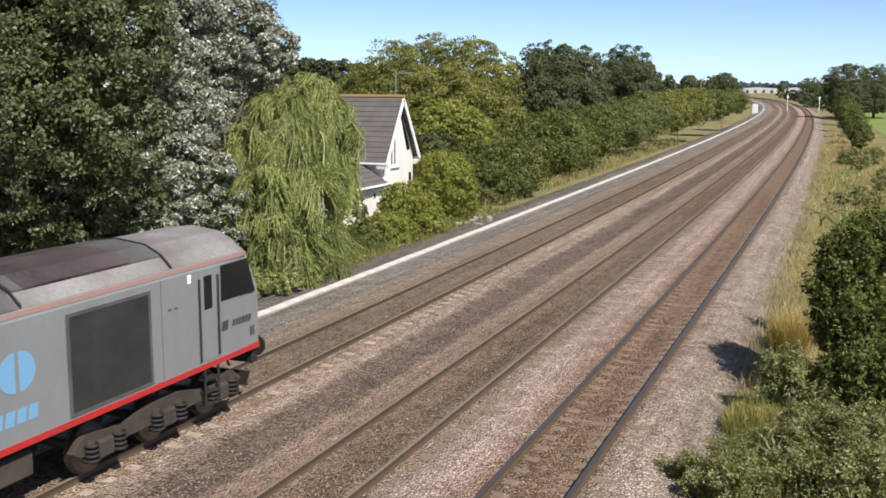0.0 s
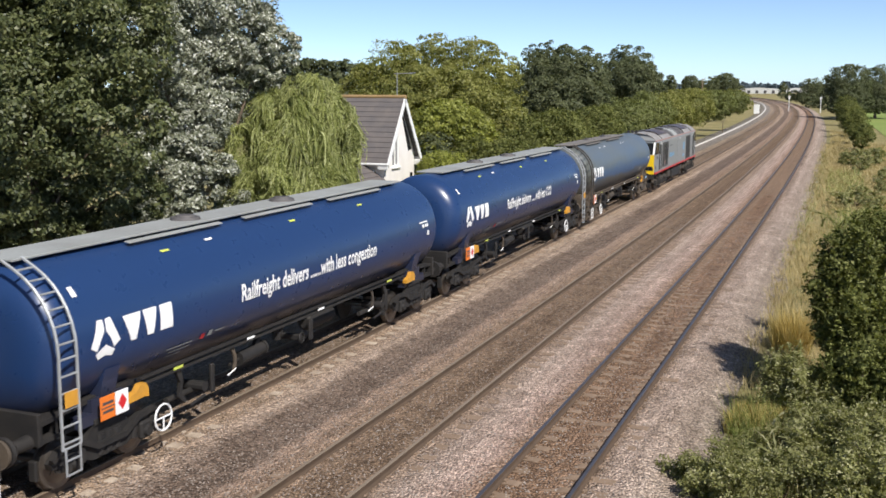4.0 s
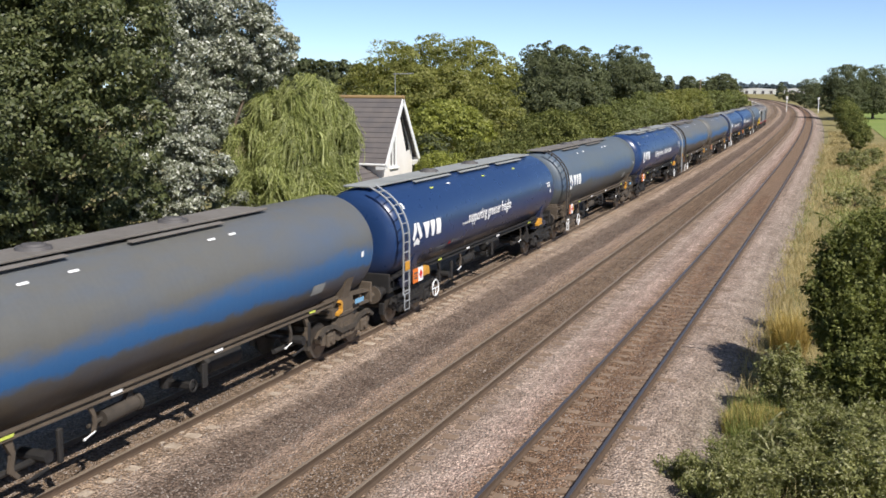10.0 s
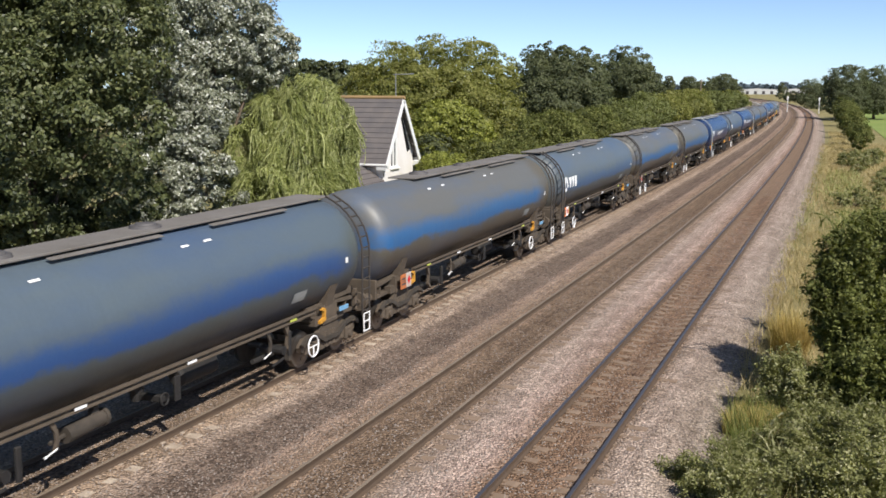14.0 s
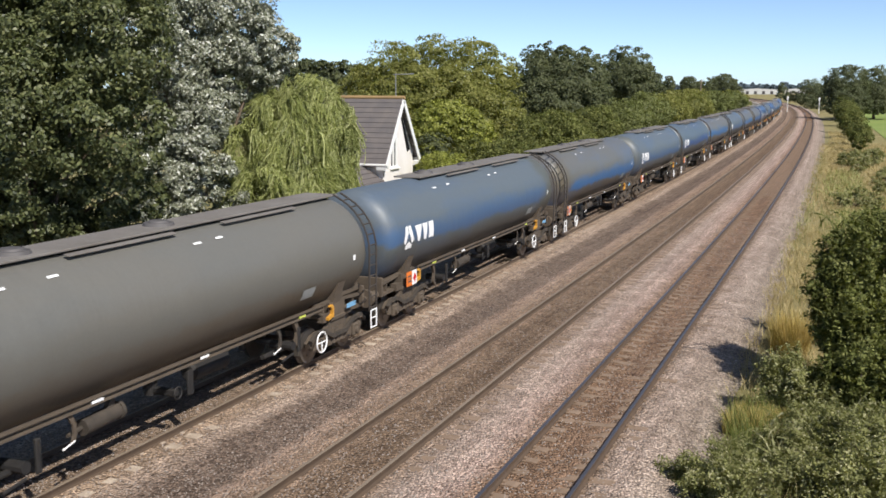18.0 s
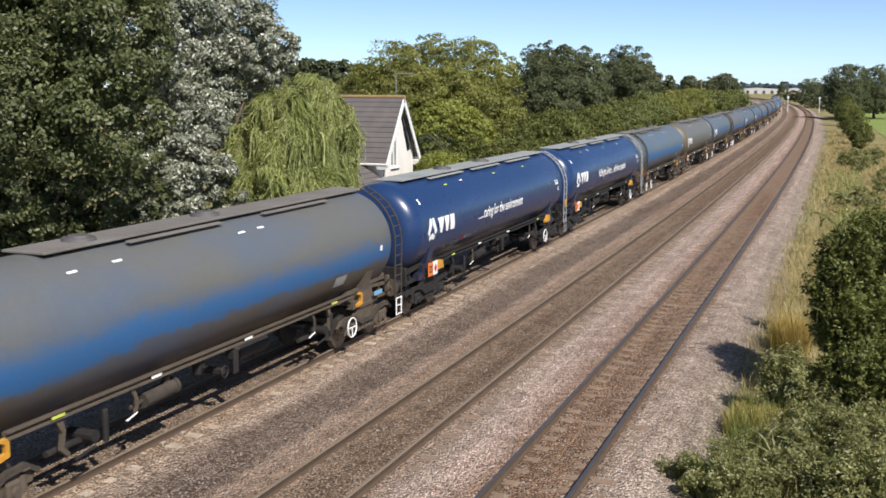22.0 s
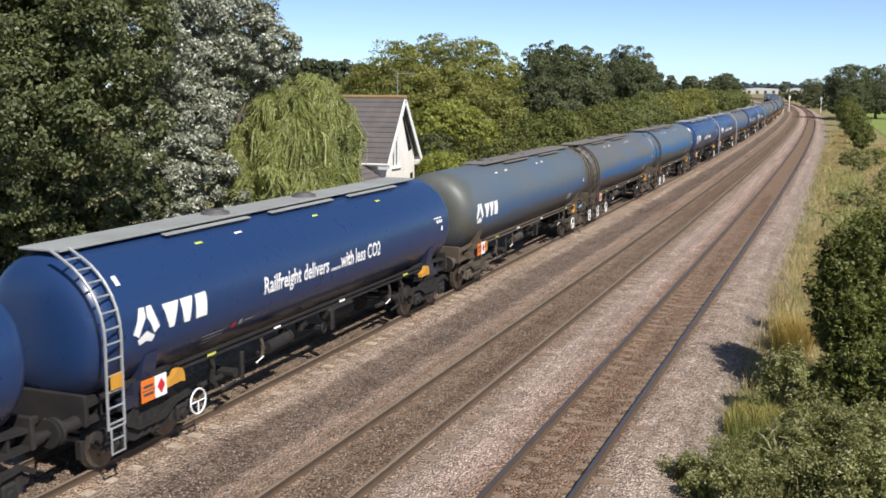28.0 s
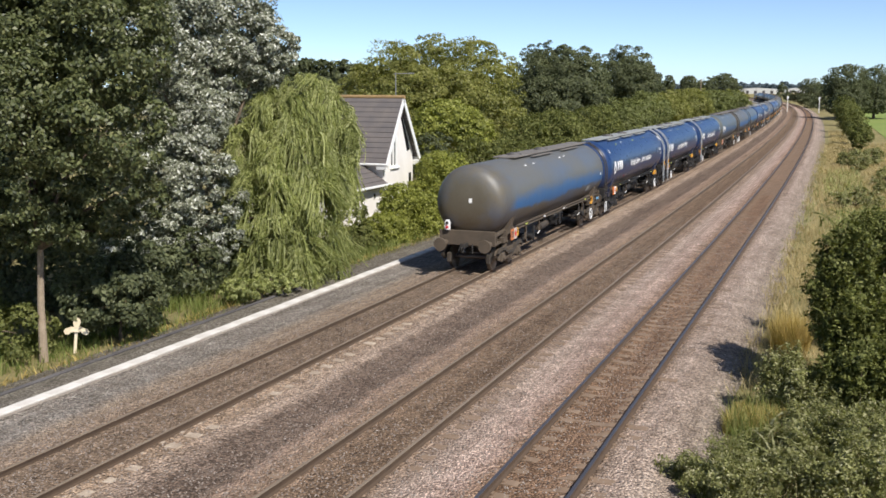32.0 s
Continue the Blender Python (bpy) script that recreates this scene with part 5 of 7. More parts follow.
def wing(at):
    """The low wing: its eave runs along the line, towards the camera."""
    ob = thing("house_wing", "low white wing with a dark tiled roof", "house", at)
    n, L, eave, top, deep = 9, 6.5, 2.3, 3.95, 2.6
    bm = bmesh.new()
    box(bm, (-0.15, -L / 2, eave / 2), (0.3, L - 0.01, eave))
    part("front_wall", bm, RENDER, ob)
    bm = bmesh.new()
    prism(bm, [(-2 * deep, 0), (-0.305, 0), (-0.305, eave), (-deep, top - 0.12), (-2 * deep, eave)], -L, -L + 0.3, axis=1)
    part("end_wall", bm, RENDER, ob)
    slope = math.atan2(top - eave, deep)
    length = (deep + 0.4) / math.cos(slope)
    for side in (1, -1):
        for i in range(n):
            bm = bmesh.new()
            w = length / n
            u = (i + 0.5) * w
            box(bm, (-deep + side * math.cos(slope) * u, -L / 2 - 0.1, top + 0.05 - math.sin(slope) * u), (w + 0.06, L + 0.3, 0.06), 0.01, Matrix.Rotation(side * (slope - 0.1), 4, "Y"))
            part("tile_course", bm, TILE, ob)
    bm = bmesh.new()
    rod(bm, (-deep, -L - 0.25, top + 0.06), (-deep, 0.0, top + 0.06), 0.1, seg=10)
    part("ridge_tiles", bm, RIDGE, ob, smooth=True)
    bm = bmesh.new()
    box(bm, (0.42, -L / 2, eave - 0.2), (0.13, L + 0.2, 0.13), 0.03)
    part("gutter", bm, TRIM, ob, "white gutter")
    bm = bmesh.new()
    box(bm, (0.2, -L / 2, eave - 0.3), (0.36, L, 0.05), 0.01)
    part("soffit", bm, SOOT, ob)
    for y, z, s in ((-1.05, 1.55, 0.28), (-2.2, 0.95, 0.42)):
        bm = bmesh.new()
        box(bm, (0.02, y, z), (0.05, s, s * 1.2), 0.012)
        fr = part("small_window", bm, TRIM, ob)
        bm = bmesh.new()
        box(bm, (0.048, y, z), (0.012, s * 0.72, s * 0.95))
        part("pane", bm, GLASS, fr)


cottage(pose(-24.65, 51.07, -0.46))
wing(pose(-24.67, 51.42, -0.46))


# ---- the train: every vehicle stands with its middle at the origin, y ahead, z up from the rail
TANK_R, TANK_Z, TANK_L, DOME = 1.40, 2.55, 7.85, 0.6
SHARED = {}


def shared(key, make):
    """The mesh of an alike part is built once."""
    if key not in SHARED:
        bm = bmesh.new()
        make(bm)
        bm.normal_update()
        me = bpy.data.meshes.new(key)
        bm.to_mesh(me)
        bm.free()
        SHARED[key] = me
    return SHARED[key]


def piece(name, key, make, mat, parent, at=None, label="", smooth=False):
    me = shared(key, make)
    return placed(name, me, mat, parent, label, smooth and not me.polygons[0].use_smooth, at)


def tank_shell(bm):
    prof = [(TANK_L, TANK_R)]
    for i in range(1, 9):
        a = math.pi / 2 * i / 8
        prof.append((TANK_L + DOME * math.sin(a) ** 1.0, TANK_R * math.cos(a) ** 0.45 if i < 8 else 0.0))
    prof = [(-y, r) for y, r in reversed(prof)] + [(-TANK_L * 0.5, TANK_R), (0, TANK_R), (TANK_L * 0.5, TANK_R)] + prof
    n, rows = 48, []
    for y, r in prof:
        if r < 1e-6:
            rows.append([bm.verts.new((0, y, TANK_Z))])
        else:
            rows.append([bm.verts.new((r * math.cos(2 * math.pi * k / n), y, TANK_Z + r * math.sin(2 * math.pi * k / n))) for k in range(n)])
    for a, b in zip(rows, rows[1:]):
        for k in range(n):
            j = (k + 1) % n
            if len(a) == 1:
                bm.faces.new((a[0], b[k], b[j]))
            elif len(b) == 1:
                bm.faces.new((a[k], b[0], a[j]))
            else:
                bm.faces.new((a[k], b[k], b[j], a[j]))
    bmesh.ops.recalc_face_normals(bm, faces=bm.faces)


def wrap(bm, z, lift=0.012, step=0.12):
    """Bends flat artwork, drawn in (y, z) at x = 0 about its own z = 0, round the right flank at height z."""
    lo, hi = min(v.co.z for v in bm.verts), max(v.co.z for v in bm.verts)
    k = lo + step
    while k < hi:
        g = list(bm.verts) + list(bm.edges) + list(bm.faces)
        bmesh.ops.bisect_plane(bm, geom=g, plane_co=(0, 0, k), plane_no=(0, 0, 1))
        k += step
    a0, r = math.asin((z - TANK_Z) / TANK_R), TANK_R + lift
    for v in bm.verts:
        a = a0 + v.co.z / TANK_R
        v.co.x, v.co.z = r * math.cos(a), TANK_Z + r * math.sin(a)
    bmesh.ops.recalc_face_normals(bm, faces=bm.faces)
    if sum(f.normal.x for f in bm.faces) < 0:
        bmesh.ops.reverse_faces(bm, faces=bm.faces)


def flat(bm, outline):
    bm.faces.new([bm.verts.new((0, y, z)) for y, z in outline])


def rect(bm, y, z, w, h, tilt=0.0):
    flat(bm, [(y - w / 2 - tilt, z - h / 2), (y + w / 2 - tilt, z - h / 2), (y + w / 2 + tilt, z + h / 2), (y - w / 2 + tilt, z + h / 2)])


def lettering(words, size):
    """A line of words as a flat mesh in (y, z), its left end at y = 0."""
    cu = bpy.data.curves.new("words", "FONT")
    cu.body, cu.size, cu.resolution_u, cu.offset = words, size, 2, 0.011
    tmp = new("words", cu)
    bpy.context.view_layer.update()
    me = bpy.data.meshes.new_from_object(tmp.evaluated_get(bpy.context.evaluated_depsgraph_get()))
    bpy.data.objects.remove(tmp)
    bm = bmesh.new()
    bm.from_mesh(me)
    bpy.data.meshes.remove(me)
    for v in bm.verts:
        v.co = Vector((0, v.co.x, v.co.y))
    return bm


def slogan_words(key, words, start, length, parent):
    """The slogan word by word, each bent round the tank."""
    parts = words.split(" ")
    size, gap = 0.52, 0.14
    if key not in SHARED:
        made = [lettering(w, size) for w in parts]
        wide = [max(v.co.y for v in bm.verts) for bm in made]
        k = length / (sum(wide) + gap * (len(parts) - 1))
        y, meshes = start, []
        for bm, w in zip(made, wide):
            for v in bm.verts:
                v.co = Vector((0, y + v.co.y * k, v.co.z - 0.14))
            wrap(bm, 2.49)
            me = bpy.data.meshes.new("word")
            bm.to_mesh(me)
            bm.free()
            meshes.append(me)
            y += (w + gap) * k
        SHARED[key] = meshes
    for me in SHARED[key]:
        placed("slogan_word", me, WHITE, parent, "white lettered word")


LOBES = ([(-0.22, -0.26), (-0.13, -0.06), (-0.02, 0.12), (-0.03, 0.34), (-0.17, 0.35), (-0.25, 0.13), (-0.38, -0.15)],
         [(0.22, -0.26), (0.38, -0.15), (0.25, 0.13), (0.17, 0.35), (0.03, 0.34), (0.02, 0.12), (0.13, -0.06)],
         [(-0.25, -0.31), (0.0, -0.16), (0.25, -0.31), (0.18, -0.43), (0.0, -0.38), (-0.18, -0.43)])
# the maker's name as plain blocks
BLOCKS = ([(0.0, 0.30), (0.50, 0.30), (0.34, -0.30), (0.20, -0.30)], [(0.55, 0.30), (0.95, 0.30), (0.84, -0.30), (0.66, -0.30)], [(1.04, 0.30), (1.40, 0.30), (1.42, -0.30), (1.04, -0.30)])


def emblem(bm, outline, z):
    flat(bm, outline)
    wrap(bm, z)


PRINT = ((7.0, 2.84, 0.6, 0.035), (6.95, 2.73, 0.13, 0.09), (7.12, 2.73, 0.12, 0.09), (7.26, 2.73, 0.1, 0.09))
DATA = ((-4.85, 1.86, 0.8, 0.035), (-4.8, 1.78, 0.7, 0.035), (-4.95, 1.70, 0.45, 0.035), (-4.1, 1.88, 0.13, 0.13), (-3.85, 1.9, 0.13, 0.13), (-3.5, 1.9, 0.35, 0.035))


def plate(bm, y, z, w, h):
    rect(bm, y, 0, w, h)
    wrap(bm, z, 0.016)


def solebar(bm):
    prism(bm, [(1.10, 1.36), (1.22, 1.36), (1.22, 1.385), (1.15, 1.40), (1.15, 1.455), (1.22, 1.47), (1.22, 1.495), (1.10, 1.495)], -6.0, 6.0, axis=1)


def saddle(bm):
    # the cradle plate between tank and bogie
    prism(bm, [(0.25, 1.0), (1.0, 1.0), (1.14, 1.2), (1.13, 1.45), (0.95, 1.4), (0.25, 1.2)], -0.42, 0.42, axis=1)
    prism(bm, [(0.8, 1.4), (1.135, 1.4), (1.2, 1.7), (1.28, 1.95), (1.1, 1.75)], -0.2, 0.2, axis=1)
    prism(bm, [(0.95, 1.0), (1.14, 1.0), (1.14, 1.2), (0.95, 1.2)], -0.75, 0.75, axis=1)


def end_frame(bm):
    # the sloping end sill with its headstock
    for s in (-1, 1):
        # top and bottom flange, an open web between with three gussets
        prism(bm, [(6.0, 1.38), (6.8, 1.40), (8.42, 1.28), (8.42, 1.36), (6.8, 1.48), (6.0, 1.46)], s * 0.62, s * 1.04, axis=0)
        prism(bm, [(6.0, 1.12), (6.8, 1.02), (8.42, 0.98), (8.42, 1.06), (6.8, 1.10), (6.0, 1.20)], s * 0.62, s * 1.04, axis=0)
        prism(bm, [(6.0, 1.18), (6.8, 1.08), (8.42, 1.04), (8.42, 1.30), (6.8, 1.42), (6.0, 1.40)], s * 0.66, s * 0.74, axis=0)
        for y in (6.35, 7.2, 8.0):
            box(bm, (s * 0.88, y, 1.22), (0.26, 0.06, 0.3))
    box(bm, (0, 8.46, 1.26), (2.2, 0.1, 0.56), 0.015)
    box(bm, (0, 7.6, 1.15), (1.2, 1.6, 0.3), 0.02)


def buffer(bm):
    rod(bm, (0, 8.5, 1.05), (0, 8.85, 1.05), 0.13, 0.11, 12)
    rod(bm, (0, 8.82, 1.05), (0, 9.02, 1.05), 0.08, seg=10)
    rod(bm, (0, 9.0, 1.05), (0, 9.07, 1.05), 0.25, 0.24, 18)


def coupling(bm):
    box(bm, (0, 8.7, 1.0), (0.12, 0.45, 0.16), 0.03)
    ring(bm, (0, 8.98, 0.9), 0.12, 0.03, "x", 14, 6)
    rod(bm, (0.22, 8.52, 1.05), (0.3, 8.72, 0.62), 0.025, seg=6)
    rod(bm, (-0.22, 8.52, 1.05), (-0.3, 8.74, 0.66), 0.025, seg=6)


def bogie_frame(bm):
    # one side frame: axle boxes, a dropped middle with its spring nest
    prism(bm, [(-1.45, 0.62), (-1.25, 0.78), (-0.95, 0.82), (-0.6, 0.74), (-0.4, 0.98), (0.4, 0.98), (0.6, 0.74), (0.95, 0.82), (1.25, 0.78), (1.45, 0.62),
               (1.4, 0.5), (1.1, 0.52), (0.75, 0.5), (0.45, 0.36), (-0.45, 0.36), (-0.75, 0.5), (-1.1, 0.52), (-1.4, 0.5)], 0.98, 1.12, axis=0)
    for y in (-0.95, 0.95):
        box(bm, (1.14, y, 0.5), (0.14, 0.3, 0.34), 0.04)
        rod(bm, (1.2, y, 0.48), (1.27, y, 0.48), 0.11, 0.09, 10)
        for dy in (-0.26, 0.26):
            rod(bm, (1.08, y + dy, 0.42), (1.08, y + dy, 0.7), 0.09, seg=10)
    for dy in (-0.22, 0.0, 0.22):
        rod(bm, (1.08, dy, 0.4), (1.08, dy, 0.78), 0.085, seg=10)
    box(bm, (1.02, 0, 1.02), (0.3, 0.8, 0.12), 0.02)


def bolster(bm):
    box(bm, (0, 0, 0.78), (1.9, 0.42, 0.3), 0.04)
    for y in (-0.45, 0.45):
        box(bm, (0, y, 0.45), (1.7, 0.08, 0.1), 0.01)


def wheelset(bm):
    rod(bm, (-0.95, 0, 0), (0.95, 0, 0), 0.08, seg=10)
    for s in (-1, 1):
        rod(bm, (s * 0.685, 0, 0), (s * 0.71, 0, 0), 0.485, seg=28)
        rod(bm, (s * 0.71, 0, 0), (s * 0.815, 0, 0), 0.46, 0.452, 28)
        rod(bm, (s * 0.815, 0, 0), (s * 0.835, 0, 0), 0.36, 0.3, 24)
        rod(bm, (s * 0.81, 0, 0), (s * 0.87, 0, 0), 0.15, 0.13, 14)
        for k in range(4):
            a = math.pi / 2 * k
            rod(bm, (s * 0.83, 0.24 * math.cos(a), 0.24 * math.sin(a)), (s * 0.85, 0.24 * math.cos(a), 0.24 * math.sin(a)), 0.035, seg=8)


def hand_wheel(bm):
    ring(bm, (1.36, 0, 0.66), 0.25, 0.019, "x", 28, 6)
    rod(bm, (1.36, -0.25, 0.66), (1.36, 0.25, 0.66), 0.016, seg=6)
    rod(bm, (1.36, 0, 0.66), (1.36, 0.0, 0.42), 0.016, seg=6)


def ladder_stile(bm, y):
    pts = [(1.50, 0.95), (1.50, 1.5), (1.51, 2.55)]
    pts += [(1.51 * math.cos(a), TANK_Z + 1.51 * math.sin(a)) for a in [radians(8 + 9.0 * i) for i in range(7)]]
    pts.append((0.46, 4.02))
    tube(bm, [(x, y, z) for x, z in pts], 0.028)


# the rungs, up the flank and then round the tank
RUNGS = [(1.5, 1.05 + 0.28 * i) for i in range(6)] + [(1.51 * math.cos(radians(6 + 11 * i)), TANK_Z + 1.51 * math.sin(radians(6 + 11 * i))) for i in range(6)]


def rung(bm):
    rod(bm, (0, -0.21, 0), (0, 0.21, 0), 0.02, seg=6)


def ladder_foot(bm):
    for y in (-0.17, 0.17):
        box(bm, (1.52, y, 0.74), (0.03, 0.035, 0.5), 0.006)
    for z in (0.51, 0.76, 0.97):
        box(bm, (1.52, 0, z), (0.03, 0.34, 0.03), 0.006)


def walkway(bm, far):
    # from the ladder's end to far; short of the other end
    box(bm, (0, (far - 8.2) / 2, 3.985), (0.94, far + 8.2, 0.05), 0.01)
    y = -7.6
    while y < far:
        box(bm, (0, y, 3.94), (0.6, 0.08, 0.07))
        y += 1.9


def side_board(bm):
    box(bm, (0.575, 0, 3.915), (0.13, 3.1, 0.025), 0.008, Matrix.Rotation(radians(12), 4, "Y"))


def hatch(bm):
    rod(bm, (0, 0, 4.0), (0, 0, 4.07), 0.33, 0.3, 20)
    rod(bm, (0, 0, 4.07), (0, 0, 4.11), 0.22, 0.2, 16)


def bracket(bm):
    prism(bm, [(-0.36, 1.15), (0.1, 1.17), (0.22, 1.14), (0.22, 1.32), (0.14, 1.42), (0.0, 1.42), (-0.1, 1.32), (-0.36, 1.25)], 1.14, 1.27, axis=0)


def bracket_small(bm):
    prism(bm, [(-0.16, 1.05), (0.12, 1.1), (0.13, 1.36), (0.06, 1.42), (-0.08, 1.38), (0.04, 1.32), (0.05, 1.18), (-0.16, 1.12)], 1.14, 1.22, axis=0)


def hanger(bm):
    # a curved brake hanger below the solebar
    prism(bm, [(-0.12, 1.36), (0.06, 1.36), (0.12, 1.1), (0.06, 0.84), (0.2, 0.7), (0.15, 0.64), (-0.03, 0.8), (0.03, 1.08)], 1.1, 1.17, axis=0)


def brake_gear(bm):
    rod(bm, (0.9, -0.7, 0.72), (0.9, 0.5, 0.72), 0.06, seg=8)
    rod(bm, (0.6, 0.2, 0.8), (1.2, 0.2, 0.8), 0.11, seg=10)
    box(bm, (1.16, 0.5, 0.9), (0.08, 0.12, 0.6), 0.02)
    rod(bm, (1.18, 0.2, 0.62), (1.18, -0.3, 0.55), 0.03, seg=6)


def air_tank(bm):
    rod(bm, (0.55, -0.6, 0.95), (0.55, 0.6, 0.95), 0.22, seg=16)
    rod(bm, (0.55, -0.66, 0.95), (0.55, -0.6, 0.95), 0.15, 0.22, 16)
    rod(bm, (0.55, 0.6, 0.95), (0.55, 0.66, 0.95), 0.22, 0.15, 16)


def valve(bm):
    rod(bm, (0.4, 0, 1.2), (0.4, 0, 0.75), 0.16, 0.13, 12)
    box(bm, (0.75, 0, 0.85), (0.6, 0.14, 0.14), 0.02)
    ring(bm, (1.06, 0, 0.85), 0.12, 0.02, "x", 14, 6)
    box(bm, (1.14, 0.3, 1.0), (0.05, 0.18, 0.5), 0.01)


def pale_lever(bm):
    # a bare, curved hanger with its pull rod
    prism(bm, [(-0.09, 1.34), (0.03, 1.34), (0.11, 1.16), (0.12, 0.98), (0.06, 0.84), (-0.02, 0.84), (0.04, 1.0), (0.03, 1.14)], 1.13, 1.17, axis=0)


def pull_rod(bm):
    rod(bm, (1.18, 0.05, 0.88), (1.18, -0.2, 0.82), 0.015, seg=6)
    rod(bm, (1.18, -0.2, 0.82), (1.18, -0.25, 0.81), 0.024, seg=6)


def brake_cylinder(bm):
    rod(bm, (1.02, -0.5, 0.98), (1.02, 0.42, 1.02), 0.15, seg=14)
    rod(bm, (1.02, 0.42, 1.02), (1.02, 0.5, 1.02), 0.17, seg=14)
    rod(bm, (1.02, -0.5, 0.98), (1.02, -0.85, 0.94), 0.04, seg=6)
    prism(bm, [(0.1, 1.14), (0.26, 1.36), (0.34, 1.36), (0.3, 1.14)], 0.98, 1.08, axis=0)


def bogie_arm(bm):
    # the bowed lower member of the side frame and its brake block
    prism(bm, [(-1.5, 0.72), (-1.2, 0.9), (-0.75, 0.86), (-0.35, 0.66), (0.35, 0.66), (0.75, 0.86), (1.2, 0.9), (1.5, 0.72), (1.46, 0.64), (1.2, 0.8), (0.78, 0.76), (0.38, 0.56), (-0.38, 0.56), (-0.78, 0.76), (-1.2, 0.8), (-1.46, 0.64)], 1.13, 1.22, axis=0)
    for y in (-1.48, 1.48):
        box(bm, (0.78, y, 0.48), (0.16, 0.09, 0.36), 0.02)


def hazard_panel(bm, y, w):
    box(bm, (1.31, y, 1.28), (0.02, w, 0.42), 0.004)


def diamond(bm, y):
    flat(bm, [(y - 0.12, 1.28), (y, 1.13), (y + 0.12, 1.28), (y, 1.43)])
    for v in bm.verts:
        v.co.x = 1.325


def panel_bars(bm, y):
    for dz in (-0.07, 0.08):
        rect(bm, y, 1.28 + dz, 0.28, 0.05)
    rect(bm, y, 1.285, 0.36, 0.02)
    for v in bm.verts:
        v.co.x = 1.3235


def shroud(bm):
    # bulkhead on the old wagons' end frame, at the ladder
    prism(bm, [(7.3, 1.45), (8.4, 1.45), (8.4, 1.62), (7.9, 1.66), (7.3, 1.9)], -1.0, 1.0, axis=0)


FLIP = pose(0, 0, 0, 0, 0, 180)
SLOGANS = {"co2": ("Railfreight delivers ......with less CO2", -3.12, 5.95), "congestion": ("Railfreight delivers ......with less congestion", -2.9, 6.6),
           "emissions": ("Railfreight delivers ......with less emissions", -3.18, 6.65), "freight": ("......supporting greener freight", -3.3, 5.2),
           "care": ("......caring for the environment", -2.95, 5.1)}


def tank_wagon(blue, coat, mark, slogan, ladder_at, label):
    w = thing("tank_wagon", label, "rail wagon", group="tank wagons of the train")
    frame_mat = UNDERBLACK if blue else UNDER
    key = "b_" if blue else "g_"
    # meshes carry their material, so each look has meshes of its own
    P = lambda name, k, make, mat, at=None, lab="", smooth=False, parent=None: piece(name, k + "_" + (mat.name if hasattr(mat, "name") else ""), make, mat, parent or w, at, lab, smooth)
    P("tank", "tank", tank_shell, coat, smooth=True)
    end = 1 if ladder_at == "front" else -1
    along = Matrix() if end < 0 else FLIP
    P("walkway", "walkway", lambda bm: walkway(bm, 7.3 if blue else 4.2), PALEGREY if blue else DARKWALK, along)
    for i, y in enumerate((-3.9, 0.1, 4.1) if blue else (-end * 0.6, end * 4.2)):
        P("side_board", "side_board", side_board, PALEGREY if blue else DARKWALK, pose(0, y, 0))
    for y in (-2.8, 1.2):
        P("hatch", "hatch", hatch, SOOT, pose(0, y, 0), smooth=True)
    for m in (Matrix(), FLIP):
        P("solebar", "solebar", solebar, UNDERBLACK if blue else UNDER, m)
        P("end_frame", "end_frame", end_frame, frame_mat, m)
        P("coupling", "coupling", coupling, UNDERBLACK, m)
        for x in (-0.87, 0.87):
            P("buffer", "buffer", buffer, frame_mat, m @ pose(x, 0, 0), smooth=True)
    for y in (-6.85, 6.85):
        for m in (Matrix(), FLIP):
            P("saddle", "saddle", saddle, coat if blue else UNDER, pose(0, y, 0) @ m)
        bogie = thing("bogie", "", "")
        bogie.parent, bogie.matrix_local = w, pose(0, y, 0)
        P("bolster", "bolster", bolster, UNDERBLACK if blue else UNDER, parent=bogie)
        for m in (Matrix(), FLIP):
            P("side_frame", "side_frame", bogie_frame, UNDERBLACK if blue else UNDER, m, parent=bogie)
            P("bogie_arm", "bogie_arm", bogie_arm, UNDERBLACK if blue else LOCOUNDER, m, parent=bogie)
        for dy in (-0.95, 0.95):
            P("wheelset", "wheelset", wheelset, WHEEL, pose(0, dy, 0.46), smooth=True, parent=bogie)
        if not blue:
            for dy in (-1.15, 1.2):
                piece("axle_guard", "axle_guard", lambda bm: box(bm, (1.19, 0, 0.78), (0.08, 0.16, 0.06), 0.02), AMBER if dy > 0 else UNDER, bogie, pose(0, dy, 0), "worn yellow painted cover")
    for y in (-6.1, 6.4):
        if blue:
            P("lifting_bracket", "bracket", bracket, AMBER, pose(0, y, 0), "amber painted lifting bracket")
        else:
            P("lifting_bracket", "bracket_small", bracket_small, AMBER, pose(0, y, 0), "yellow painted lifting bracket")
    m = pose(0, end * 8.2, 0)
    for y in (-0.21, 0.21):
        P("ladder_stile", "ladder_stile%d" % (y > 0), lambda bm: ladder_stile(bm, y), SILVER if blue else LADDERBLACK, m)
    for x, z in RUNGS:
        P("ladder_rung", "ladder_rung", rung, SILVER if blue else LADDERBLACK, m @ pose(x, 0, z))
    P("ladder_foot", "ladder_foot", ladder_foot, SILVER if blue else WHITE, m, "" if blue else "white painted bottom rungs")
    if blue:
        piece("ladder_sign", "ladder_sign", lambda bm: box(bm, (1.54, 0, 1.78), (0.02, 0.3, 0.26), 0.004), AMBER, w, m, "yellow warning sign")
    P("handwheel", "hand_wheel", hand_wheel, WHITE, pose(0, end * 5.6, 0), "white painted brake wheel", True)
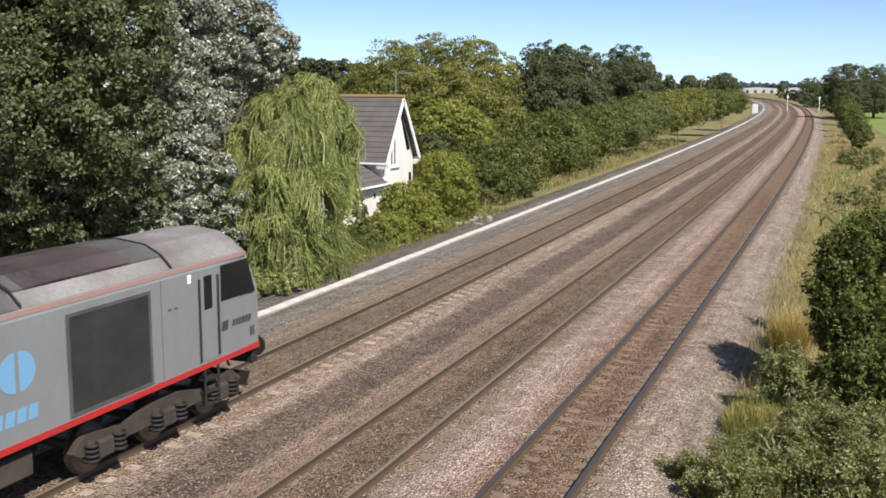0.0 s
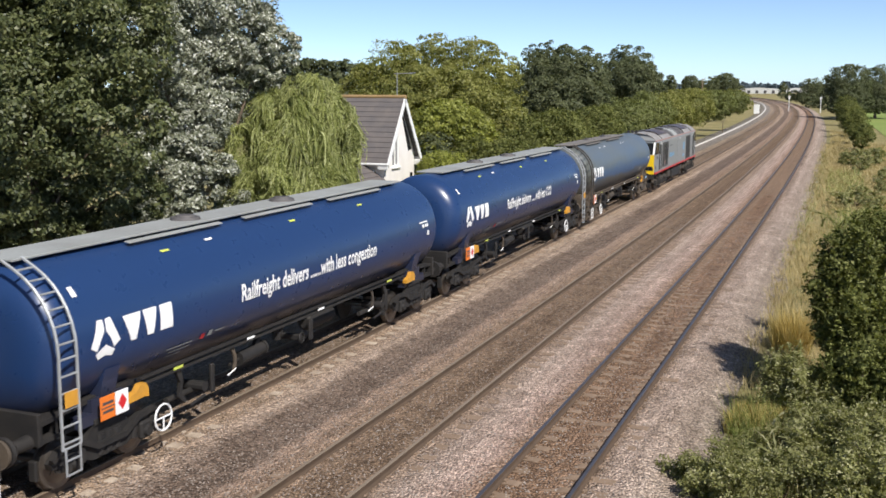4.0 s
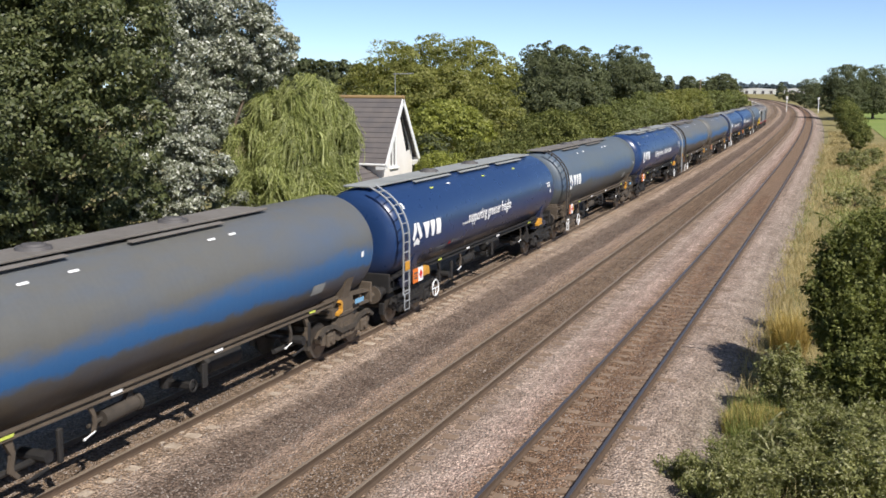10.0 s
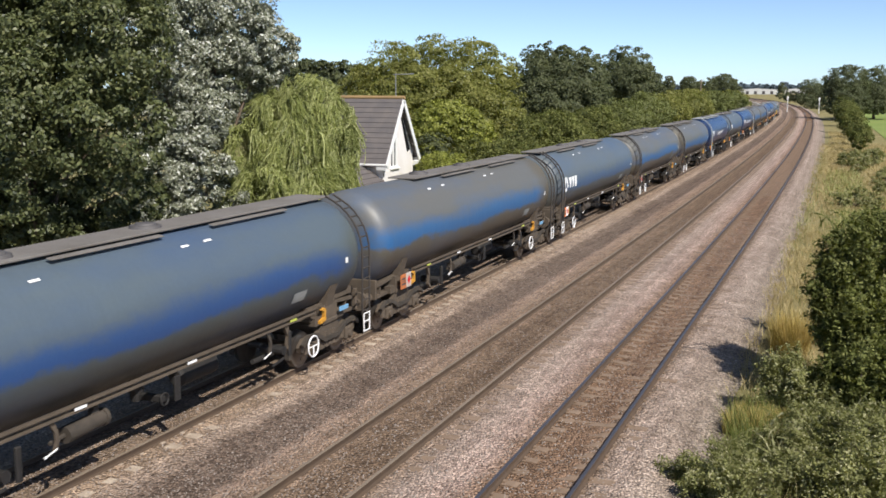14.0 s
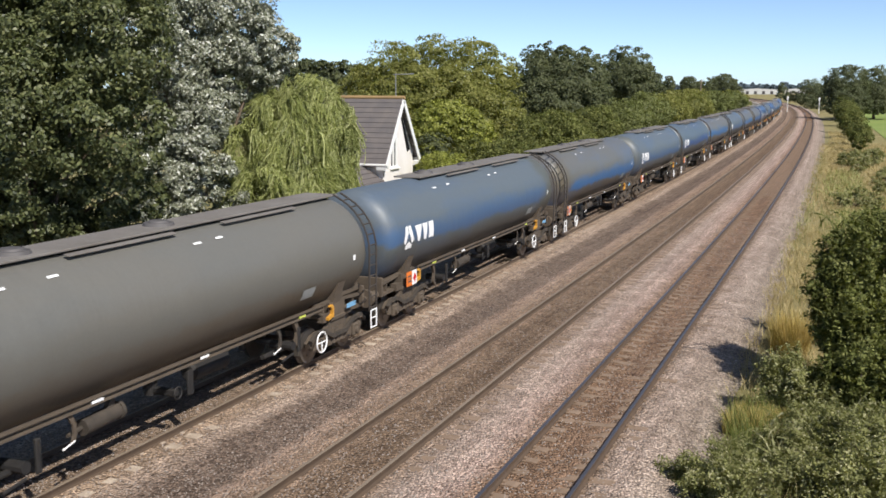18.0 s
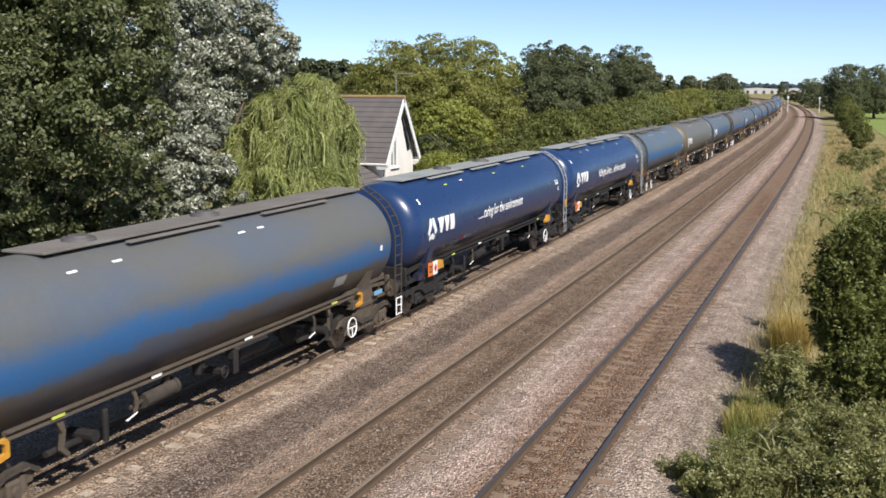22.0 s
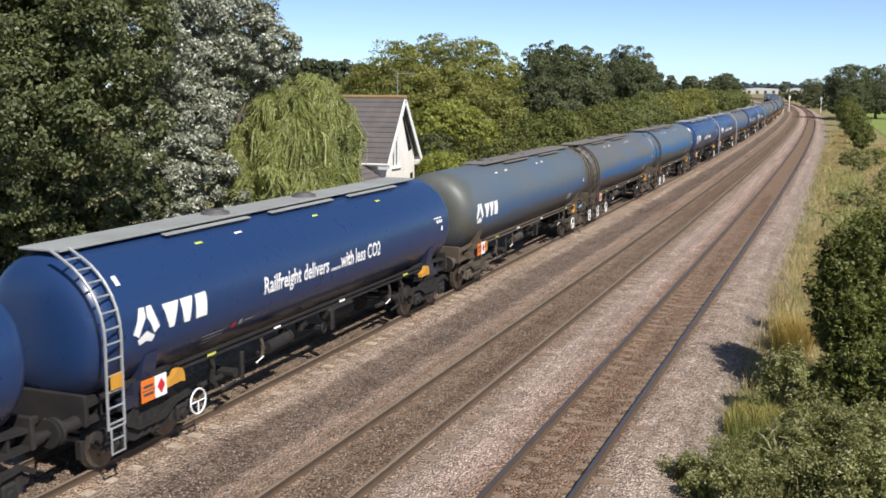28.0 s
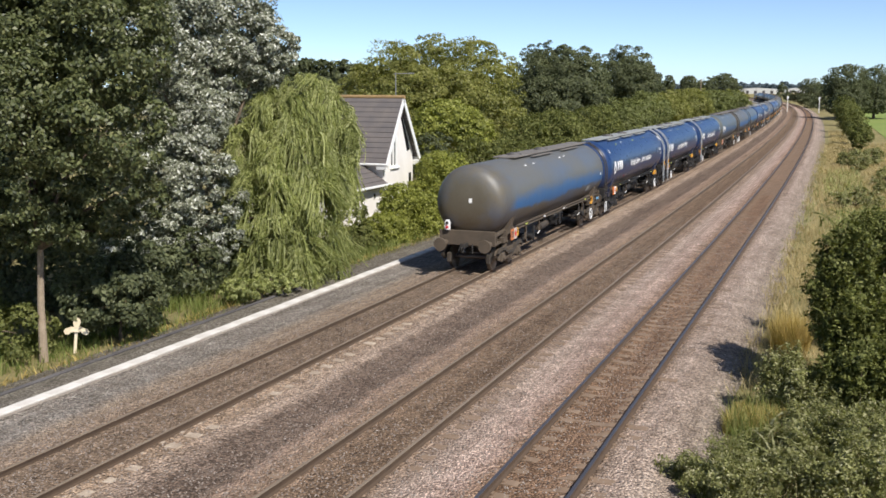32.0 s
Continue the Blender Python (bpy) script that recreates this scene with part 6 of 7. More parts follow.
    for y in (-4.8, 4.7):
        P("brake_hanger", "hanger", hanger, frame_mat, pose(0, y, 0))
    for y in (-2.9, 3.9):
        P("brake_lever", "pale_lever", pale_lever, LOCOUNDER if y > 0 else UNDER, pose(0, y, 0), "worn metal brake lever")
        P("pull_rod", "pull_rod", pull_rod, TRIM, pose(0, y, 0), "white pull rod")
    P("brake_cylinder", "brake_cylinder", brake_cylinder, UNDERBLACK if blue else LOCOUNDER, pose(0, -2.0, 0), smooth=True)
    for y in (-4.2, 4.3):
        P("brake_gear", "brake_gear", brake_gear, UNDERBLACK, pose(0, y, 0))
    P("air_tank", "air_tank", air_tank, UNDERBLACK, pose(0, 1.9, 0), smooth=True)
    P("discharge_valve", "valve", valve, UNDERBLACK, pose(0, 0.2, 0))
    faded = not mark
    P("hazard_board", "board_orange", lambda bm: hazard_panel(bm, -7.07, 0.38), FADED if faded else ORANGE, lab="faded rusty orange hazard board" if faded else "orange hazard board")
    P("hazard_board", "board_white", lambda bm: hazard_panel(bm, -6.69, 0.34), DUSTY if faded else WHITE, lab="dirty white hazard board with a red diamond" if faded else "white hazard board with a red diamond")
    piece("diamond", "board_diamond", lambda bm: diamond(bm, -6.69), REDMARK, w)
    piece("board_text", "board_bars", lambda bm: panel_bars(bm, -7.07), INK, w)
    if mark:
        my = -7.15 if blue else -7.3
        for i in range(3):
            piece("maker_mark", "mark_lobe_%d" % i, lambda bm: emblem(bm, [(y * 1.0, z * 0.88) for y, z in LOBES[i]], 2.57), WHITE, w, pose(0, my, 0), "white lobe of a three-lobed mark")
            piece("maker_name", "mark_block_%d" % i, lambda bm: emblem(bm, [(y, z * 0.8) for y, z in BLOCKS[i]], 2.58), WHITE, w, pose(0, my + 0.48, 0), "white block of the name")
    if slogan:
        slogan_words("slogan_" + slogan, *SLOGANS[slogan], w)
        for i, q in enumerate(PRINT):
            piece("number_bar", "print_%d" % i, lambda bm: plate(bm, *q), WHITE, w)
        for i, q in enumerate(DATA):
            piece("data_bar", "data_%d" % i, lambda bm: plate(bm, *q), PALEGREY if i != 3 else REDMARK, w)
    for i, (y, z) in enumerate(((-4.7, 3.66), (-3.2, 3.68), (0.2, 3.66), (3.8, 3.66)) if blue else ((-4.0, 3.66), (-2.8, 3.67), (1.3, 3.66), (2.1, 3.67))):
        piece("reflector", "reflector_%d%d" % (i, blue), lambda bm: plate(bm, y, z, 0.26, 0.055), LIME if blue and i != 1 else WHITE, w)
    if not blue:
        piece("inspection_plate", "inspection_plate" + key, lambda bm: plate(bm, 5.1, 1.96, 0.6, 0.28), PALEGREY, w)
    if blue:
        piece("warning_label", "warning_label" + key, lambda bm: plate(bm, -7.6, 3.4, 0.12, 0.2), WHITE, w)
    else:
        piece("warning_label", "end_label", lambda bm: box(bm, (0.1, -TANK_L - DOME - 0.004, TANK_Z + 0.1), (0.12, 0.012, 0.17), 0.003), WHITE, w)
    piece("warning_label", "front_label" + key, lambda bm: plate(bm, 7.3, 2.5, 0.14, 0.14), WHITE, w)
    for y in (-4.9, -2.3, 0.9, 4.9):
        piece("solebar_mark", "solebar_mark" + str(y), lambda bm: box(bm, (1.226, y, 1.43), (0.012, 0.3, 0.05), 0.002), LIME if y in (-4.9, 4.9) else WHITE, w)
    if not blue:
        P("end_bulkhead", "shroud", shroud, UNDER, Matrix() if end > 0 else FLIP)
        piece("release_label", "release_label", lambda bm: box(bm, (1.26, 7.4, 1.25), (0.012, 0.5, 0.12), 0.002), SKYBLUE, w)
    return w


# ---- the locomotive
BODY = ((-1.24, 1.16), (-1.32, 1.3), (-1.32, 3.22), (-1.24, 3.36), (-1.02, 3.58), (-0.66, 3.76), (0.0, 3.84), (0.66, 3.76), (1.02, 3.58), (1.24, 3.36), (1.32, 3.22), (1.32, 1.3), (1.24, 1.16))


def nose(z):
    """How far the end reaches at a height: an upright front below, a raked windscreen above, the roof's peak over it."""
    return 9.98 if z < 1.25 else 10.06 if z < 2.42 else 10.06 - (z - 2.42) * 0.52 if z < 3.3 else 9.72 - (z - 3.3) * 0.7


def loco_body(bm):
    zs = sorted({z for x, z in BODY} | {2.42, 3.3})
    pts = []
    for (x, z), (u, w) in zip(BODY, BODY[1:] + BODY[:1]):
        pts.append((x, z))
        if x == u and abs(w - z) > 1:
            mids = [2.42, 2.9] if w > z else [2.9, 2.42]
            pts += [(x, k) for k in mids]
    rows = []
    for f in (-1, -0.9, -0.5, 0, 0.5, 0.9, 1):
        rows.append([bm.verts.new((x * (0.965 if abs(f) == 1 else 1), f * nose(z), z)) for x, z in pts])
    n = len(pts)
    for a, b in zip(rows, rows[1:]):
        for k in range(n):
            bm.faces.new((a[k], a[(k + 1) % n], b[(k + 1) % n], b[k]))
    for r in (rows[0], rows[-1]):
        # end face in level bands
        byz = {}
        for v in r:
            byz.setdefault(round(v.co.z, 3), []).append(v)
        order = sorted(byz)
        for z0, z1 in zip(order, order[1:]):
            a, b = sorted(byz[z0], key=lambda v: v.co.x), sorted(byz[z1], key=lambda v: v.co.x)
            vs = [a[0], a[-1], b[-1], b[0]] if len(a) > 1 and len(b) > 1 else [a[0], a[-1], b[0]]
            bm.faces.new(vs)
    bmesh.ops.recalc_face_normals(bm, faces=bm.faces)


def loco_roof(bm, y0, y1, lift, wide):
    pts = [(x, z + lift) for x, z in BODY if z > 3.3 and abs(x) <= wide]
    rows = [[bm.verts.new((x, y, z)) for x, z in pts] for y in (y0, y1)]
    low = [[bm.verts.new((x, y, z - 0.05)) for x, z in pts] for y in (y0, y1)]
    n = len(pts)
    for k in range(n - 1):
        bm.faces.new((rows[0][k], rows[0][k + 1], rows[1][k + 1], rows[1][k]))
        for r, l in zip(rows, low):
            bm.faces.new((r[k], r[k + 1], l[k + 1], l[k]))
    for k in (0, n - 1):
        bm.faces.new((rows[0][k], rows[1][k], low[1][k], low[0][k]))
    bmesh.ops.recalc_face_normals(bm, faces=bm.faces)


def locomotive():
    ob = thing("locomotive", "grey diesel locomotive with a yellow end and red stripe", "locomotive")

    def P(name, make, mat, label="", smooth=False, parent=None, at=None):
        bm = bmesh.new()
        make(bm)
        q = part(name, bm, mat, parent or ob, label, smooth)
        if at is not None:
            q.matrix_local = at
        return q

    P("body", loco_body, BODYGREY)
    for side in (1, -1):
        P("sole_stripe", lambda bm: prism(bm, [(-10.0, 1.19), (10.0, 1.19), (10.0, 1.30), (-10.0, 1.30)], side * 1.29, side * 1.334, axis=0), RED, "red stripe along the sole")
        P("cant_line", lambda bm: prism(bm, [(-9.6, 3.27), (9.6, 3.27), (9.6, 3.35), (-9.6, 3.35)], side * 1.24, side * 1.305, axis=0), PALERED, "faded red line under the roof")
    # roof panels
    for y0, y1, mat, lift, wide in ((-9.55, -7.2, ROOFGREY, 0.012, 1.3), (-7.1, -3.2, SOOT, 0.03, 1.1), (-3.1, -1.7, SOOT, 0.022, 1.3), (-1.6, 0.1, PALEGREY, 0.02, 1.3),
                                    (0.2, 1.4, SOOT, 0.022, 1.3), (1.5, 3.1, SOOT, 0.022, 1.3), (3.2, 7.0, SOOT, 0.05, 1.1), (7.1, 9.55, ROOFGREY, 0.012, 1.3)):
        P("roof_panel", lambda bm: loco_roof(bm, y0, y1, lift, wide), mat)
    for y0, y1 in ((-7.1, -3.2), (3.2, 7.0)):
        P("roof_edge", lambda bm: loco_roof(bm, y0, y1, 0.012, 1.3), ROOFGREY)
        P("fan_cover", lambda bm: loco_roof(bm, y0 + 0.25, y1 - 0.9, 0.062, 1.1), FANCOVER, "dark sheeted fan cover")
    for y in (-7.15, 3.15, 7.05):
        P("roof_strap", lambda bm: loco_roof(bm, y - 0.022, y + 0.022, 0.066, 1.3), BLACK, "black strap across the roof")
    P("exhaust", lambda bm: box(bm, (0.25, -2.4, 3.86), (0.5, 0.7, 0.1), 0.03), BLACK)
    for x in (-0.55, -0.3, -0.05):
        P("horn", lambda bm: rod(bm, (x, -9.2, 3.9), (x, -9.55, 3.92), 0.05, 0.1, 12), BLACK, smooth=True)
    # bodyside: cab windows, doors, grilles
    for end in (-1, 1):
        sgn = lambda a, b: (min(end * a, end * b), max(end * a, end * b))
        for side in (1, -1):
            y0, y1 = sgn(8.58, 9.72)
            P("side_window", lambda bm: prism(bm, [(end * 8.58, 2.46), (end * 9.88, 2.46), (end * 9.6, 3.2), (end * 8.58, 3.2)], side * 1.29, side * 1.33, axis=0), GLASS, "dark cab side window")
            y0, y1 = sgn(7.82, 8.4)
            door = P("cab_door", lambda bm: prism(bm, [(y0, 1.36), (y1, 1.36), (y1, 3.2), (y0, 3.2)], side * 1.29, side * 1.331, axis=0), BODYGREY)
            P("door_window", lambda bm: prism(bm, [(y0 + 0.15, 2.4), (y1 - 0.15, 2.4), (y1 - 0.15, 3.08), (y0 + 0.15, 3.08)], side * 1.3, side * 1.336, axis=0), GLASS, parent=door)
            for y in (y0 - 0.035, y1 + 0.035):
                P("handrail", lambda bm: rod(bm, (side * 1.36, y, 1.4), (side * 1.36, y, 3.05), 0.022, seg=8), BLACK, parent=door)
            P("cab_steps", lambda bm: [box(bm, (side * 1.22, end * 8.2, z), (0.2, 0.46, 0.05), 0.01) for z in (0.42, 0.68, 0.94)] + [box(bm, (side * 1.3, end * 8.2 + dy, 0.78), (0.05, 0.05, 0.85), 0.01) for dy in (-0.24, 0.24)], UNDERBLACK)
        # the end: yellow panel, windscreen, lamps, buffers
        def front(bm):
            prism(bm, [(-1.26, 1.2), (1.26, 1.2), (1.26, 2.44), (-1.26, 2.44)], end * 10.0, end * 10.085, axis=1)
        face = P("nose_panel", front, YELLOW, "yellow painted nose panel")
        for x in (-0.9, 0.9):
            P("lamp_recess", lambda bm: prism(bm, [(x - 0.3, 1.42), (x + 0.3, 1.42), (x + 0.3, 1.62), (x + 0.24, 1.7), (x - 0.24, 1.7), (x - 0.3, 1.62)], end * 10.05, end * 10.092, axis=1), BLACK, parent=face)
        for x in (-1.02, -0.78, 0.78, 1.02):
            P("lamp", lambda bm: box(bm, (x, end * 10.1, 1.555), (0.17, 0.04, 0.15), 0.03), GLASS, parent=face)
        P("nose_door_line", lambda bm: prism(bm, [(0.28, 1.7), (0.31, 1.7), (0.31, 2.42), (0.28, 2.42)], end * 10.05, end * 10.089, axis=1), SOOT, parent=face)
        for i, z in enumerate((2.33, 2.39)):
            P("nose_vent", lambda bm: box(bm, (-0.3, end * 10.09, z), (1.0, 0.02, 0.03), 0.004), SOOT, parent=face)
        P("number_bar", lambda bm: box(bm, (-0.1, end * 10.09, 1.95), (0.42, 0.012, 0.11), 0.003), INK, parent=face)
        lean = math.atan(0.52)
        for x in (-0.6, 0.6):
            P("windscreen", lambda bm: box(bm, (x, end * 9.85, 2.84), (1.06, 0.05, 0.8), 0.03, Matrix.Rotation(end * lean, 4, "X")), GLASS, "dark raked windscreen")
        for x in (-1.2, 1.2):
            P("screen_pillar", lambda bm: box(bm, (x, end * 9.86, 2.84), (0.12, 0.06, 0.9), 0.02, Matrix.Rotation(end * lean, 4, "X")), TRIM, "white screen pillar")
        P("buffer_beam", lambda bm: box(bm, (0, end * 9.95, 1.02), (2.5, 0.2, 0.36), 0.03), UNDERBLACK)
        for x in (-0.87, 0.87):
            P("buffer", lambda bm: [rod(bm, (x, end * 10.02, 1.05), (x, end * 10.5, 1.05), 0.14, 0.11, 12), rod(bm, (x, end * 10.55, 1.05), (x, end * 10.62, 1.05), 0.25, 0.24, 18)], UNDERBLACK, smooth=True)
        P("coupling", lambda bm: [box(bm, (0, end * 10.2, 1.0), (0.12, 0.5, 0.18), 0.03), rod(bm, (0.3, end * 10.08, 1.0), (0.35, end * 10.3, 0.6), 0.03, seg=6)], UNDERBLACK)
        P("snow_plough", lambda bm: prism(bm, [(-1.0, 0.3), (1.0, 0.3), (1.1, 0.62), (-1.1, 0.62)], end * 9.9, end * 9.96, axis=1), UNDERBLACK)
        # six-wheeled bogie
        bg = thing("bogie", "", "")
        bg.parent, bg.matrix_local = ob, pose(0, end * 6.85, 0)
        for side in (1, -1):
            P("side_frame", lambda bm: prism(bm, [(-2.6, 0.62), (-2.3, 0.85), (-1.2, 0.72), (-0.4, 0.9), (0.4, 0.9), (1.2, 0.72), (2.3, 0.85), (2.6, 0.62), (2.4, 0.5), (-2.4, 0.5)], side * 1.02, side * 1.16, axis=0), LOCOUNDER, parent=bg)
            for y in (-1.82, 0.0, 1.82):
                for dy in (-0.36, 0.36):
                    P("coil_spring", lambda bm: [ring(bm, (side * 1.2, y + dy, 0.4 + 0.09 * k), 0.12, 0.032, "z", 14, 5) for k in range(4)], UNDERBLACK, parent=bg)
                P("axle_box", lambda bm: [box(bm, (side * 1.17, y, 0.52), (0.18, 0.42, 0.36), 0.05)] + [rod(bm, (side * 1.14, y + dy, 0.36), (side * 1.14, y + dy, 0.76), 0.12, seg=12) for dy in (-0.36, 0.36)], LOCOUNDER, parent=bg)
        for y in (-1.82, 0.0, 1.82):
            P("wheelset", wheelset, WHEEL, smooth=True, parent=bg, at=pose(0, y, 0.46))
    for side in (1, -1):
        P("engine_grille", lambda bm: prism(bm, [(-7.07, 1.5), (-4.7, 1.5), (-4.7, 3.06), (-7.07, 3.06)], side * 1.27, side * 1.326, axis=0), BLACK, "dark radiator grille")
        for y, z, u, w, r in ((-6.8, 1.6, -6.45, 2.95, 0.045), (-6.35, 1.7, -6.1, 2.9, 0.035), (-5.9, 1.6, -6.0, 2.6, 0.03), (-5.5, 1.62, -5.75, 2.95, 0.05), (-5.2, 1.7, -4.95, 2.9, 0.04), (-6.7, 2.3, -5.9, 2.45, 0.03)):
            P("grille_strut", lambda bm: rod(bm, (side * 1.325, y, z), (side * 1.325, u, w), r, seg=6), MESHBLACK)
        for y, z, w, h, mat in ((-6.35, 2.0, 0.3, 0.5, SOOT), (-5.95, 1.72, 0.28, 0.3, PALERED), (-6.6, 1.68, 0.36, 0.16, SOOT), (-5.3, 2.2, 0.2, 0.7, MESHBLACK)):
            P("engine_fitting", lambda bm: box(bm, (side * 1.32, y, z), (0.03, w, h), 0.01), mat)
        P("grille_frame", lambda bm: [prism(bm, o, side * 1.31, side * 1.336, axis=0) for o in ([(-7.12, 1.45), (-4.65, 1.45), (-4.65, 1.5), (-7.12, 1.5)], [(-7.12, 3.06), (-4.65, 3.06), (-4.65, 3.11), (-7.12, 3.11)], [(-7.12, 1.5), (-7.07, 1.5), (-7.07, 3.06), (-7.12, 3.06)], [(-4.7, 1.5), (-4.65, 1.5), (-4.65, 3.06), (-4.7, 3.06)])], SOOT)
        P("intake_mesh", lambda bm: prism(bm, [(4.1, 1.4), (6.2, 1.4), (6.2, 3.04), (4.1, 3.04)], side * 1.29, side * 1.332, axis=0), MESHBLACK, "dark mesh air intake")
        P("intake_frame", lambda bm: [prism(bm, o, side * 1.31, side * 1.338, axis=0) for o in ([(4.03, 1.34), (6.27, 1.34), (6.27, 1.4), (4.03, 1.4)], [(4.03, 3.04), (6.27, 3.04), (6.27, 3.1), (4.03, 3.1)], [(4.03, 1.4), (4.1, 1.4), (4.1, 3.04), (4.03, 3.04)], [(6.2, 1.4), (6.27, 1.4), (6.27, 3.04), (6.2, 3.04)])], SOOT)
        P("fuel_tank", lambda bm: box(bm, (side * 0.75, 0.1, 0.65), (0.9, 3.9, 0.62), 0.08), UNDERBLACK)
        P("underframe_box", lambda bm: box(bm, (side * 0.85, -2.9, 0.75), (0.6, 1.1, 0.55), 0.05), LOCOUNDER)
        P("underframe_box", lambda bm: box(bm, (side * 0.85, 2.9, 0.8), (0.6, 0.9, 0.45), 0.05), LOCOUNDER)
    for y in (-0.25, 6.6, -7.3):
        P("panel_seam", lambda bm: box(bm, (1.3205, y, 2.28), (0.005, 0.012, 1.9)), SOOT)
    for y in (7.05, 6.85):
        P("side_vent", lambda bm: box(bm, (1.322, y, 2.62), (0.014, 0.1, 0.05), 0.002), SOOT)
    for y in (-9.75, 9.75):
        for dy in (-0.05, 0.05):
            P("cab_slot", lambda bm: box(bm, (1.322, y + dy, 1.62), (0.012, 0.035, 0.2)), SOOT)
    # owner's marks as plain shapes: a light blue disc with a split, blocks below; more blocks along the side
    def disc(bm):
        for s in (-1, 1):
            flat(bm, [(2.9 + s * (0.04 + 0.36 * math.sin(a)), 2.42 + 0.33 * math.cos(a)) for a in [math.pi * i / 12 for i in range(13)]])
        for v in bm.verts:
            v.co.x = 1.327
    P("maker_mark", disc, SKYBLUE, "light blue split disc")

    def blocks(bm, y, z, n, w, h):
        for i in range(n):
            rect(bm, y + i * w * 1.25, z, w, h, 0.02)
        for v in bm.verts:
            v.co.x = 1.327
    P("maker_name", lambda bm: blocks(bm, 2.45, 1.72, 4, 0.2, 0.24), SKYBLUE, "light blue block name")
    P("maker_name", lambda bm: blocks(bm, -3.95, 2.1, 4, 0.22, 0.3), SKYBLUE, "light blue block name")
    P("maker_name", lambda bm: blocks(bm, -2.7, 2.1, 5, 0.15, 0.26), SKYBLUE, "light blue block name")
    P("web_line", lambda bm: blocks(bm, -3.95, 2.76, 9, 0.13, 0.05), INK)
    P("operator_name", lambda bm: blocks(bm, 8.7, 1.93, 1, 0.24, 0.2), INK)
    P("operator_name", lambda bm: blocks(bm, 9.02, 1.93, 6, 0.1, 0.13), INK)
    P("loco_number", lambda bm: blocks(bm, -9.3, 2.22, 5, 0.08, 0.15), INK)
    for y in (0.9, -7.65, 7.5):
        P("cab_label", lambda bm: box(bm, (1.322, y, 3.1), (0.014, 0.11, 0.17), 0.002), WHITE)
    # the body is a little shorter behind the middle
    for o in ob.children:
        if o.type == "MESH":
            for v in o.data.vertices:
                v.co.y = 0.985 * v.co.y + 0.15
        else:
            o.location.y = 0.985 * o.location.y + 0.15
    for o in ob.children_recursive:
        if o.type == "MESH" and o.parent is not ob and o.parent.type == "MESH":
            for v in o.data.vertices:
                v.co.y = 0.985 * v.co.y + 0.15
    return ob


def tail_lamp(parent):
    bm = bmesh.new()
    prism(bm, [(-0.1, 1.55), (0.1, 1.55), (0.1, 1.82), (0.055, 1.92), (-0.055, 1.92), (-0.1, 1.82)], -8.62, -8.53, axis=1)
    lamp = part("tail_lamp", bm, WHITE, parent, "white tail lamp board")
    lamp.matrix_local = pose(-0.75, 0, 0)
    for z in (1.65, 1.81):
        bm = bmesh.new()
        rod(bm, (0, -8.62, z), (0, -8.66, z), 0.055, seg=14)
        part("lamp_lens", bm, REDMARK if z < 1.7 else BLACK, lamp)


B, G, Y, D, S, W = NAVY, GRIMY, GRIMYBLUE, GRIMYDARK, STEELBLUE, WORNBLUE
BLUE_LABEL = "navy blue tank wagon with a white slogan"
GREY_LABEL = "grimy grey tank wagon with a blue band rubbed clean"
NAMED_LABEL = "grimy grey-blue tank wagon with a white name"
ORDER = ((Y, 1, "", "rear"), (B, 1, "co2", "front"), (B, 1, "congestion", "rear"), (G, 0, "", "front"), (G, 0, "", "rear"), (B, 1, "emissions", "front"),
         (Y, 1, "", "rear"), (B, 1, "freight", "rear"), (G, 0, "", "rear"), (G, 0, "", "rear"), (Y, 1, "", "rear"), (G, 0, "", "front"), (S, 1, "", "front"),
         (Y, 1, "", "front"), (G, 0, "", "rear"), (Y, 1, "", "front"), (D, 1, "", "front"), (W, 0, "", "rear"), (B, 1, "congestion", "front"), (B, 1, "care", "front"),
         (G, 0, "", "front"), (B, 1, "emissions", "front"), (B, 1, "care", "front"), (W, 0, "", "rear"), (G, 0, "", "rear"), (Y, 1, "", "front"), (B, 1, "co2", "rear"),
         (B, 1, "freight", "rear"), (B, 1, "congestion", "front"), (G, 0, "", "front"))
LOCO = locomotive()
WAGONS, BUILT = [], {}
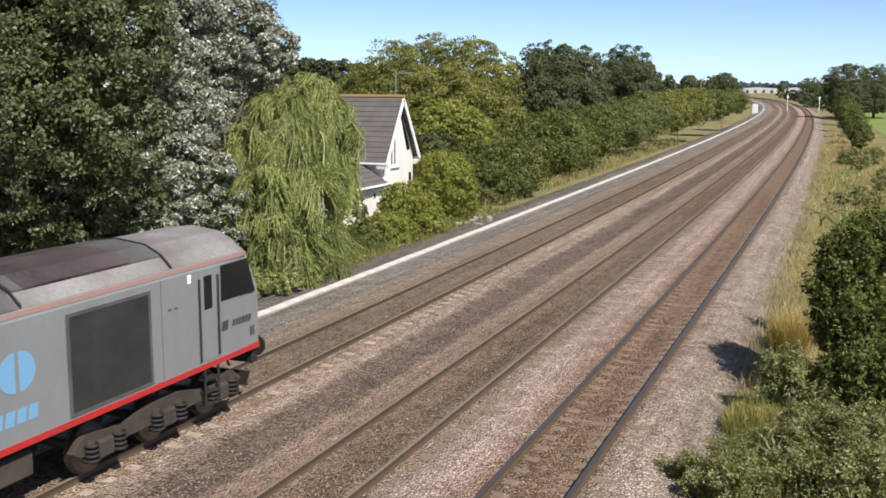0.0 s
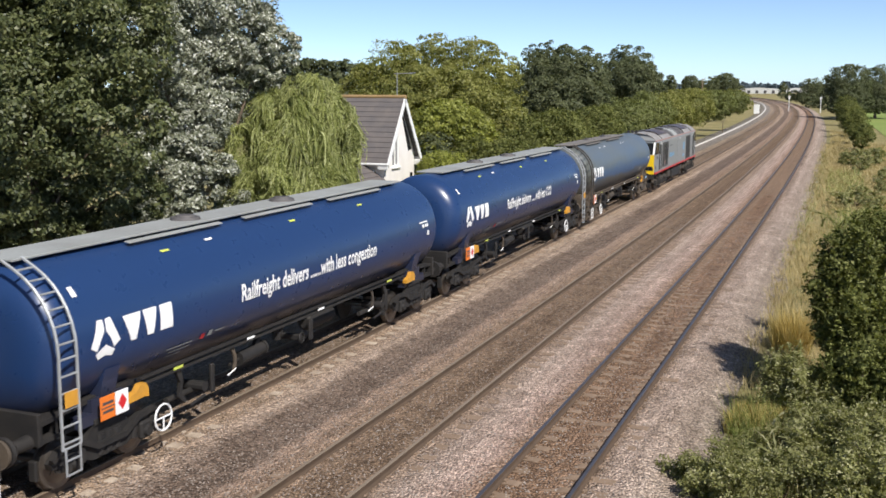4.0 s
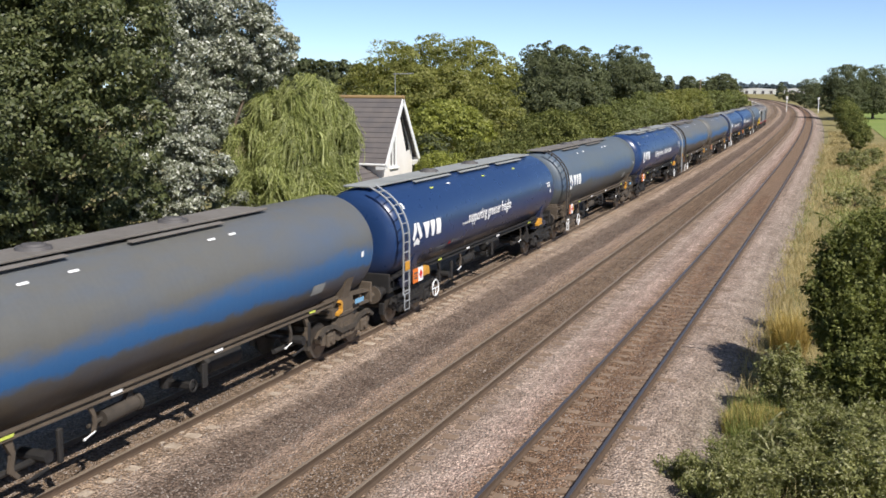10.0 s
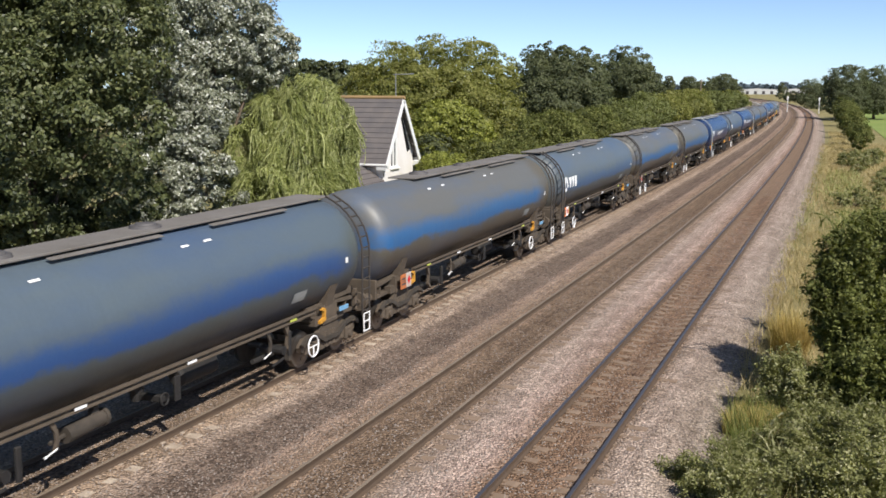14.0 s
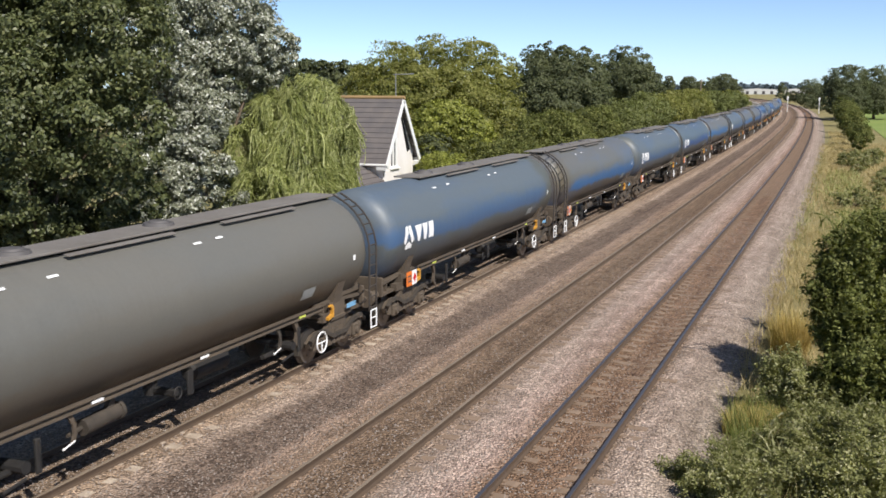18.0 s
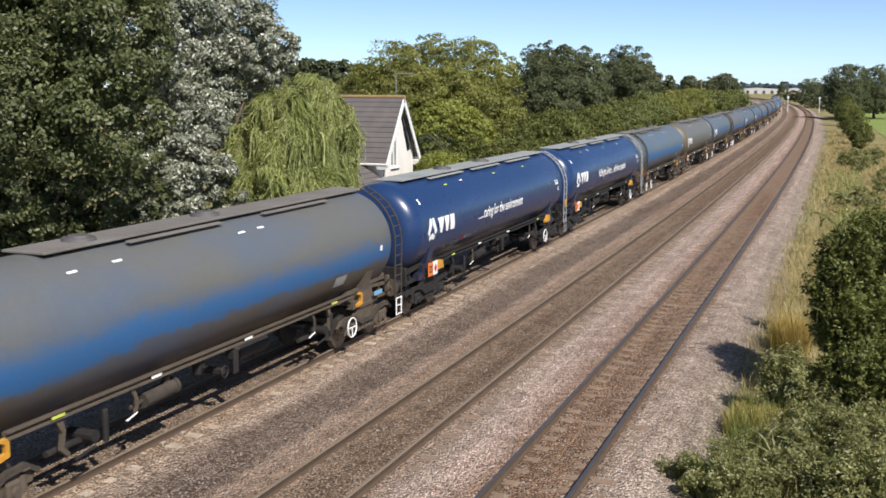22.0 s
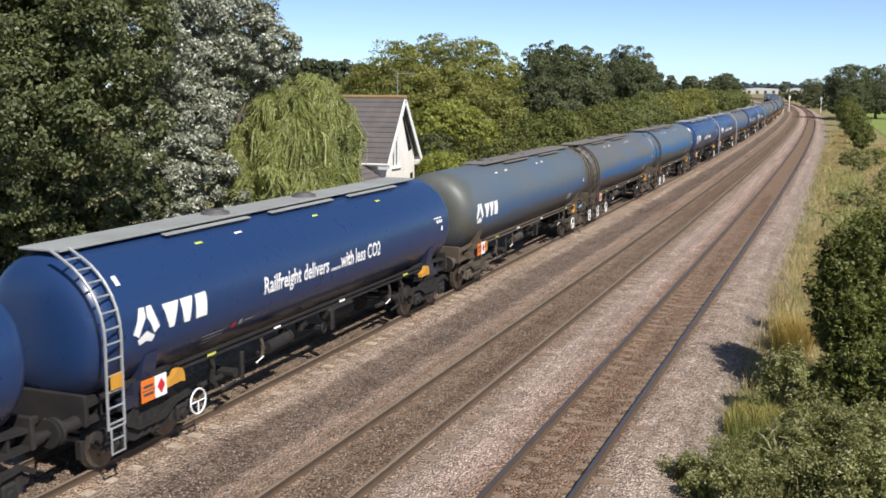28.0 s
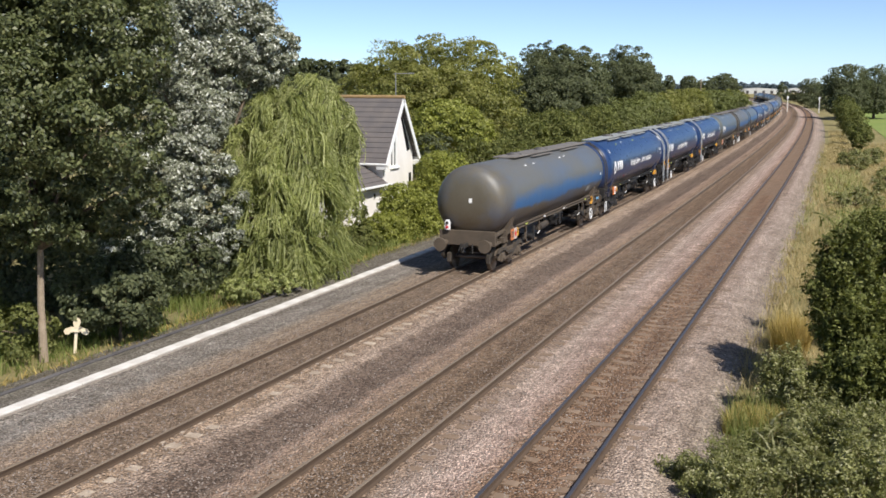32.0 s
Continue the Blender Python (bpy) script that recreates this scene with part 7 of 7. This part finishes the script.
for coat, mark, slogan, ladder_at in ORDER:
    look_key = (coat.name, mark, slogan, ladder_at)
    if look_key in BUILT:
        WAGONS.append(copy_thing(BUILT[look_key], Matrix()))
    else:
        BUILT[look_key] = tank_wagon(coat is NAVY, coat, mark, slogan, ladder_at, BLUE_LABEL if slogan else NAMED_LABEL if mark else GREY_LABEL)
        WAGONS.append(BUILT[look_key])
tail_lamp(WAGONS[-1])


def resized(vehicles, k):
    """All vehicles at the size that their length over buffers gives; shared meshes once."""
    done = set()
    for o in [c for v in vehicles for c in v.children_recursive]:
        o.location = o.location * k
        if o.type == "MESH" and o.data.name not in done:
            done.add(o.data.name)
            o.data.transform(Matrix.Scale(k, 4))


SIZE = 1.0205
resized([LOCO, *WAGONS], SIZE)


def travelled(t):
    """How far the train has gone: it gathers speed gently."""
    return SIZE * (16.674 * t + 0.0611 * t * t - 0.000432 * t ** 3) - 0.9 * max(0.0, 1 - t / 3.6) ** 2


def vehicle_rows(start):
    rows = []
    for i in (k / 2 for k in range(65)):
        s = start + travelled(i)
        x, y, a = line_at(s)
        q = on_line(s, -13.444)
        rows.append((float(i), pose(q.x, q.y, 0, 0, 0, math.degrees(a))))
    return rows


def spin_rows(y):
    """A wheelset that rolls without slipping: its turn for every thirtieth of a second."""
    rows = []
    for i in range(961):
        t = i / 30
        rows.append((t, pose(0, y, 0.46 * SIZE, -math.degrees(travelled(t) / (0.46 * SIZE)))))
    return rows


def motions():
    walk(LOCO, vehicle_rows(10.1))
    for i, wagon in enumerate(WAGONS):
        walk(wagon, vehicle_rows(8.2 - 18.562 * (i + 1)))
    # all wheelsets at the same place in their bogies roll alike and share one set of keys
    rolling = {}
    for vehicle in (LOCO, *WAGONS):
        for o in vehicle.children_recursive:
            if o.name.startswith("wheelset"):
                y = round(o.location.y, 3)
                if y not in rolling:
                    walk(o, spin_rows(y))
                    rolling[y] = o.animation_data
                else:
                    o.rotation_mode = "QUATERNION"
                    keys = o.animation_data_create()
                    keys.action, keys.action_slot = rolling[y].action, rolling[y].action_slot


motions()
